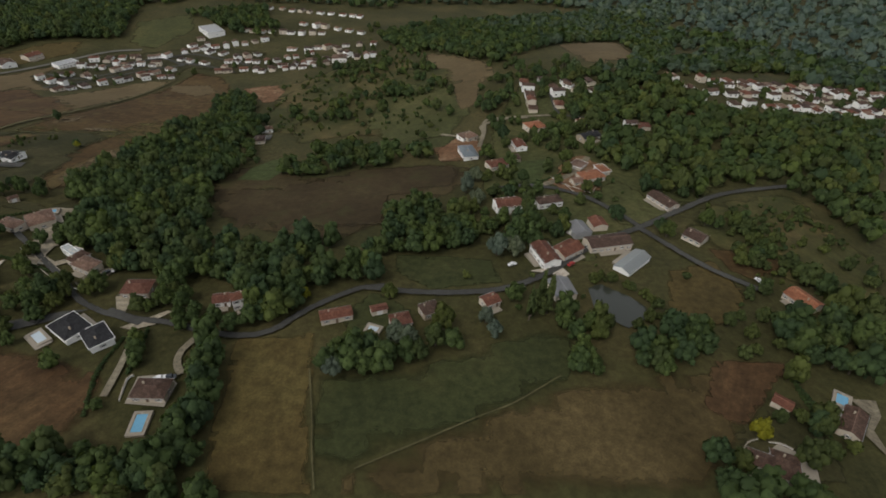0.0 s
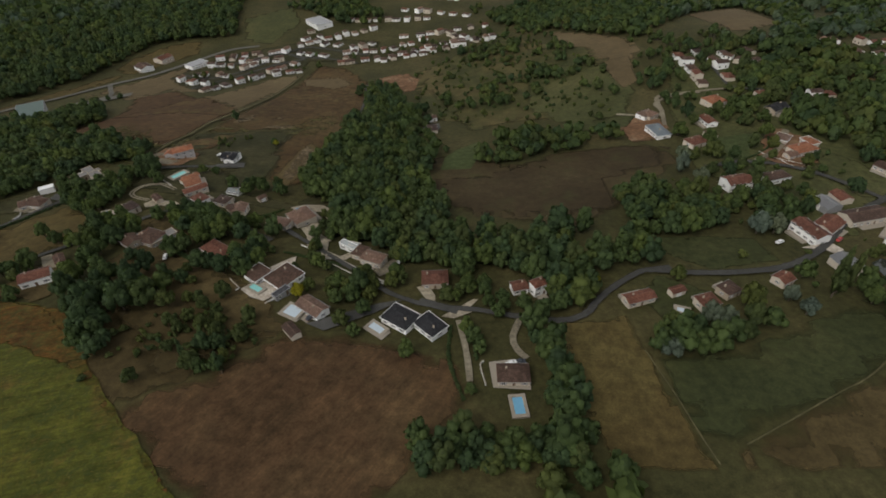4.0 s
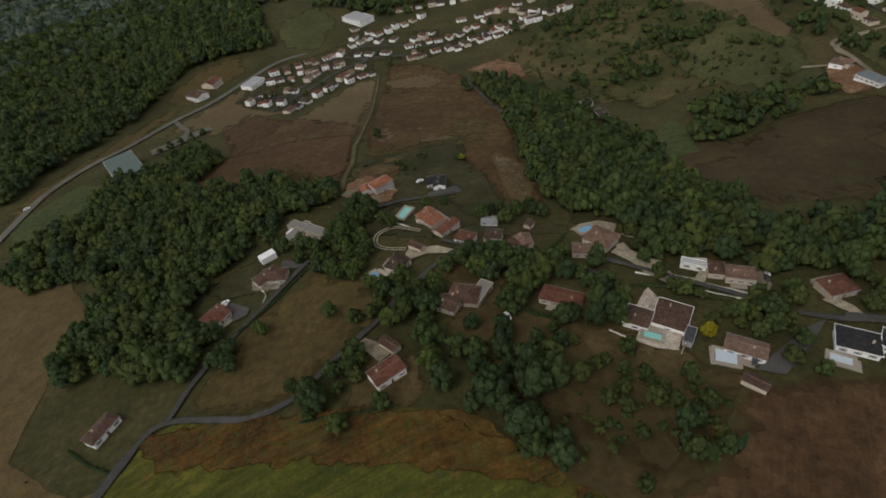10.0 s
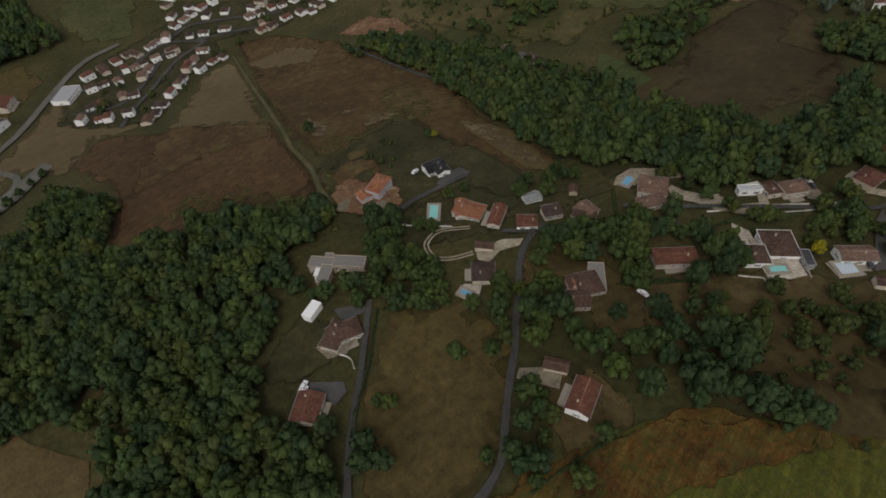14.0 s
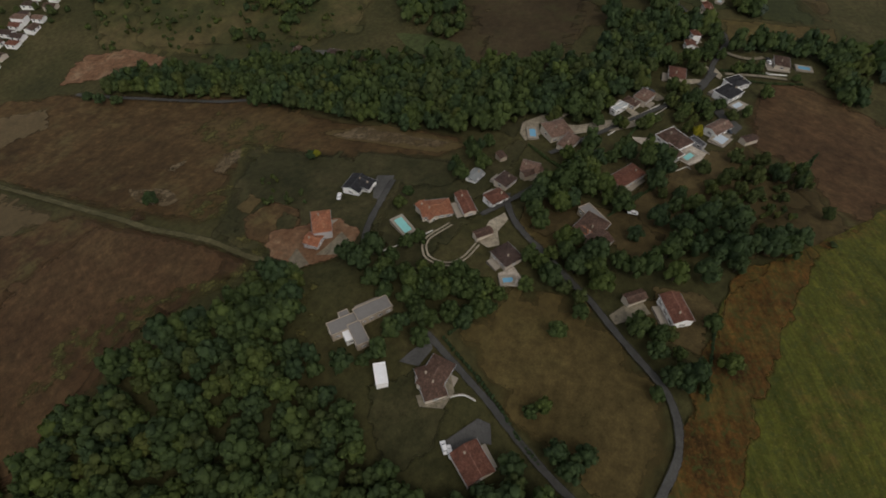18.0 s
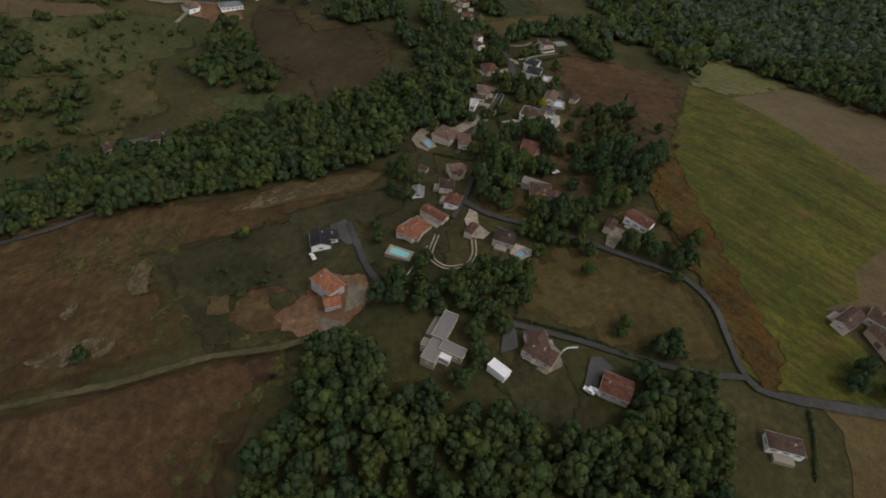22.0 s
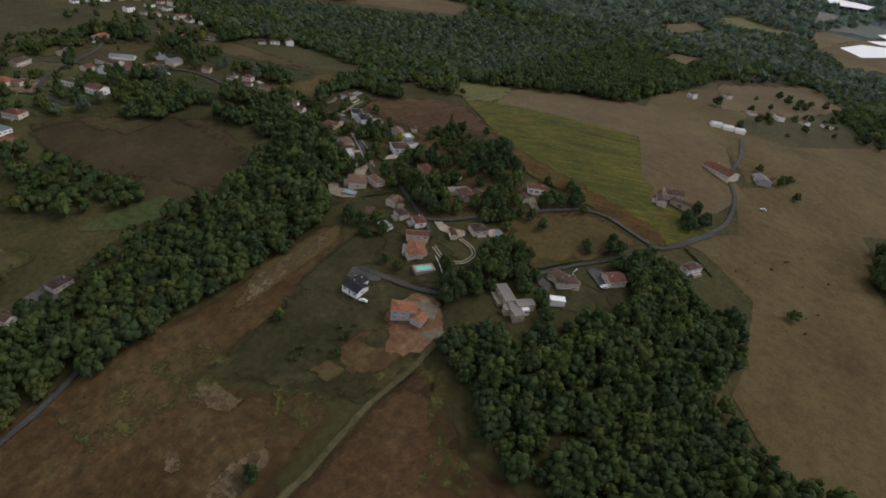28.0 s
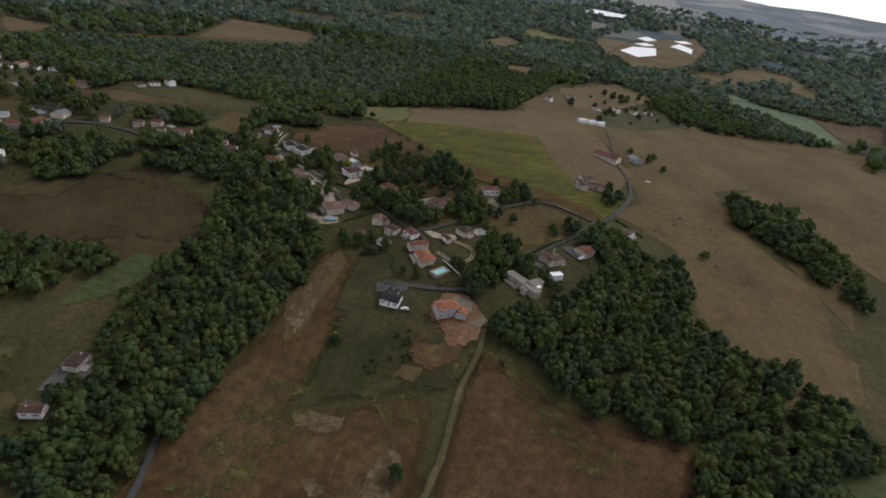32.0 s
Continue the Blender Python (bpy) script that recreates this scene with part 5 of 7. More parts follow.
field("building_court", "gravel", 4, [(-309.0, 294.5), (-315.1, 284.8), (-319.3, 288.6), (-315.7, 294.3)])
field("building_court", "gravel", 4, [(-294.8, 281.5), (-299.3, 274.6), (-307.3, 276.9), (-310.1, 284.9), (-302.1, 282.6)])
field("bare_patch", "bare", 2, [(-292.5, 407.4), (-290.8, 391.8), (-292.5, 377.8), (-299.2, 376.6), (-302.3, 389.6), (-297.6, 402.1)])
field("bare_patch", "bare", 2, [(-271.4, 398.7), (-263.7, 392.4), (-267.7, 389.2), (-276.9, 392.9)])
field("bare_patch", "bare", 2, [(-255.3, 375.1), (-249.2, 368.1), (-259.4, 361.7), (-268.3, 366.3)])
field("bare_patch", "bare", 2, [(-253.6, 368.1), (-257.4, 362.2), (-271.6, 361.3), (-272.5, 369.4), (-261.3, 372.9)])
field("bare_patch", "bare", 2, [(-288.5, 392.4), (-289.8, 378.0), (-296.6, 369.8), (-302.0, 374.6), (-301.1, 388.9)])
field("bare_patch", "bare", 2, [(-215.2, 314.6), (-218.1, 281.1), (-218.5, 259.1), (-226.2, 268.2), (-228.4, 302.3), (-228.2, 327.2)])
field("weed_patch", "weeds", 2, [(-345.0, 327.7), (-358.2, 327.8), (-374.4, 335.7), (-394.4, 345.1), (-408.3, 352.9), (-385.1, 360.9), (-368.8, 359.2), (-355.2, 345.3)])
field("weed_patch", "weeds", 2, [(-321.2, 304.0), (-330.1, 304.8), (-344.5, 324.6), (-336.9, 327.3)])
field("weed_patch", "weeds", 2, [(-289.3, 359.5), (-295.6, 344.3), (-306.0, 339.5), (-305.5, 356.5)])
field("yard", "asphalt", 4, [(-138.9, 389.5), (-136.8, 377.0), (-146.3, 366.1), (-152.2, 374.4), (-149.2, 383.9)])
field("garden_path", "limestone", 4, [(-183.1, 194.9), (-179.4, 194.7), (-178.0, 185.9), (-171.2, 182.1), (-163.3, 189.8), (-160.9, 188.4), (-168.6, 178.9), (-180.5, 181.8), (-184.1, 188.9)])
field("far_open_field", "straw", 0, [(-113.4, -771.6), (-154.1, -969.7), (-217.8, -823.3), (-176.2, -651.4)])
field("far_open_field", "pale_green", 0, [(-156.0, -1180.3), (-207.2, -1211.3), (-347.3, -1184.9), (-322.2, -999.5)])
field("far_open_field", "tawny", 0, [(-211.8, -479.9), (-265.1, -523.9), (-267.8, -388.8), (-236.3, -396.0)])
field("far_open_field", "straw", 0, [(-314.0, -348.5), (-414.4, -507.3), (-470.8, -403.2), (-409.4, -260.8), (-345.3, -180.3)])
field("far_open_field", "straw", 0, [(-359.2, -908.9), (-468.9, -949.4), (-646.5, -1156.8), (-572.8, -925.0), (-432.2, -854.7)])
field("far_open_field", "straw2", 0, [(-600.9, -874.6), (-697.3, -882.1), (-613.3, -694.2)])
field("far_open_field", "green_hazed", 0, [(-600.5, -548.8), (-681.8, -539.2), (-662.8, -436.9), (-605.1, -456.9)])
field("far_open_field", "straw", 0, [(-365.2, -1308.8), (-451.4, -1452.9), (-496.3, -1334.5), (-393.6, -1036.2)])
field("lawn", "turf", 1, [(41.6, 318.7), (71.6, 323.7), (52.6, 285.4), (37.7, 290.0)])
field("hill_grass", "garden_grass", 1, [(-59.6, 506.5), (-0.2, 479.8), (16.8, 410.2), (2.0, 368.9), (-38.3, 354.1), (-70.3, 401.1)])
field("hill_field", "straw", 1, [(-0.2, 479.8), (26.2, 485.7), (21.6, 426.7), (7.9, 416.8), (3.4, 443.9)])
field("tawny_strip", "tawny", 1, [(144.7, 436.5), (179.6, 427.6), (197.7, 411.9), (200.0, 399.4), (168.1, 404.0), (145.3, 410.3)])
field("tan_pasture", "straw2", 0, [(-428.9, -97.6), (-529.4, -258.2), (-640.1, -301.3), (-739.2, -289.7), (-672.1, -112.5), (-545.1, -51.9), (-444.1, 39.6), (-415.2, -2.1)])
field("orange_field", "straw", 1, [(255.6, -75.8), (240.4, -118.4), (206.0, -86.4), (214.5, -47.6)])
field("far_tan_field", "straw2", 0, [(-754.1, -1781.3), (-718.8, -1358.6), (-616.6, -961.5), (-556.0, -839.1), (-475.3, -768.2), (-407.1, -729.0), (-383.2, -805.7), (-447.4, -1126.2), (-598.0, -1550.0)])
field("plastic_field", "white_sheet", 3, [(-440.0, -998.3), (-479.3, -1119.9), (-543.9, -1156.6), (-530.4, -1000.8), (-479.8, -922.4)])
field("plastic_field", "white_sheet", 3, [(-490.8, -1213.7), (-529.4, -1293.0), (-548.9, -1232.3), (-518.2, -1176.1)])
field("plastic_field", "white_sheet", 3, [(-598.0, -1280.7), (-651.9, -1476.2), (-662.8, -1283.1), (-635.7, -1137.7)])
field("plastic_field", "white_sheet", 3, [(-645.3, -1555.4), (-693.1, -1627.5), (-706.2, -1552.3), (-666.0, -1505.2)])
field("plastic_field", "white_sheet", 3, [(-516.9, -1456.8), (-555.9, -1550.9), (-582.5, -1489.4), (-537.5, -1369.9)])
field("plastic_field", "white_sheet", 3, [(-332.3, -1945.8), (-368.3, -2101.1), (-501.3, -2035.5), (-483.5, -1928.0), (-359.3, -1866.4)])
field("far_olive_field", "pale_green", 0, [(-176.2, -1037.8), (-219.5, -1119.4), (-334.0, -960.5), (-368.3, -879.7), (-335.9, -859.4), (-241.7, -956.4)])
field("far_orange_field", "straw", 0, [(-212.5, -455.2), (-228.9, -530.5), (-259.3, -512.2), (-264.3, -402.0), (-238.7, -381.7)])
field("house_court", "gravel", 4, [(-339.5, 216.5), (-347.1, 211.7), (-353.5, 213.1), (-355.3, 220.4), (-352.3, 222.8), (-347.8, 215.6)])
field("tan_pasture", "straw2", 0, [(-614.0, -118.1), (-809.5, -287.8), (-730.8, -63.2), (-652.0, 91.9), (-594.2, 100.1), (-572.1, 57.8)])
# R
road("field_track", "grasstrack", 4.4, [(-318.7, 294.7), (-318.7, 312.5), (-315.5, 334.2), (-315.5, 352.3), (-315.9, 370.7), (-314.1, 385.2), (-309.0, 457.5), (-306.0, 520.0), (-303.3, 577.8)])
road("house_lane", "asphalt", 3.4, [(-303.4, 267.7), (-287.8, 272.5), (-273.1, 274.5), (-256.2, 275.9)])
road("hamlet_road", "asphalt", 4.5, [(102.2, 237.5), (112.3, 222.3), (125.7, 204.5), (144.8, 189.6)])
road("hamlet_road", "asphalt", 4.5, [(102.7, 239.3), (91.7, 256.7), (75.9, 273.8), (50.7, 283.8), (26.9, 278.9)])
road("highway", "worn_asphalt", 5.6, [(-537.0, 300.0), (-540.0, 350.0), (-541.0, 386.0), (-530.5, 430.0), (-515.0, 463.0), (-494.0, 519.0), (-473.0, 554.0), (-446.0, 610.0), (-418.0, 652.0), (-384.9, 668.4)])
road("parking_road", "worn_asphalt", 4.5, [(-494.0, 519.0), (-482.0, 500.0), (-470.0, 480.0), (-474.0, 455.0)])
road("farm_lane", "asphalt", 3.2, [(-381.0, 142.4), (-392.7, 112.7), (-400.5, 90.4), (-402.5, 69.8), (-399.2, 38.8), (-389.3, 11.4), (-388.9, -37.6), (-381.8, -86.0)])
road("site_drive", "gravel", 4, [(92.5, 326.3), (77.1, 300.5), (57.5, 284.0)])
road("hamlet_lane", "gravel", 3, [(-6.4, 370.3), (22.4, 360.8), (27.4, 391.5), (44.7, 394.4), (88.0, 396.9)])
road("east_road", "asphalt", 3.6, [(-130.9, 152.4), (-118.3, 148.2), (-107.6, 147.6), (-89.4, 143.8), (-75.6, 141.8), (-64.3, 145.5), (-57.0, 155.1), (-47.3, 165.2), (-34.1, 175.1), (-21.7, 177.5)])
road("east_road", "asphalt", 4.2, [(-33.0, 175.9), (-4.7, 173.1), (24.4, 176.7), (45.4, 188.7), (60.7, 203.8), (77.7, 220.7), (102.2, 237.5), (130.8, 260.0), (167.3, 286.5), (222.8, 309.2)])
road("village_lane", "asphalt", 3.2, [(-216.0, 213.6), (-195.2, 197.3), (-183.1, 188.2), (-170.1, 177.9), (-157.9, 168.3), (-148.7, 159.6), (-137.3, 152.7), (-125.0, 148.8), (-114.8, 145.5)])
road("lane_branch", "asphalt", 3.3, [(-251.1, 223.5), (-257.5, 221.8), (-266.8, 216.3), (-276.2, 207.1), (-281.5, 199.3)])
road("lane_branch", "asphalt", 3.2, [(-279.8, 200.5), (-289.5, 190.8), (-298.6, 179.0)])
road("field_track", "gravel", 2.4, [(-114.2, 140.6), (-111.7, 129.0), (-110.1, 119.0), (-109.1, 109.5)])
road("house_drive", "gravel", 2.6, [(-89.7, 142.8), (-93.2, 132.5), (-91.9, 125.7), (-88.4, 121.3)])
road("wood_lane", "asphalt", 3.6, [(-221.8, 523.9), (-214.1, 469.5), (-207.3, 416.1), (-198.6, 387.7)])
road("white_drive", "wheeltrack", 2.4, [(-284.8, 225.6), (-293.5, 228.0), (-298.6, 232.7), (-298.3, 240.2), (-294.7, 244.1), (-288.3, 245.6), (-277.2, 239.9)])
road("meadow_path", "grasstrack", 0.9, [(-45.0, 126.6), (-39.5, 106.2), (-36.7, 94.0), (-33.2, 81.5)])
road("village_lane", "asphalt", 3.2, [(-206.6, 192.2), (-237.6, 210.5), (-256.2, 221.9), (-267.9, 230.0)])
road("south_lane", "asphalt", 2.8, [(-329.9, 228.4), (-336.3, 217.9), (-345.4, 202.6), (-352.7, 191.5), (-358.7, 182.3), (-366.8, 166.5), (-372.5, 149.7)])
road("meadow_lane", "asphalt", 2.9, [(-298.5, 179.1), (-309.1, 168.0), (-316.9, 159.0), (-324.8, 150.0), (-334.1, 145.5), (-343.9, 144.3), (-354.6, 146.7), (-365.3, 149.2), (-370.9, 149.7), (-377.2, 148.2), (-383.7, 138.0), (-392.1, 119.1), (-399.0, 102.9)])
road("hamlet_lane", "gravel", 3, [(20.9, 343.5), (24.9, 368.0), (24.0, 381.8), (39.8, 391.9), (59.2, 393.4)])
road("meadow_edge", "grasstrack", 0.9, [(-22.9, 88.6), (-4.8, 98.5), (14.9, 109.4), (27.6, 116.1), (44.5, 128.7)])
road("town_street", "asphalt", 5, [(-402.8, 509.0), (-395.9, 529.8), (-368.0, 575.3), (-346.2, 605.6), (-315.8, 625.4)])
road("town_street", "asphalt", 5, [(-434.6, 561.8), (-399.7, 554.5), (-369.7, 595.1), (-347.5, 637.1)])
road("town_street", "asphalt", 5, [(-442.0, 602.2), (-405.9, 599.3), (-381.0, 622.2), (-347.7, 643.4), (-315.8, 625.4)])
road("town_street", "asphalt", 5, [(-322.1, 632.5), (-284.5, 624.7), (-248.4, 606.6)])
road("town_street", "asphalt", 5, [(-347.7, 643.4), (-322.1, 663.7), (-283.3, 652.7), (-239.9, 631.2)])
road("hamlet_lane", "asphalt", 3, [(80.0, 471.7), (81.7, 433.4), (82.1, 404.3), (87.8, 395.8), (112.2, 388.5), (133.2, 373.1)])
# H
house("house", -347.4, 219.8, 40, 11.4, 6.9, 2.8, "hip", "brown_tile", "cream")
house("house", -366.2, 199.0, 51, 10.0, 8.6, 2.8, "gable", "red_tile", "cream")
house("shed", -350.3, 236.2, 34, 7.4, 3.8, 2.6, "flat", "white_sheet", "white")
house("house", -294.0, 151.6, 31, 11.4, 7.0, 3.6, "gable", "red_tile", "white")
house("garage", -292.9, 165.1, 133, 7.5, 3.9, 2.4, "gable", "brown_tile", "cream")
house("garage", -279.7, 225.3, 138, 7.3, 3.5, 2.4, "gable", "brown_tile", "cream")
house("house", -271.8, 248.8, 124, 12.8, 8.7, 2.8, "hip", "orange_tile", "cream")
house("house", -264.7, 238.1, 40, 12.4, 5.2, 2.8, "gable", "red_tile", "cream")
house("house", -257.1, 227.2, 147, 8.4, 6.5, 2.8, "hip", "red_tile", "white")
house("house", -244.3, 226.8, 160, 7.8, 6.5, 2.8, "hip", "dark_tile", "cream")
house("garage", -234.6, 217.5, 141, 9.8, 4.1, 2.4, "gable", "brown_tile", "stone")
house("house", -262.6, 186.0, 161, 11.2, 9.6, 2.8, "hip", "brown_tile", "stone")
house("house", -396.7, 152.6, 62, 11.5, 5.7, 2.8, "hip", "brown_tile", "white")
house("farmhouse", -360.5, 96.0, 108, 13.6, 5.7, 3.0, "gable", "brown_tile", "cream")
house("barn", -372.3, 89.1, 179, 13.4, 6.2, 3.0, "gable", "brown_tile", "stone")
house("new_house", -296.2, 289.7, 34, 11.8, 7.3, 5.6, "hip", "orange_tile", "grey_plaster")
house("new_house_wing", -304.5, 288.9, 94, 6.1, 5.8, 3.0, "gable", "orange_tile", "grey_plaster")
house("white_house", -265.9, 289.8, 178, 10.1, 8.2, 2.9, "gable", "slate", "white")
house("farmhouse", -381.9, 11.5, 156, 23.1, 14.0, 3.0, "gable", "red_tile", "cream")
house("shed", -410.1, -7.8, 119, 12.5, 10.4, 2.6, "gable", "grey_sheet", "grey_sheet")
house("house", -41.0, 154.7, 20, 12.3, 5.4, 2.8, "gable", "red_tile", "cream")
house("garage", -24.6, 159.5, 23, 6.4, 3.5, 2.4, "gable", "red_tile", "cream")
house("house", -15.1, 151.9, 20, 7.8, 6.3, 3.4, "hip", "red_tile", "cream")
house("house", -4.0, 159.7, 29, 7.3, 6.3, 3.2, "hip", "brown_tile", "stone")
house("house", 20.6, 167.0, 32, 6.8, 5.9, 2.8, "gable", "red_tile", "cream")
house("barn", 51.9, 177.3, 104, 10.9, 9.5, 3.0, "gable", "grey_sheet", "cream")
house("house", 48.0, 202.5, 111, 15.2, 8.5, 4.5, "gable", "red_tile", "white")
house("house", 59.3, 208.5, 39, 13.4, 8.9, 3.5, "gable", "red_tile", "cream")
house("barn", 68.7, 228.5, 109, 10.0, 9.1, 3.5, "gable", "grey_sheet", "grey_sheet")
house("house", 80.7, 217.5, 16, 22.1, 9.3, 3.5, "gable", "brown_tile", "cream")
house("barn", 79.9, 236.5, 103, 8.4, 7.8, 3.0, "gable", "red_tile", "cream")
house("house", 34.1, 253.4, 16, 14.2, 9.3, 4.5, "gable", "red_tile", "white")
house("house", 57.3, 259.5, 19, 14.4, 7.2, 3.5, "hip", "brown_tile", "white")
house("long_house", 124.1, 268.0, 121, 16.6, 8.7, 2.8, "gable", "brown_tile", "cream")
house("house", 129.0, 230.0, 134, 9.8, 9.4, 2.8, "gable", "brown_tile", "cream")
house("house", 160.2, 183.0, 118, 13.0, 9.5, 3.0, "gable", "orange_tile", "cream")
house("house", 102.5, 98.6, 158, 7.6, 5.6, 2.8, "hip", "brown_tile", "cream")
house("house", 109.8, 97.0, 70, 9.6, 7.8, 2.8, "hip", "brown_tile", "cream")
house("house", 142.5, 116.3, 50, 13.0, 6.6, 2.8, "gable", "brown_tile", "cream")
house("garage", 121.2, 122.5, 140, 6.0, 4.6, 2.4, "gable", "red_tile", "cream")
house("house", 12.0, 361.0, 35, 10.7, 8.4, 3.0, "hip", "pink_tile", "white")
house("house", 31.5, 311.6, 26, 12.7, 9.0, 3.0, "hip", "red_tile", "cream")
house("garage", 43.8, 322.1, 100, 7.4, 6.5, 2.4, "hip", "brown_tile", "cream")
house("house", 62.0, 373.0, 26, 13.4, 11.6, 3.4, "hip", "orange_tile", "cream")
house("house", 48.3, 341.8, 104, 11.9, 7.4, 3.2, "gable", "red_tile", "white")
house("house", 98.1, 355.8, 33, 15.4, 8.6, 3.2, "gable", "slate", "stone")
house("house", 134.0, 372.2, 44, 14.6, 7.0, 3.0, "hip", "red_tile", "cream")
house("house", 97.6, 381.2, 18, 7.8, 6.2, 3.0, "hip", "red_tile", "cream")
house("greenhouse", 88.9, 202.0, 46, 19.6, 8.2, 2.0, "gable", "glass_pale", "white")
house("cottage", -232.2, 218.8, 93, 7.7, 7.1, 2.8, "gable", "pink_tile", "cream")
house("house", -269.5, 182.0, 146, 8.3, 7.1, 2.8, "gable", "brown_tile", "stone")
house("house", -344.3, 219.3, 173, 11.7, 7.5, 2.8, "hip", "brown_tile", "cream")
house("supermarket", -325.5, 743.3, 131, 36.0, 22.0, 5.0, "flat", "grey_sheet", "white")
house("house", -488.3, 577.9, 144, 18.4, 13.9, 4.0, "gable", "brown_tile", "white")
house("house", -480.9, 609.5, 69, 17.3, 14.0, 4.0, "gable", "red_tile", "cream")
house("house", 14.4, 359.9, 39, 9.3, 8.3, 3.2, "hip", "pink_tile", "cream")
house("cross_house", -328.4, 250.0, 142, 13.0, 5.4, 3.0, "flat", "concrete", "stone")
house("cross_house_wing", -337.4, 256.3, 140, 11.5, 5.3, 3.2, "flat", "concrete", "stone")
house("cross_house_wing", -339.3, 250.0, 50, 9.0, 4.6, 3.0, "flat", "concrete", "stone")
house("canopy", -340.5, 253.1, 50, 4.6, 3.5, 2.6, "flat", "white_sheet", "white")
house("site_house", 13.2, 331.8, 106, 16.5, 9.7, 3.2, "hip", "tarp", "white")
house("house", -364.3, 81.5, 30, 11.9, 10.0, 3.0, "gable", "brown_tile", "cream")
house("shed", -356.0, -98.0, 28, 9.0, 7.0, 2.8, "gable", "white_sheet", "white")
house("shed", -366.0, -101.0, 28, 9.0, 7.0, 2.8, "gable", "white_sheet", "white")
house("shed", -376.0, -105.0, 28, 9.0, 7.0, 2.8, "gable", "white_sheet", "white")
house("greenhouse", 67.2, 229.3, 119, 8.6, 7.3, 3.0, "gable", "white_sheet", "white")
house("house", -94.0, 112.4, 2, 11.0, 7.6, 2.8, "hip", "brown_tile", "cream")
house("house", -125.4, 165.4, 5, 11.0, 8.4, 3.2, "hip", "red_tile", "stone")
house("tower_house", -81.3, 160.4, 28, 6.0, 4.7, 5.5, "hip", "red_tile", "white")
house("cottage", -89.3, 161.5, 16, 6.4, 5.5, 2.8, "gable", "red_tile", "white")
house("stone_house", -154.6, 179.0, 158, 10.4, 6.8, 3.6, "hip", "pink_tile", "cream")
house("stone_house_wing", -161.6, 184.4, 68, 7.4, 5.6, 3.0, "hip", "brown_tile", "cream")
house("veranda", -165.5, 189.6, 162, 5.0, 3.0, 2.6, "flat", "glass_pale", "cream")
house("modern_house", -137.1, 138.9, 148, 12.3, 9.3, 3.0, "hip", "slate", "white")
house("modern_house_wing", -125.0, 135.2, 137, 10.7, 8.0, 3.0, "hip", "slate", "white")
house("house", -173.3, 142.4, 146, 12.5, 6.8, 2.8, "gable", "pink_tile", "white")
house("garage", -177.7, 128.7, 134, 7.5, 4.0, 2.2, "gable", "brown_tile", "cream")
house("villa", -190.4, 161.0, 54, 12.6, 11.5, 3.0, "hip", "brown_tile", "white")
house("villa_wing", -202.4, 162.1, 55, 8.6, 8.5, 3.0, "hip", "brown_tile", "white")
house("house", -226.2, 177.7, 149, 15.7, 7.5, 3.0, "hip", "red_tile", "cream")
house("manor", -198.2, 214.5, 132, 11.9, 11.1, 3.6, "hip", "pink_tile", "cream")
house("manor_wing", -207.2, 207.0, 164, 11.4, 6.2, 3.2, "hip", "pink_tile", "cream")
house("house", -288.7, 212.9, 57, 8.8, 8.2, 2.8, "hip", "dark_tile", "cream")
house("cold_frame", -243.8, 240.9, 165, 7.6, 5.3, 1.5, "gable", "glass_pale", "white")
house("terrace_cover", -256.8, 186.1, 53, 13.0, 5.5, 2.4, "flat", "concrete", "stone")
house("house_wing", -266.5, 187.0, 67, 5.8, 4.0, 2.6, "gable", "orange_tile", "cream")
house("white_house_wing", -264.3, 286.0, 86, 7.7, 6.4, 2.9, "gable", "slate", "white")
house("cross_house_wing", -334.4, 257.9, 53, 4.4, 3.5, 2.8, "flat", "concrete", "stone")
house("pool_house", -168.2, 189.4, 148, 9.6, 3.4, 2.6, "flat", "glass_pale", "white")
house("shed", -318.2, 223.9, 87, 4.0, 3.6, 2.2, "gable", "dark_tile", "stone")
house("shed", -226.0, 234.1, 49, 4.6, 3.5, 2.2, "gable", "brown_tile", "stone")
house("house_wing", -274.3, 251.8, 57, 10.5, 4.4, 2.8, "gable", "orange_tile", "cream")
house("canopy", -188.6, 150.8, 54, 7.5, 3.2, 2.3, "flat", "slate", "grey_sheet")
house("sports_hall", -490.0, 402.6, 124, 36.0, 20.9, 6.0, "flat", "green_sheet", "grey_sheet")
house("depot", -435.2, 596.1, 60, 22.0, 14.0, 4.0, "flat", "grey_sheet", "white")
house("house", -142.6, 371.4, 100, 10.0, 7.0, 3.0, "hip", "dark_tile", "cream")
house("house", -146.1, 397.9, 20, 9.0, 6.0, 3.0, "gable", "brown_tile", "white")
house("large_villa", 88.0, 294.9, 23, 15, 9.5, 3.2, "hip", "orange_tile", "cream")
house("villa_wing", 83.1, 310.6, 52, 9.5, 7.5, 3.0, "hip", "pink_tile", "cream")
house("villa_wing", 97.1, 305.1, 113, 9, 6.5, 3.0, "hip", "orange_tile", "cream")
house("villa_garage", 78.5, 288.1, 23, 7, 5.5, 2.5, "gable", "pink_tile", "cream")
house_row((252.4, 491.7), (443.9, 546.6), 13)
house_row((296.8, 461.3), (407.8, 494.4), 9)
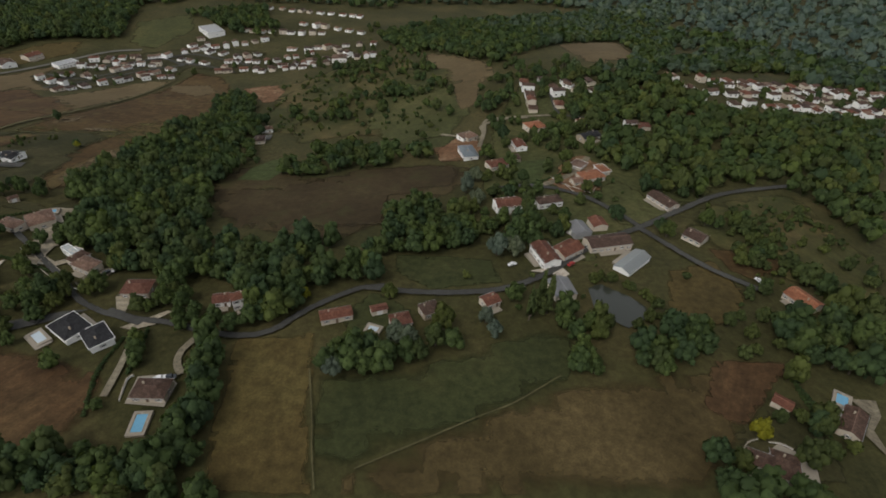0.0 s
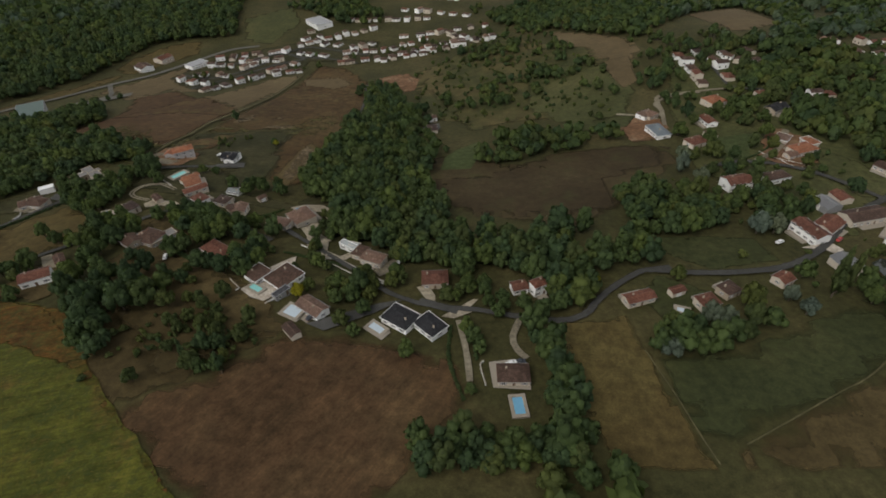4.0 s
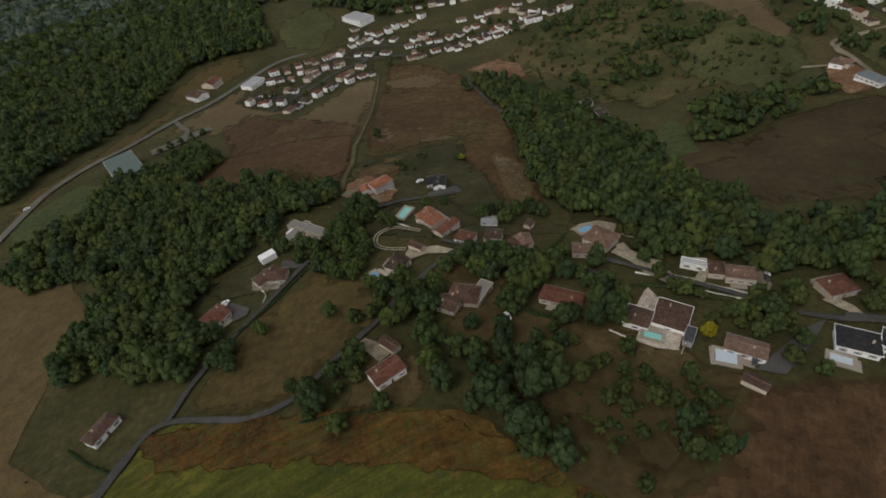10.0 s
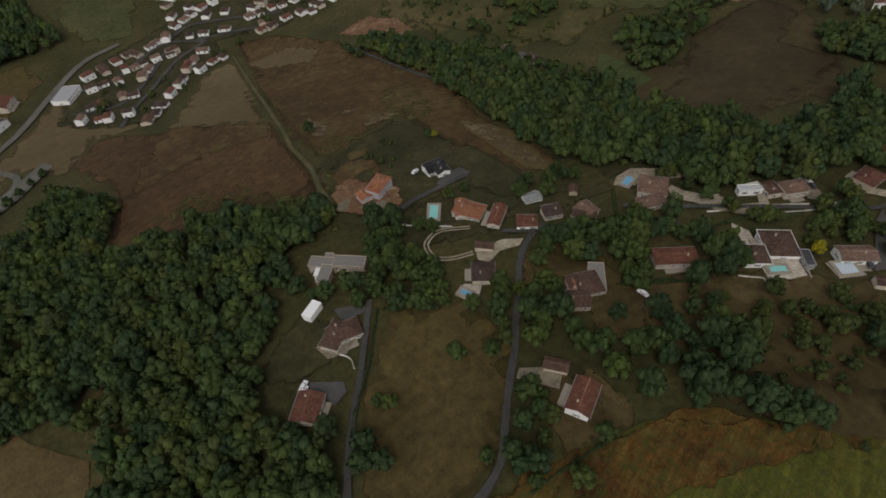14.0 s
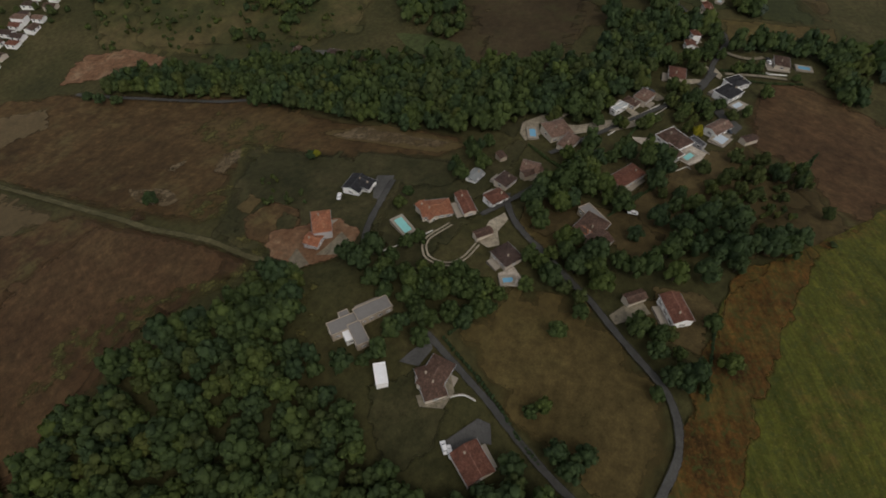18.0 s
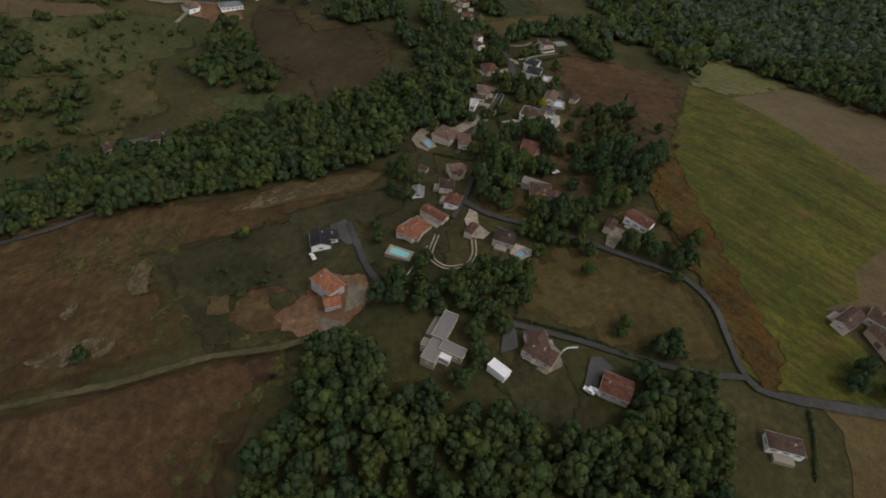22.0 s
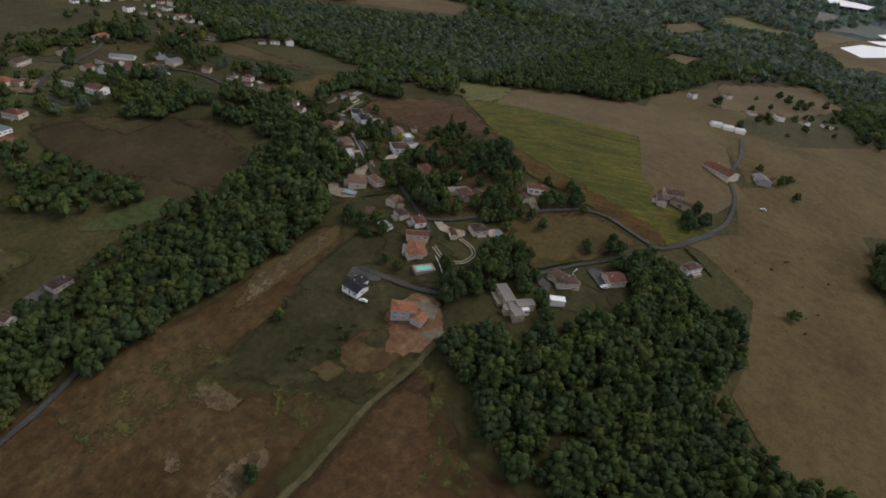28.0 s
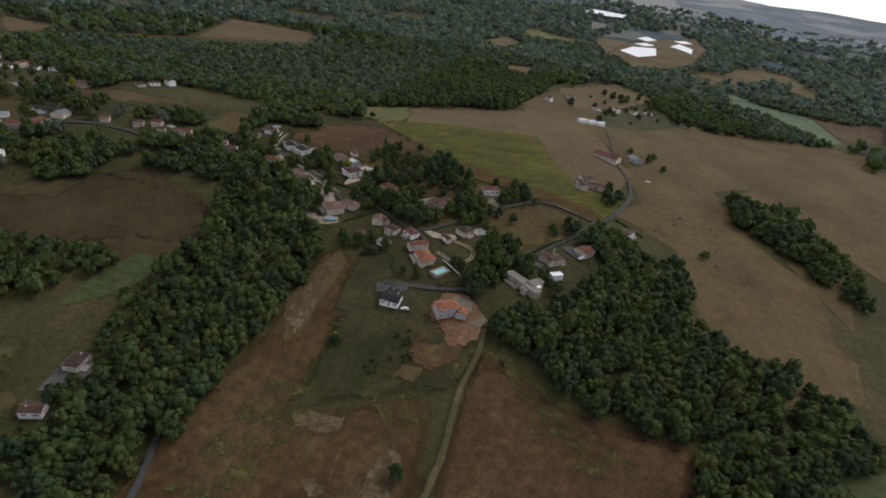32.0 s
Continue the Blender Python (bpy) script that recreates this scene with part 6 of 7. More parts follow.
# T
house_row((-387.9, 501.1), (-325.1, 605.1), 9)
house_row((-331.4, 571.9), (-312.9, 582.2), 3)
house_row((-425.6, 539.1), (-398.2, 528.4), 4)
house_row((-421.8, 563.4), (-388.1, 564.4), 4)
house_row((-417.9, 596.5), (-395.7, 598.8), 3)
house_row((-390.2, 615.7), (-351.4, 621.3), 5)
house_row((-415.1, 620.2), (-401.0, 625.1), 2)
house_row((-372.2, 637.6), (-353.7, 646.8), 3)
house_row((-344.0, 621.7), (-336.9, 593.8), 2)
house_row((-377.8, 592.9), (-372.2, 603.5), 2)
house_row((-406.2, 632.7), (-379.9, 640.0), 3)
house_row((-344.3, 651.3), (-296.5, 632.9), 4)
house_row((-333.7, 690.1), (-282.3, 666.5), 4)
house_row((-329.8, 718.3), (-314.8, 696.0), 2)
house_row((-267.5, 640.5), (-235.3, 643.1), 4)
house_row((-266.1, 614.0), (-256.9, 612.4), 2)
house_row((-280.7, 866.6), (-138.8, 837.2), 10)
house_row((-211.7, 792.9), (-125.7, 752.9), 6)
house_row((-200.5, 685.0), (-101.8, 690.8), 7)
house_row((193.5, 492.8), (207.8, 444.2), 6)
house_row((225.2, 493.2), (457.1, 575.4), 16)
house_row((225.2, 465.1), (415.3, 514.4), 13)
house_row((237.3, 444.8), (386.2, 471.6), 10)
house_row((60.6, 461.8), (64.9, 407.0), 5)
house_row((97.6, 452.1), (114.4, 440.1), 3)
house_row((-310.9, -204.3), (-339.4, -265.5), 2)
house_row((-332.1, 672.2), (-246.0, 720.2), 9)
house_row((-284.8, 754.6), (-179.3, 747.8), 9)
house_row((-269.2, 605.7), (-170.3, 629.5), 8)
house_row((-216.5, 607.5), (-91.7, 633.2), 12)
house_row((-156.1, 683.4), (-113.1, 634.3), 5)
house_row((-270.7, 641.6), (-241.7, 668.5), 4)
house_row((-223.6, 640.5), (-179.3, 664.6), 5)
house_row((-175.4, 630.4), (-128.2, 644.4), 5)
house_row((81.1, 467.2), (86.5, 417.4), 4)
house_row((98.8, 458.8), (119.3, 465.2), 2)
house_row((132.7, 376.9), (143.5, 378.0), 2)
house_row((-377.3, -211.6), (-449.6, -274.7), 4)
house_row((344.2, 115.5), (338.6, 47.0), 5)
house_row((274.8, 87.3), (180.0, 57.6), 7)
house_row((307.4, 31.4), (232.2, 1.9), 5)
house_row((294.6, 50.3), (267.5, 42.7), 3)
house_row((217.2, 70.4), (219.9, 28.3), 3)
house_row((73.3, 65.5), (57.6, 43.0), 3)
# P
pool(-284.4, 258.2, 57, 8.9, 4.1, "pool_teal")
pool(-201.6, 225.5, 20, 6.4, 3.4, "pool_blue")
pool(146.2, 127.6, 55, 5.6, 4.0, "pool_blue")
pool(-25.3, 148.7, 164, 4.2, 2.7, "pool_cover")
pool(-200.4, 153.6, 150, 6.2, 3.0, "pool_teal")
pool(-180.8, 140.6, 154, 6.9, 5.5, "pool_cover")
pool(-145.9, 133.8, 145, 6.7, 3.4, "pool_cover")
pool(-92.6, 100.2, 98, 7.0, 3.8, "pool_blue")
pool(-299.0, 209.1, 118, 4.2, 2.6, "pool_blue")
# C
car(-364.6, 208.2, 40, "car_white")
car(-365.2, 206.2, 42, "car_white")
car(-94.4, 118.3, 20, "car_white")
car(-91.2, 119.1, 15, "car_dark")
car(-171.4, 138.9, 60, "car_dark")
car(146.9, 196.3, 120, "car_white")
car(32.2, 196.0, 30, "car_white")
car(-248.3, 171.9, 100, "car_white")
car(-145.3, 176.2, 70, "car_dark")
car(-143.1, 179.7, 75, "car_white")
car(-172.9, 137.4, 60, "car_dark")
car(59.6, 198.1, 40, "car_red")
car(-419.2, 38.2, 10, "car_white")
car(-274.8, 293.9, 20, "car_white")
car(-542.4, 362.1, 30, "car_white")
# L
hedge([(-329.6, 222.3), (-333.8, 216.1), (-340.3, 205.7), (-347.1, 196.7)])
hedge([(-347.1, 196.7), (-354.6, 188.1), (-359.3, 181.0)])
hedge([(-388.4, 135.3), (-397.6, 140.3), (-408.3, 148.1)])
hedge([(-248.0, 178.7), (-239.3, 174.1), (-233.1, 170.0)])
hedge([(-294.9, 138.0), (-314.2, 138.5), (-322.7, 138.3)])
hedge([(131.9, 136.0), (131.9, 123.7), (133.2, 111.3)])
hedge([(47.4, 283.7), (70.0, 300.2), (78.0, 317.1)])
hedge([(-211.2, 224.7), (-224.2, 207.8), (-216.9, 204.5)])
hedge([(-117.2, 137.3), (-117.0, 120.0), (-111.2, 101.9)])
hedge([(-327.5, 221.1), (-319.5, 216.5), (-310.8, 209.6)])
stone_wall([(-192.0, 190.6), (-178.6, 183.4), (-168.3, 178.2), (-156.1, 170.3)])
stone_wall([(-153.8, 168.4), (-149.2, 165.4), (-144.6, 162.9)])
stone_wall([(-176.7, 178.2), (-162.3, 168.8), (-146.2, 162.7)])
stone_wall([(-299.5, 259.8), (-290.5, 251.6), (-282.7, 245.6)])
hedge([(-110.8, 142.8), (-108.3, 131.0), (-106.9, 120.4)])
hedge([(-197.7, 183.1), (-184.7, 179.5), (-169.5, 175.1)])
hedge([(-252.2, 180.7), (-240.2, 173.3), (-228.1, 166.2)])
stone_wall([(64.1, 296.3), (71.7, 283.8), (76.6, 273.5), (81.9, 277.5)])
stone_wall([(-103.6, 108.9), (-105.6, 117.7), (-104.3, 119.7)])
stone_wall([(-353.7, 217.9), (-350.8, 214.2), (-348.4, 211.9), (-346.7, 208.5), (-347.3, 204.5)])
stone_wall([(-346.4, 225.7), (-352.6, 219.8)])
stone_wall([(-269.4, 186.8), (-261.6, 182.2), (-258.1, 181.4), (-251.3, 192.9)])
stone_wall([(-181.5, 185.5), (-177.4, 185.4), (-177.5, 180.6), (-172.1, 180.4)])
stone_wall([(99.1, 102.5), (102.5, 106.3), (106.6, 107.9)])
stone_wall([(109.9, 107.0), (113.7, 106.9), (117.0, 105.1)])
hedge([(132.4, 136.0), (134.1, 124.0), (137.4, 111.8)])
stone_wall([(-202.0, 162.0), (-195.1, 157.5), (-188.7, 153.0), (-194.0, 144.8)])
stone_wall([(-209.8, 163.7), (-206.6, 161.7), (-204.8, 159.5)])
stone_wall([(-213.9, 159.5), (-210.5, 156.2), (-207.8, 153.7), (-208.9, 152.1)])
# G
tree(-206.5, 118.4, 2.9, "leaf_dark", True)
tree(-196.0, 106.7, 2.9, "leaf_dark", True)
tree(-210.4, 110.5, 2.9, "leaf_dark", True)
trees("leaf", 5.2, [(-232.6, 198.3), (-240.3, 191.8), (-226.3, 186.1), (-248.8, 193.9), (-242.1, 203.9), (-247.3, 184.5), (-250.4, 179.8), (-255.7, 200.6)])
trees("leaf_dark", 4.4, [(-248.4, 210.6), (-256.7, 213.3), (-210.6, 166.8), (-218.1, 163.4), (-203.3, 167.9), (-156.8, 156.3), (-158.9, 150.7), (-242.2, 178.5)])
trees("leaf_dark", 5.2, [(-246.4, 145.6), (-240.3, 139.4), (-247.1, 135.7), (-257.1, 141.3), (-261.2, 136.0), (-256.5, 129.5), (-253.8, 122.7), (-252.4, 115.7)])
trees("leaf", 4.2, [(-262.8, 153.3), (-268.4, 156.8), (-277.4, 162.5), (-279.2, 173.0), (-291.8, 177.1), (-286.6, 180.3), (-272.7, 190.3), (-281.0, 192.1), (-274.0, 194.7), (-278.7, 153.3)])
trees("leaf_olive", 2.6, [(-209.6, 133.6), (-219.4, 132.4), (-205.7, 125.6), (-216.2, 139.3), (-233.4, 162.3), (-227.9, 154.8), (-230.3, 169.5), (-220.8, 144.6), (-219.5, 115.7), (-224.6, 100.4)])
trees("leaf_dark", 3.2, [(-206.1, 117.2), (-198.0, 108.3), (-201.6, 118.2), (-203.9, 107.0)])
trees("leaf", 3.6, [(-308.0, 209.5), (-306.2, 214.8), (-304.6, 221.3), (-308.3, 227.0), (-305.4, 233.9), (-305.0, 240.5), (-308.7, 246.1), (-304.2, 253.9), (-322.8, 222.3), (-321.7, 236.7)])
trees("leaf_dark", 4.6, [(-301.9, 263.1), (-310.2, 265.5), (-307.6, 271.3), (-334.3, 241.7), (-330.5, 238.3), (-350.9, 250.6), (-337.0, 246.9), (-325.1, 295.8), (-313.1, 251.5)])
trees("leaf", 3.0, [(-345.7, 187.7), (-343.2, 184.4), (-306.5, 155.6), (-311.0, 148.5), (-300.0, 151.4), (-295.9, 139.6), (-303.5, 159.3), (-320.4, 140.0), (-327.6, 153.1), (-317.5, 147.1)])
trees("leaf_dark", 4.2, [(-355.8, 177.3), (-359.0, 172.3), (-353.3, 169.1), (-307.9, 155.1), (-312.8, 148.1), (-317.4, 143.1)])
trees("leaf", 3.4, [(-229.4, 246.6), (-222.3, 250.7), (-217.5, 243.3), (-237.2, 253.1), (-246.5, 247.2), (-235.8, 240.1), (-264.5, 264.8), (-272.4, 265.1), (-291.0, 248.3), (-294.7, 251.9)])
trees("leaf_olive", 3.0, [(-169.1, 153.7), (-168.2, 148.1), (-176.2, 144.5), (-174.6, 170.9), (-182.2, 185.0), (-186.1, 193.3), (-192.5, 200.0), (-184.8, 207.6), (-183.1, 219.4)])
trees("leaf_olive", 4.2, [(-21.2, 169.6), (1.8, 150.9), (-26.5, 128.3), (-18.6, 128.7), (-24.3, 133.4), (-32.4, 138.9), (-6.9, 134.4), (-26.3, 139.8), (-1.1, 141.2)])
trees("leaf_blue", 4.0, [(-29.4, 146.1), (-11.2, 140.8), (18.4, 155.4), (-16.1, 143.6), (-36.0, 125.3), (21.4, 147.4)])
trees("leaf", 3.6, [(54.6, 134.0), (57.2, 131.5), (49.6, 154.7), (77.3, 141.6), (80.7, 138.5), (88.3, 142.7), (83.3, 133.3), (98.4, 146.8), (96.0, 152.7), (30.9, 171.1), (27.7, 176.9)])
trees("leaf_olive", 2.6, [(92.8, 163.2), (85.4, 161.7), (80.2, 151.3), (70.7, 187.8), (75.4, 186.2), (81.5, 182.7), (87.5, 177.3), (91.5, 170.2), (79.4, 156.7), (66.7, 155.5), (107.3, 158.2)])
trees("leaf_dark", 4.4, [(88.8, 99.5), (87.4, 101.4), (89.0, 86.5), (96.1, 87.4), (88.8, 90.3), (151.9, 143.9), (157.3, 141.8), (144.0, 145.8), (138.7, 157.3)])
trees("leaf_yellow", 3.6, [(106.8, 109.3)])
trees("leaf_yellow", 2.0, [(-247.7, 322.2)])
trees("leaf_yellow", 2.6, [(-181.6, 151.4)])
trees("leaf_yellow", 2.6, [(-56.5, 167.7)])
trees("leaf", 4.0, [(44.9, 235.2), (24.1, 228.1), (99.8, 243.2), (114.5, 230.6), (140.4, 246.3), (146.5, 244.4), (155.8, 246.1), (34.1, 247.5), (37.4, 217.3), (12.6, 227.7), (4.1, 215.8)])
trees("leaf_blue", 4.6, [(11.5, 275.4), (17.7, 260.1), (16.8, 291.6), (33.6, 205.6), (25.6, 205.1)])
trees("leaf", 4.4, [(65.3, 353.5), (73.8, 344.0), (81.7, 358.2), (73.0, 367.9), (60.3, 344.2), (82.7, 339.6), (109.5, 378.5), (112.8, 355.0), (110.7, 328.2), (114.4, 404.3), (123.2, 394.6), (44.4, 396.0)])
trees("leaf_dark", 4.6, [(36.9, 419.3), (31.1, 386.5), (37.8, 354.7), (27.6, 409.4), (60.7, 495.4), (74.9, 485.1), (86.9, 462.5), (103.2, 507.6), (130.5, 463.6), (140.1, 451.9), (131.3, 492.6), (141.7, 428.4)])
trees("leaf", 4.6, [(39.2, 470.0), (47.2, 441.6), (57.0, 513.6), (87.5, 431.1), (93.3, 408.5), (110.9, 408.9), (129.7, 394.9), (145.7, 407.3), (143.5, 381.8), (156.8, 384.0), (24.9, 326.8), (75.4, 316.8)])
trees("leaf_dark", 4.0, [(35.7, 268.7), (45.6, 288.2), (116.9, 282.1), (123.9, 283.1), (139.2, 278.4), (149.1, 287.2), (63.7, 242.6), (56.4, 224.1), (50.0, 229.4), (91.3, 245.3), (112.7, 236.0)])
trees("leaf_olive", 3.0, [(118.2, 162.5), (125.0, 156.8), (124.8, 166.8), (135.0, 168.3), (134.1, 151.7), (123.0, 147.2), (116.6, 115.5), (124.8, 116.3), (128.6, 112.3), (127.8, 103.8), (117.0, 124.9)])
trees("leaf", 3.4, [(-166.0, 159.1), (-155.6, 156.9), (-175.1, 194.7), (-177.8, 211.6), (-190.7, 214.8), (-183.1, 187.7), (-142.3, 166.9), (-141.6, 180.4), (-151.6, 193.9), (-128.4, 160.6), (-116.1, 154.4), (-114.7, 170.4), (-104.3, 163.2), (-95.9, 149.1)])
trees("leaf_dark", 3.8, [(-217.0, 173.0), (-210.1, 179.5), (-217.5, 164.6), (-224.6, 167.1), (-229.1, 165.9), (-232.7, 155.4), (-242.4, 139.9), (-247.8, 145.8), (-255.8, 141.5), (-263.5, 147.8), (-259.8, 137.0), (-254.5, 129.2), (-267.3, 133.1)])
trees("leaf", 4.2, [(-231.5, 201.9), (-224.5, 198.9), (-237.1, 194.1), (-243.8, 201.3), (-249.2, 191.6), (-238.0, 211.9), (-227.9, 210.7), (-218.6, 204.9), (-245.1, 183.3), (-254.2, 184.5), (-280.7, 167.6), (-287.0, 165.5), (-292.5, 176.2)])
trees("leaf_olive", 3.2, [(-210.3, 136.9), (-210.8, 127.3), (-220.3, 125.9), (-225.2, 128.7), (-195.5, 123.5), (-201.0, 117.5), (-197.3, 113.0), (-207.4, 108.0), (-231.0, 139.1), (-224.4, 143.6), (-211.7, 147.8), (-178.4, 156.0), (-168.4, 154.8)])
trees("leaf_dark", 4.2, [(-320.5, 151.3), (-313.1, 155.4), (-315.0, 145.0), (-309.3, 157.5), (-306.0, 162.7), (-279.9, 155.4), (-275.2, 143.8)])
trees("leaf", 3.6, [(-306.0, 223.8), (-310.8, 220.1), (-314.6, 211.9), (-294.6, 216.8), (-282.8, 197.3), (-298.8, 208.6), (-325.7, 228.3), (-323.0, 243.0), (-314.1, 240.9), (-310.3, 254.2)])
trees("leaf_olive", 3.0, [(-151.6, 159.2), (-152.2, 162.5), (-151.5, 152.8), (-154.9, 166.3), (-157.6, 170.2), (-182.2, 177.0), (-184.3, 185.0), (-140.6, 164.2), (-130.8, 166.2), (-123.0, 168.4), (-120.7, 161.1), (-111.1, 166.3)])
trees("leaf", 3.4, [(-111.4, 159.1), (-103.7, 164.5), (-103.8, 157.8), (-102.1, 151.1), (-96.5, 153.2), (-98.6, 144.5), (-111.5, 173.2), (-111.5, 180.9), (-121.8, 179.0)])
trees("leaf", 3.6, [(-321.1, 141.0), (-313.2, 158.1), (-309.8, 133.9), (-316.3, 187.2), (-305.9, 181.7), (-289.5, 180.4), (-301.9, 214.4), (-316.6, 214.8), (-302.3, 227.0)])
trees("leaf_dark", 4.6, [(-365.6, 103.1), (-383.0, 89.0), (-380.0, 106.5), (-390.4, 102.7), (-397.6, 93.7), (-384.1, 114.6)])
trees("leaf_dark", 3.6, [(-390.8, 93.7), (-381.4, 106.9), (-321.6, 145.4), (-312.3, 155.8), (-297.7, 168.3), (-374.4, 96.2)])
trees("leaf", 3.6, [(-452.9, 147.0), (-311.8, 219.0), (-237.8, -274.1), (-422.6, -13.7), (-427.7, -24.5), (-436.6, -2.8), (-405.9, -23.1)])
trees("leaf_dark", 3.0, [(-300.6, 381.7), (-154.8, 25.7), (-249.5, 324.4)])
trees("leaf_dark", 4.0, [(-294.6, 194.6), (-288.1, 194.2), (-287.0, 187.4), (-280.1, 183.7), (-276.7, 181.9), (-296.7, 181.2), (-251.3, 163.0), (-254.1, 153.8), (-252.3, 148.0), (-256.3, 140.6), (-258.5, 133.1), (-263.2, 139.6), (-261.1, 147.5)])
trees("leaf", 4.0, [(-228.6, 157.2), (-228.2, 162.9), (-233.7, 154.2)])
trees("leaf_dark", 4.4, [(-315.9, 153.4), (-321.0, 150.1), (-317.3, 146.3), (-309.8, 154.4), (-303.6, 155.4), (-250.1, 124.9), (-253.0, 128.2), (-248.6, 120.3), (-243.2, 116.0), (-244.4, 111.2)])
trees("leaf", 3.6, [(-327.6, 238.4), (-328.2, 227.6), (-330.9, 244.3), (-315.2, 230.9), (-310.3, 224.2), (-307.8, 238.4), (-311.5, 214.3), (-321.2, 219.9), (-305.5, 217.8), (-319.4, 249.7), (-312.8, 254.6)])
trees("leaf_olive", 3.4, [(-160.5, 136.9), (-152.6, 146.8), (-206.4, 131.3), (-196.4, 134.9), (-162.3, 156.8), (-169.2, 160.2), (-157.5, 164.6), (-143.7, 161.2), (-119.7, 154.4), (-114.6, 158.0)])
trees("leaf", 3.4, [(-108.1, 129.7), (-111.9, 121.6), (-105.5, 124.3), (-110.8, 135.3), (-110.5, 111.8), (-108.6, 105.1), (-97.4, 147.7), (-93.1, 147.7)])
trees("leaf", 3.8, [(-261.9, 209.3), (-249.3, 204.4), (-241.2, 194.4), (-234.2, 211.0), (-221.1, 201.1), (-214.0, 191.4), (-207.5, 182.4), (-242.5, 210.4), (-251.7, 193.8), (-222.5, 181.3)])
trees("leaf_dark", 4.0, [(-325.4, 244.6), (-329.6, 252.1), (-325.7, 233.3), (-332.8, 239.0), (-314.4, 236.0), (-304.4, 240.5), (-307.0, 226.4), (-309.4, 213.6), (-319.1, 217.6), (-301.8, 222.3)])
trees("leaf", 4.0, [(-239.4, 191.8), (-231.9, 190.5), (-242.8, 182.7), (-236.3, 197.9), (-245.9, 174.3), (-215.5, 191.5), (-213.1, 185.4), (-205.1, 171.3), (-209.7, 163.1), (-226.9, 154.4), (-238.2, 149.9)])
trees("leaf_dark", 5.0, [(-79.5, 123.2), (-78.5, 115.8), (-77.6, 109.0), (-78.4, 100.4), (-76.6, 94.5), (-74.2, 89.0), (-82.2, 88.8), (-89.1, 83.4), (-96.6, 79.8), (-102.9, 79.6), (-109.7, 77.7), (-117.1, 79.1), (-122.3, 77.2), (-74.9, 80.3), (-81.0, 80.2)])
trees("leaf", 3.2, [(-152.9, 142.9), (-165.0, 148.2), (-154.2, 130.0), (-133.7, 135.6), (-120.8, 130.9), (-132.7, 121.1), (-178.8, 174.2), (-196.3, 195.8)])
trees("leaf_dark", 3.4, [(-168.2, 200.1), (-172.9, 215.6), (-185.9, 197.0), (-202.0, 204.0), (-196.8, 224.7), (-182.2, 234.7), (-221.4, 245.9), (-241.4, 239.3), (-240.7, 253.0), (-262.1, 244.7)])
trees("leaf_olive", 2.2, [(-146.1, 183.0), (-159.6, 185.5), (-173.3, 188.8), (-187.8, 220.3), (-192.4, 237.4), (-202.6, 210.0), (-189.3, 171.6), (-203.0, 182.1), (-158.7, 160.8), (-168.4, 146.5)])
trees("leaf_dark", 4.0, [(-209.7, 190.6), (-220.4, 192.2), (-235.0, 199.2), (-250.3, 196.4), (-252.4, 210.8), (-252.0, 186.5), (-264.1, 185.6), (-262.2, 169.4), (-233.6, 173.0), (-241.0, 157.2)])
trees("leaf", 3.6, [(-323.3, 238.9), (-334.0, 240.3), (-342.8, 241.1), (-347.4, 244.2), (-324.8, 223.9), (-320.5, 219.8), (-370.9, 235.6), (-366.2, 241.0)])
trees("leaf_dark", 4.2, [(-352.6, 193.5), (-364.2, 187.8), (-370.8, 184.5), (-376.2, 181.2), (-374.6, 192.4), (-380.1, 199.5), (-363.7, 249.9), (-356.5, 257.9), (-352.1, 262.1)])
trees("leaf", 4.0, [(-306.8, 264.4), (-315.2, 257.0), (-309.8, 249.1), (-319.8, 240.1), (-306.9, 223.8), (-310.4, 217.6), (-291.5, 212.7), (-310.3, 209.3), (-286.7, 204.6), (-289.9, 199.3), (-295.0, 194.4), (-301.0, 202.4)])
trees("leaf_dark", 4.8, [(-232.6, 213.9), (-239.7, 209.1), (-249.5, 204.6), (-206.2, 197.3), (-216.0, 192.1), (-222.3, 185.2), (-253.1, 182.7), (-235.5, 197.1), (-277.1, 162.0), (-278.6, 155.6), (-280.2, 151.4)])
trees("leaf_olive", 3.4, [(-296.8, 189.0), (-299.6, 183.0), (-296.6, 178.3), (-301.9, 160.1), (-304.4, 152.3), (-298.7, 146.8)])
trees("leaf_olive", 4.4, [(44.6, 170.1), (41.9, 163.4), (52.8, 169.5)])
trees("leaf_dark", 3.0, [(-477.6, 436.4), (-471.9, 444.4), (-466.0, 452.8), (-459.9, 461.7), (-453.5, 471.0)])
trees("leaf_dark", 5.0, [(-389.1, -361.6), (-401.2, -339.2), (-412.3, -312.3), (-473.6, -391.8), (-481.0, -345.2), (-340.2, -195.7), (-427.4, -204.4), (-483.7, -248.1), (-496.9, -238.0), (-374.4, -114.4)])
trees("leaf", 4.4, [(-33.9, 125.0), (-26.5, 128.1), (-16.3, 126.0), (-11.1, 134.5), (-28.3, 139.5), (2.9, 149.0), (5.2, 141.3), (-18.8, 169.4), (50.7, 162.5), (30.6, 173.3)])
trees("leaf", 4.0, [(77.4, 141.9), (82.3, 136.7), (89.7, 140.2), (98.5, 147.0), (104.4, 157.1), (56.8, 134.4), (53.6, 139.8), (59.4, 155.1), (53.1, 148.7)])
trees("leaf_olive", 2.4, [(67.3, 186.6), (75.0, 187.4), (83.7, 182.1), (89.4, 172.8), (90.0, 163.9)])
tree(36.0, 158.0, 4.4, "leaf_olive", True)
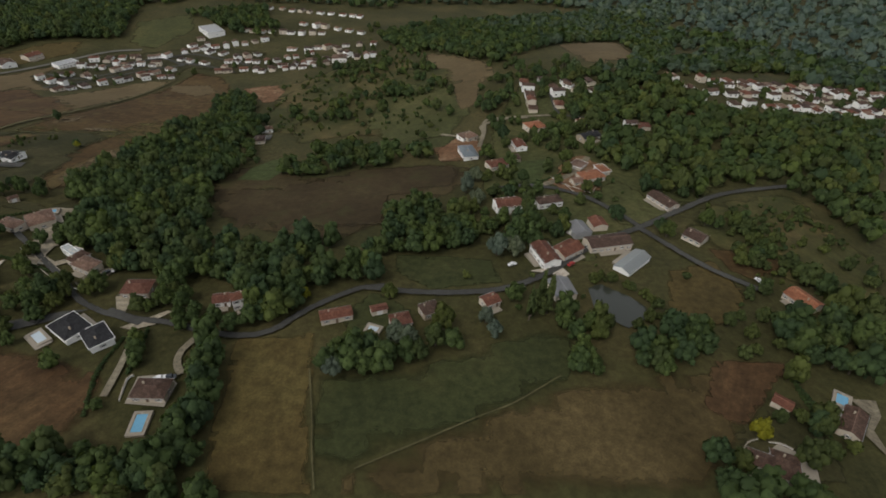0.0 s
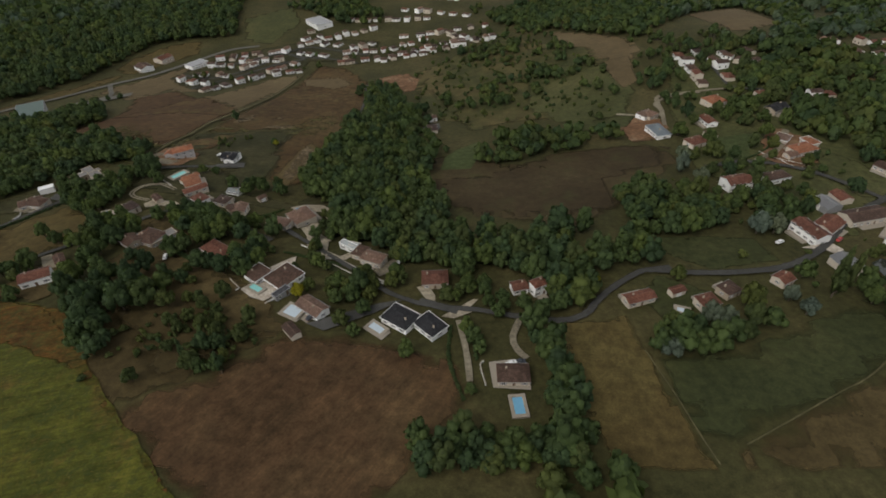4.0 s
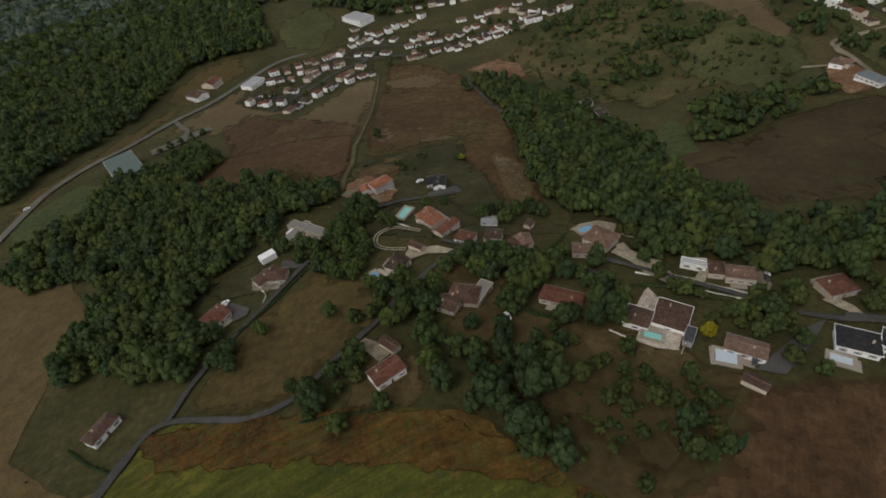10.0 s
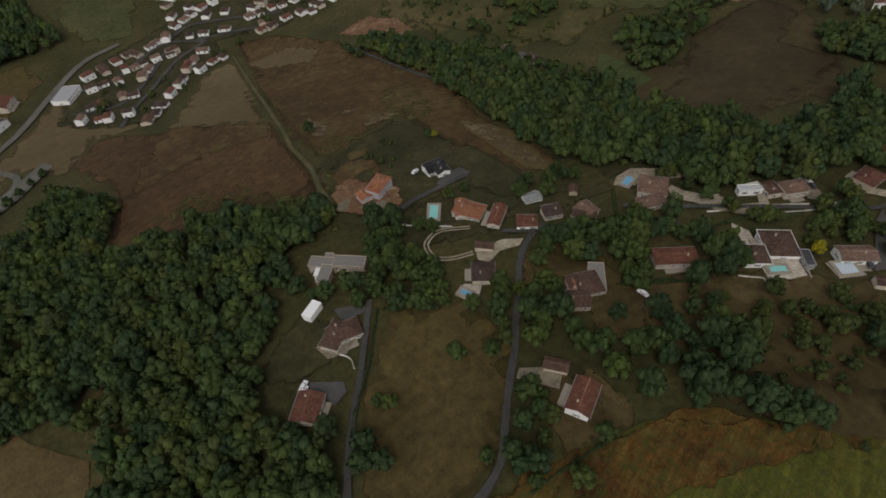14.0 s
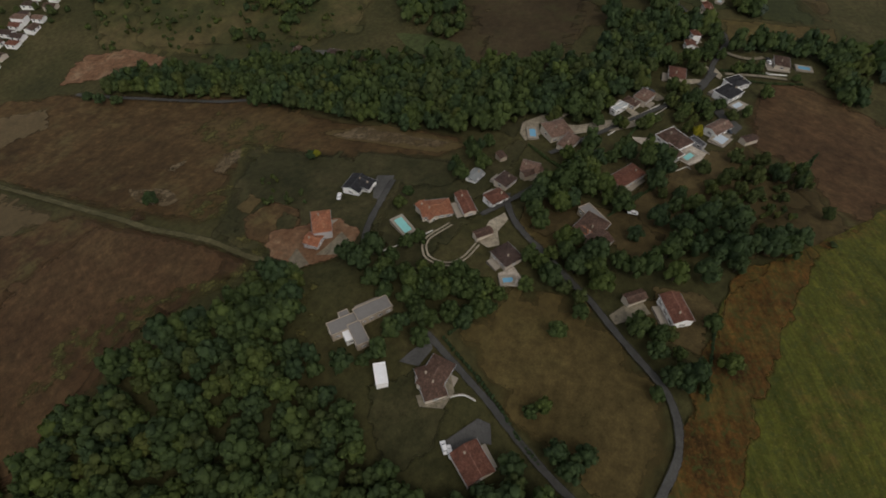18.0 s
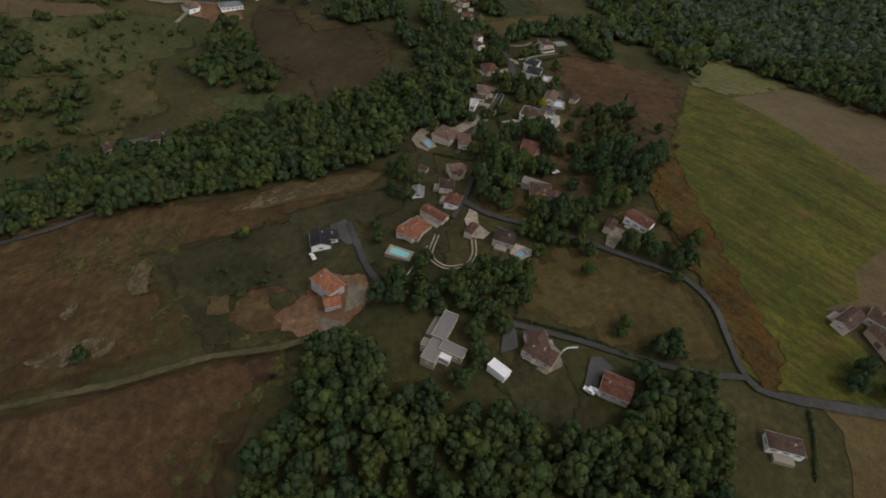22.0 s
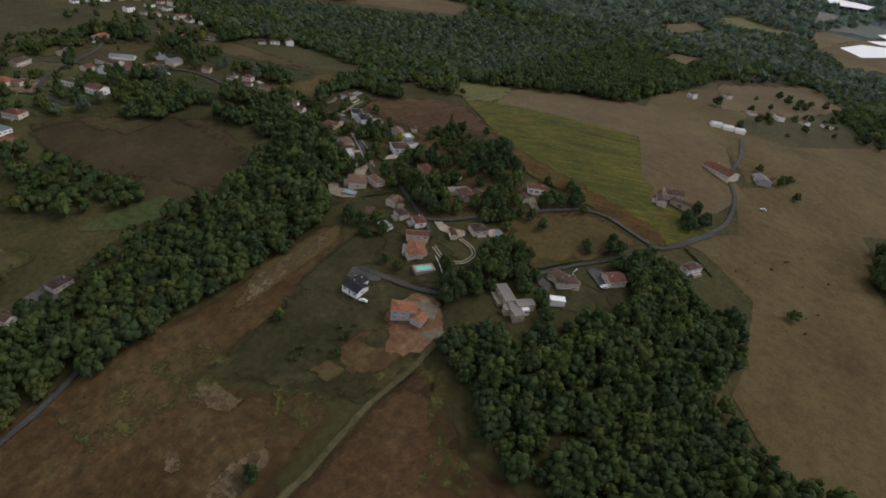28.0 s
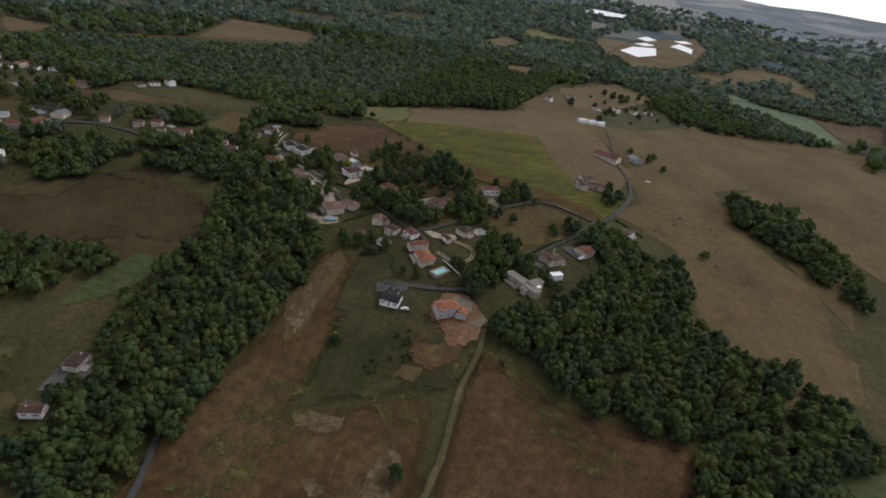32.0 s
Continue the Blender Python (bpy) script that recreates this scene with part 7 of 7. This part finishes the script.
tree(41.0, 166.0, 4.8, "leaf_olive", True)
tree(44.0, 163.0, 4.6, "leaf_olive", True)
trees("leaf_olive", 3.0, [(143.6, 253.9), (163.6, 263.9), (165.3, 245.9), (176.3, 236.7), (186.7, 233.3), (197.0, 230.1), (200.4, 215.8), (203.5, 202.7), (182.3, 190.5), (178.2, 207.0), (188.0, 250.0), (200.0, 262.0), (205.0, 240.0)])
trees("leaf", 4.6, [(186.2, 175.8), (174.9, 174.0), (142.2, 158.8), (148.6, 153.3), (160.7, 158.2), (171.9, 153.5), (140.7, 165.3), (172.7, 147.6), (160.0, 166.0), (180.0, 162.0)])
trees("leaf", 4.6, [(-281.0, 189.0), (-275.0, 196.0), (-288.0, 183.0), (-294.0, 179.0), (-268.0, 205.0)])
scrub(70, 0.8, 2.2, [(150.0, 272.0), (214.0, 300.0), (219.0, 280.0), (215.8, 249.1), (228.1, 225.0), (198.5, 181.0), (171.4, 192.2)])
tree(-333.9, 229.2, 3.6, "leaf")
tree(-326.3, 232.4, 4.2, "leaf_dark")
tree(-319.7, 223.5, 3.8, "leaf")
tree(-312.2, 230.1, 4.4, "leaf")
tree(-323.4, 217.6, 3.4, "leaf_dark")
tree(-309.0, 217.6, 4.0, "leaf")
tree(-237.0, 200.5, 5.4, "leaf")
tree(-229.8, 195.0, 6.0, "leaf")
tree(-223.2, 197.2, 5.2, "leaf")
tree(-237.6, 186.1, 4.6, "leaf")
tree(-247.3, 177.0, 4.4, "leaf")
tree(-214.1, 170.9, 4.6, "leaf")
tree(-247.3, 201.1, 3.4, "leaf")
tree(-166.9, 195.0, 3.6, "leaf")
stone_wall([(64.1, 295.2), (71.3, 286.1), (84.7, 276.6)])
stone_wall([(85.7, 276.7), (99.6, 303.8)])
# S
scrub(300, 0.9, 2.4, [(-175.6, 549.8), (-86.9, 639.7), (-23.2, 548.8), (-9.2, 405.9), (-49.4, 378.8), (-109.6, 377.5), (-159.8, 410.8)])
scrub(60, 0.8, 1.8, [(-238.1, 129.8), (-209.6, 139.2), (-189.2, 125.0), (-209.9, 104.3), (-221.2, 105.4), (-236.5, 114.5)])
scrub(120, 1.4, 3.4, [(-179.6, 556.7), (-93.6, 632.0), (-40.2, 615.7), (-10.5, 483.8), (2.0, 368.9), (-63.4, 357.7), (-130.0, 418.5)])
scrub(60, 0.8, 2.0, [(-221.9, 143.8), (-181.0, 129.1), (-203.9, 104.4), (-227.1, 88.3), (-252.9, 105.4), (-260.0, 132.2)])
scrub(22, 0.4, 0.9, [(-412.4, 135.4), (-448.7, 53.6), (-480.4, 113.0), (-462.0, 176.3), (-434.0, 162.7)])
scrub(90, 1.2, 3.0, [(150.7, 231.0), (212.5, 292.6), (208.5, 247.6), (221.6, 218.9), (176.5, 150.8), (151.0, 173.5)])
scrub(30, 0.8, 2.0, [(-265.5, 342.4), (-272.7, 322.6), (-280.3, 301.0), (-296.4, 335.9)])
scrub(50, 1.0, 2.6, [(234.8, 238.1), (174.2, 163.9), (20.0, 148.1), (-18.3, 228.2), (-1.1, 262.1), (76.5, 301.8)])
scrub(150, 2.4, 4.6, [(32.7, 559.6), (152.9, 493.2), (144.9, 367.2), (107.7, 310.9), (84.2, 250.7), (32.3, 217.2), (10.0, 246.9), (21.3, 317.8), (32.3, 407.2)])
scrub(90, 2.0, 4.0, [(-134.8, 810.9), (54.9, 733.9), (40.1, 481.6), (-27.9, 623.6), (-97.6, 660.0)])
scrub(70, 2.0, 4.0, [(-437.1, 566.8), (-318.3, 647.9), (-82.1, 659.6), (-95.5, 603.9), (-279.0, 601.1), (-314.5, 572.6), (-393.8, 501.3)])
scrub(60, 2.4, 4.4, [(198.9, 507.3), (505.0, 635.9), (392.7, 472.4), (236.5, 440.0)])
scrub(50, 2.0, 4.2, [(146.7, 259.5), (171.9, 257.9), (172.3, 214.6), (173.1, 176.9), (148.6, 159.4), (132.4, 170.8)])
scrub(60, 2.5, 5.0, [(345.6, -27.4), (281.5, -68.6), (98.0, -28.1), (50.5, 68.0), (51.3, 166.2), (160.3, 133.9)])
scrub(50, 2.5, 5.0, [(-364.2, -332.1), (-512.7, -445.6), (-535.5, -321.5), (-417.5, -152.0), (-369.2, -120.3)])
scrub(80, 2.6, 5.0, [(71.6, 500.2), (149.2, 483.2), (154.8, 390.9), (116.5, 331.8), (86.9, 334.8), (81.6, 387.3), (59.4, 410.7)])
scrub(50, 2.4, 4.4, [(20.6, 281.1), (56.4, 258.5), (61.5, 226.9), (47.4, 214.9), (20.7, 225.4), (1.7, 202.9), (-11.3, 225.3)])
scrub(70, 2.5, 5.0, [(396.9, 99.9), (291.2, -62.5), (156.6, 47.4), (158.6, 143.6), (271.2, 166.5)])
# W
wood("near_wood", [(-504.0, 383.1), (-458.9, 389.4), (-443.8, 426.3), (-409.3, 385.7), (-411.5, 365.5), (-418.0, 334.0), (-466.0, 302.0), (-491.0, 262.0), (-505.0, 270.0), (-512.0, 330.0)])
wood("near_wood", [(-320.0, 291.0), (-337.0, 305.0), (-355.0, 318.5), (-372.0, 326.5), (-390.0, 329.0), (-415.0, 329.5), (-463.0, 300.0), (-486.0, 256.0), (-459.0, 256.0), (-437.0, 249.0), (-431.0, 223.0), (-438.0, 197.0), (-428.0, 183.0), (-403.0, 178.0), (-378.0, 167.0), (-366.0, 163.0), (-357.0, 172.0), (-358.0, 186.0), (-377.0, 200.0), (-378.0, 217.0), (-369.0, 244.0), (-358.0, 260.0), (-345.0, 272.0), (-327.0, 282.0)])
wood("near_wood", [(-411.0, 344.7), (-433.7, 325.4), (-493.1, 292.1), (-514.0, 296.7), (-505.0, 319.4), (-428.0, 348.5)])
wood("valley_wood", [(-214.8, 486.8), (-179.6, 455.5), (-156.7, 397.0), (-151.8, 345.9), (-138.3, 306.5), (-160.6, 269.8), (-211.0, 254.5), (-214.0, 272.7), (-213.6, 309.1), (-206.4, 344.4), (-197.0, 387.5), (-206.4, 434.1)])
wood("valley_wood", [(-205.4, 254.2), (-177.9, 238.1), (-145.5, 214.0), (-122.4, 196.3), (-92.4, 180.7), (-112.4, 167.3), (-126.6, 170.6), (-148.2, 185.9), (-179.7, 193.9), (-186.8, 236.8)])
wood("valley_wood", [(-228.6, 516.5), (-188.0, 497.9), (-162.7, 397.7), (-136.7, 308.2), (-141.3, 275.2), (-126.8, 242.9), (-117.0, 211.7), (-91.5, 207.3), (-67.3, 213.8), (-41.4, 221.7), (-77.1, 172.3), (-92.6, 172.0), (-125.2, 190.7), (-163.1, 209.1), (-176.1, 230.8), (-205.9, 240.9), (-211.1, 290.2), (-205.9, 386.3)])
wood("valley_wood", [(-166.9, 431.9), (-203.4, 419.6), (-194.8, 400.4), (-199.1, 370.6), (-209.2, 320.9), (-206.7, 279.3), (-188.3, 243.4), (-158.5, 225.2), (-127.8, 229.7), (-120.7, 261.3), (-164.4, 297.4), (-144.7, 309.5), (-124.5, 327.4), (-139.6, 356.0), (-147.5, 371.6), (-148.0, 414.4)])
wood("hill_wood", [(-967.8, 1068.2), (-464.7, 863.3), (-440.0, 720.0), (-470.0, 692.0), (-520.0, 664.0), (-527.0, 600.0), (-528.0, 560.0), (-541.0, 500.0), (-558.0, 440.0), (-566.0, 362.0)])
wood("copse", [(-104.0, 327.0), (-92.0, 349.0), (-72.0, 360.0), (-42.0, 344.0), (-37.0, 324.0), (-59.0, 306.0), (-90.0, 298.0), (-112.0, 308.0), (-114.0, 318.0)])
wood("copse", [(-42.0, 346.0), (-12.0, 338.0), (-12.0, 328.0), (-40.0, 330.0)])
wood("east_wood", [(103.9, 340.6), (147.8, 366.7), (261.9, 395.3), (353.3, 423.2), (230.3, 235.2), (220.7, 298.1), (165.7, 286.1), (132.8, 269.8), (110.3, 303.3)])
wood("east_wood", [(170.7, 204.4), (192.7, 175.7), (165.4, 134.7), (151.8, 143.9), (134.5, 153.6), (133.7, 166.7), (144.1, 168.2)])
wood("middle_wood", [(-101.5, 199.2), (-64.9, 191.5), (-55.8, 165.6), (-61.4, 152.3), (-72.0, 143.8), (-75.4, 141.4), (-94.6, 146.5), (-87.2, 161.6), (-97.4, 182.0)])
wood("middle_wood", [(-63.6, 185.9), (-47.4, 193.9), (-26.1, 189.9), (-25.0, 177.4), (-53.3, 174.4)])
wood("middle_wood", [(-27.7, 203.3), (-30.4, 249.7), (-9.3, 260.6), (12.6, 233.2), (17.6, 205.0), (1.5, 206.9), (-11.4, 198.7)])
wood("garden_wood", [(-123.3, 178.3), (-120.1, 198.7), (-102.3, 200.7), (-88.6, 164.7), (-98.1, 149.0), (-105.2, 150.1), (-104.4, 163.3), (-114.7, 170.5)])
wood("middle_wood", [(-43.6, 132.7), (-36.6, 139.0), (-7.4, 140.6), (-6.8, 131.9), (-21.8, 123.1), (-35.4, 122.3)])
wood("pond_wood", [(70.4, 140.3), (106.2, 163.0), (105.9, 150.0), (93.7, 134.2), (72.1, 130.8)])
wood("far_wood", [(-71.8, 109.6), (-99.0, 33.5), (-147.1, 36.1), (-124.8, -21.0), (-273.9, -79.8), (-299.5, -262.2), (-327.3, -499.0), (-456.7, -735.5), (-373.4, -1047.2), (-156.3, -958.7), (52.9, -369.2), (178.2, -113.5), (92.0, 40.3), (-51.0, 34.7)])
wood("slope_wood", [(-492.7, 17.3), (-553.1, 6.9), (-571.1, 92.4), (-562.1, 157.1), (-544.8, 144.7), (-520.4, 93.2), (-491.2, 63.5)])
wood("farm_wood", [(-381.7, -439.4), (-518.5, -236.4), (-595.9, -261.1), (-701.7, -301.1), (-619.0, -529.4), (-528.1, -743.3), (-427.6, -621.4)])
wood("far_wood", [(-107.5, 732.0), (78.9, 862.3), (382.9, 1044.5), (217.8, 552.0), (174.6, 520.5), (156.6, 635.8), (106.2, 600.6), (42.0, 528.2), (-40.4, 617.6)])
wood("hill_wood", [(-622.7, 766.8), (-467.7, 811.4), (-425.0, 700.0), (-460.0, 692.0), (-525.0, 668.0)])
wood("east_wood", [(140.2, 452.3), (192.1, 489.3), (202.9, 431.2), (229.4, 426.1), (371.0, 453.7), (345.5, 414.9), (142.7, 363.1), (102.9, 345.0), (96.9, 403.5)])
wood("far_wood", [(-388.3, 815.5), (-289.4, 867.3), (-257.2, 784.5), (-213.9, 738.5), (-291.3, 744.1)])
wood("house_wood", [(-90.0, 143.0), (-79.0, 141.0), (-77.0, 126.0), (-75.0, 111.0), (-73.0, 98.0), (-70.0, 80.0), (-130.4, 75.5), (-124.5, 85.1), (-114.1, 91.0), (-99.6, 89.6), (-87.3, 89.0), (-80.5, 96.7), (-83.0, 112.0), (-85.2, 125.1)])
wood("far_wood", [(339.9, -23.4), (335.8, -98.7), (205.7, -185.0), (76.9, -294.2), (166.9, -98.7), (92.0, 40.3), (85.6, 98.3), (167.9, 66.5), (263.2, 43.9)])
wood("belt_wood", [(-667.3, -653.8), (-787.5, -777.5), (-805.3, -667.0), (-850.2, -557.1), (-796.3, -511.3), (-713.4, -532.6), (-656.2, -565.6)])
wood("hamlet_wood", [(14.9, 506.2), (71.5, 504.1), (146.9, 478.5), (165.0, 419.6), (150.0, 367.2), (111.6, 318.9), (79.8, 323.6), (56.7, 340.6), (33.9, 342.6), (26.7, 395.7), (7.3, 449.3)])
wood("hamlet_wood", [(-17.2, 266.9), (-0.5, 273.9), (13.2, 243.8), (32.5, 231.0), (54.1, 251.0), (60.4, 226.1), (44.3, 203.4), (17.4, 202.3), (-5.1, 182.5), (-25.1, 177.5), (-36.5, 201.4)])
wood("hamlet_wood", [(-134.4, 592.7), (-64.6, 686.5), (28.2, 631.0), (8.4, 477.0), (1.0, 401.8), (-36.2, 452.4), (-85.1, 490.1)])
wood("hamlet_wood", [(-19.0, 480.0), (-20.0, 455.0), (-46.0, 432.0), (-102.0, 408.0), (-136.0, 424.0), (-140.0, 456.0), (-100.0, 500.0)])

wood("ridge_wood", [(105.4, 500.7), (150.6, 505.8), (205.3, 545.2), (342.1, 678.0), (566.1, 728.7), (512.8, 647.5), (382.0, 620.2), (245.7, 530.2), (194.0, 508.8), (151.6, 445.8), (126.6, 463.7)])
wood("east_wood", [(137.8, 426.5), (155.0, 440.5), (183.0, 472.0), (187.7, 438.6), (201.7, 423.5), (183.2, 424.1), (150.4, 421.7)])

# ---- woods ----
LUMPS = [crown_arrays(81 + i, 9, 1.0, 0.62, 0.46, 1) for i in range(3)]
TAKEN = {}


def free(x, y, d):
    """Keeps trees apart: whether x, y is at least d from the earlier trees."""
    i, j = int(x // 8), int(y // 8)
    for a in (i - 1, i, i + 1):
        for b in (j - 1, j, j + 1):
            for qx, qy in TAKEN.get((a, b), ()):
                if (qx - x) ** 2 + (qy - y) ** 2 < d * d:
                    return False
    TAKEN.setdefault((i, j), []).append((x, y))
    return True


def spots_in(pts, gap, rmin, rmax, seed, margin=3.6, thin=None):
    rnd = random.Random(seed)
    xs, ys = [p[0] for p in pts], [p[1] for p in pts]
    out = []
    x = min(xs)
    while x < max(xs):
        y = min(ys)
        while y < max(ys):
            qx, qy = x + rnd.uniform(-0.45, 0.45) * gap, y + rnd.uniform(-0.45, 0.45) * gap
            if thin and noise.noise(Vector((qx / 22, qy / 22, 9))) < thin:
                y += gap
                continue
            if any(a < qx < b and c < qy < d and bool(inside(poly, qx, qy)) for a, b, c, d, poly in OPEN):
                y += gap
                continue
            if bool(inside(pts, qx, qy)) and clear(qx, qy, margin) and free(qx, qy, gap * 0.6):
                out.append((qx, qy, rnd.uniform(rmin, rmax) * (1.22 if rnd.random() < 0.08 else 1.0)))
            y += gap
        x += gap
    return out


for m, ss in REST.items():
    joined("garden_trees", ss, MID, m, f"{LEAF_WORDS[m]} garden trees among the farther houses", "trees")

NEAR = ("near_wood", "valley_wood", "house_wood", "garden_wood", "orchard_wood", "pond_wood", "copse", "middle_wood")
for i, (name, pts) in enumerate(WOODS):
    near = name in NEAR
    gap, r0, r1 = (7.2, 3.0, 5.6) if name == "hamlet_wood" else (5.2, 3.0, 5.6) if name == "near_wood" else (6.4, 3.2, 6.2) if near else (8.5, 4.4, 7.2)
    spots = spots_in(pts, gap, r0, r1, 100 + i, thin={"garden_wood": 0.05, "hamlet_wood": 0.11}.get(name))
    by = {}
    rnd = random.Random(i)
    for s in spots:
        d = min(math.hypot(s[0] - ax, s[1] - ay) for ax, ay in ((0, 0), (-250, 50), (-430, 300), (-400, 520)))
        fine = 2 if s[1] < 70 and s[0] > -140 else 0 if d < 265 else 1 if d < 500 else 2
        # farther trees more often get the leaf colour with haze mixed in
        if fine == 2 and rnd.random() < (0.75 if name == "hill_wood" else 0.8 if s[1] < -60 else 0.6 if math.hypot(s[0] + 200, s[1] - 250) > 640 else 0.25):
            by.setdefault((2, "leaf_faint_haze"), []).append(s)
            continue
        by.setdefault((fine, rnd.choices(("leaf", "leaf_dark", "leaf_olive"), (0.5, 0.1, 0.4) if name in ("hamlet_wood", "east_wood") else (0.50, 0.36, 0.14))[0]), []).append(s)
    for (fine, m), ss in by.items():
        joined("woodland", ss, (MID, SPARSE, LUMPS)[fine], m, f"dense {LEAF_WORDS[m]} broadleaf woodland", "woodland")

# far woods over all distant country but the fields
rnd = random.Random(5)
far = []
for ring, gap, r in ((0, 17, 8.6), (1, 25, 11.6), (2, 34, 16.0)):
    x = -2700.0
    while x < 1500:
        y = -2900.0
        while y < 1700:
            qx, qy = x + rnd.uniform(-7, 7), y + rnd.uniform(-7, 7)
            d = math.hypot(qx + 200, qy - 250)
            if (650 < d < 1050 if ring == 0 else 1050 <= d < 1750 if ring == 1 else 1750 <= d < 2800 and qy < -500):
                if qx < -900 and -600 < qy < 700:
                    y += gap
                    continue
                n = noise.noise(Vector((qx / 260, qy / 260, 3)))
                if n > -0.42 and not (qy > 480 and qy < 900 and qx > -420 and qx < 350 and n < 0.15):
                    far.append((qx, qy, rnd.choice((0.55, 0.8, 1.0, 1.25)) * rnd.uniform(0.9, 1.1) * r))
            y += gap
        x += gap
F = np.array(far)
keep = np.ones(len(F), bool)
for mat, poly in FIELDS:
    if mat in ("asphalt", "limestone", "paving", "terrace_stone", "earth"):
        continue
    # a field and the strip before it stay open
    dx, dy = F[:, 0] + 380, F[:, 1] - 480
    dd = np.hypot(dx, dy)
    for k in (0, 28, 56):
        keep &= ~inside(poly, F[:, 0] + dx / dd * k, F[:, 1] + dy / dd * k)
for w, line in ROADS:
    for qx, qy in line[::3]:
        keep &= (np.abs(F[:, 0] - qx) > 14) | (np.abs(F[:, 1] - qy) > 14)
for hx, hy, r in HOUSES:
    keep &= (np.abs(F[:, 0] - hx) > r + 7) | (np.abs(F[:, 1] - hy) > r + 7)
far = [tuple(v) for v in F[keep]]
rnd.shuffle(far)
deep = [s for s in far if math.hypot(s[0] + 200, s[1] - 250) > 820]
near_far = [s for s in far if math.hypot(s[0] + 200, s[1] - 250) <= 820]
# a third of this ring has faint haze in its leaf colour
for i, m in enumerate(("leaf_dark", "leaf_faint_haze", "leaf")):
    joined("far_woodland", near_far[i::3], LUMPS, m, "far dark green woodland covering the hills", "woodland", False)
# leaf colour here carries the bluish haze of distance
joined("far_woodland", deep, LUMPS, "leaf_haze", "distant woodland covering the hills, with bluish haze in its leaf colour", "woodland", False)

# hills and plain at the edge of sight
def hills(rings, mat, label, bumpy):
    vs, fs, n = [], [], 360
    for j, (r, lift) in enumerate(rings):
        for a in np.arange(n) * 2 * math.pi / n:
            x, y = -200 + r * math.cos(a), 250 + r * math.sin(a)
            wob = bumpy * (noise.noise(Vector((x / 300, y / 300, 7))) + 0.5 * noise.noise(Vector((x / 60, y / 60, 2))))
            vs.append((x, y, float(land(x, y)) + lift + wob * (0 < j)))
    for j in range(len(rings) - 1):
        for i in range(n):
            fs.append((j * n + i, j * n + (i + 1) % n, (j + 1) * n + (i + 1) % n, (j + 1) * n + i))
    me = raw_mesh("backdrop", vs, fs, mat)
    if sum(p.normal.z for p in me.polygons) < 0:
        me.flip_normals()
    me.polygons.foreach_set("use_smooth", [True] * len(me.polygons))
    tagged(new("backdrop", me), label, "hills", kind="structure")


# haze over these rings lies in their material colours
hills([(1640, -4)] + [(1690 + 60 * k, 5 if k < 11 else 14) for k in range(13)] + [(2480, -6)], "mid_hills_hazed", "distant wooded hills with blue haze in their colour", 9)
hills([(2440, -4)] + [(2500 + 150 * k, 14) for k in range(13)] + [(4600, -60)], "far_hills_hazed", "horizon hills paled by blue haze in their colour", 7)
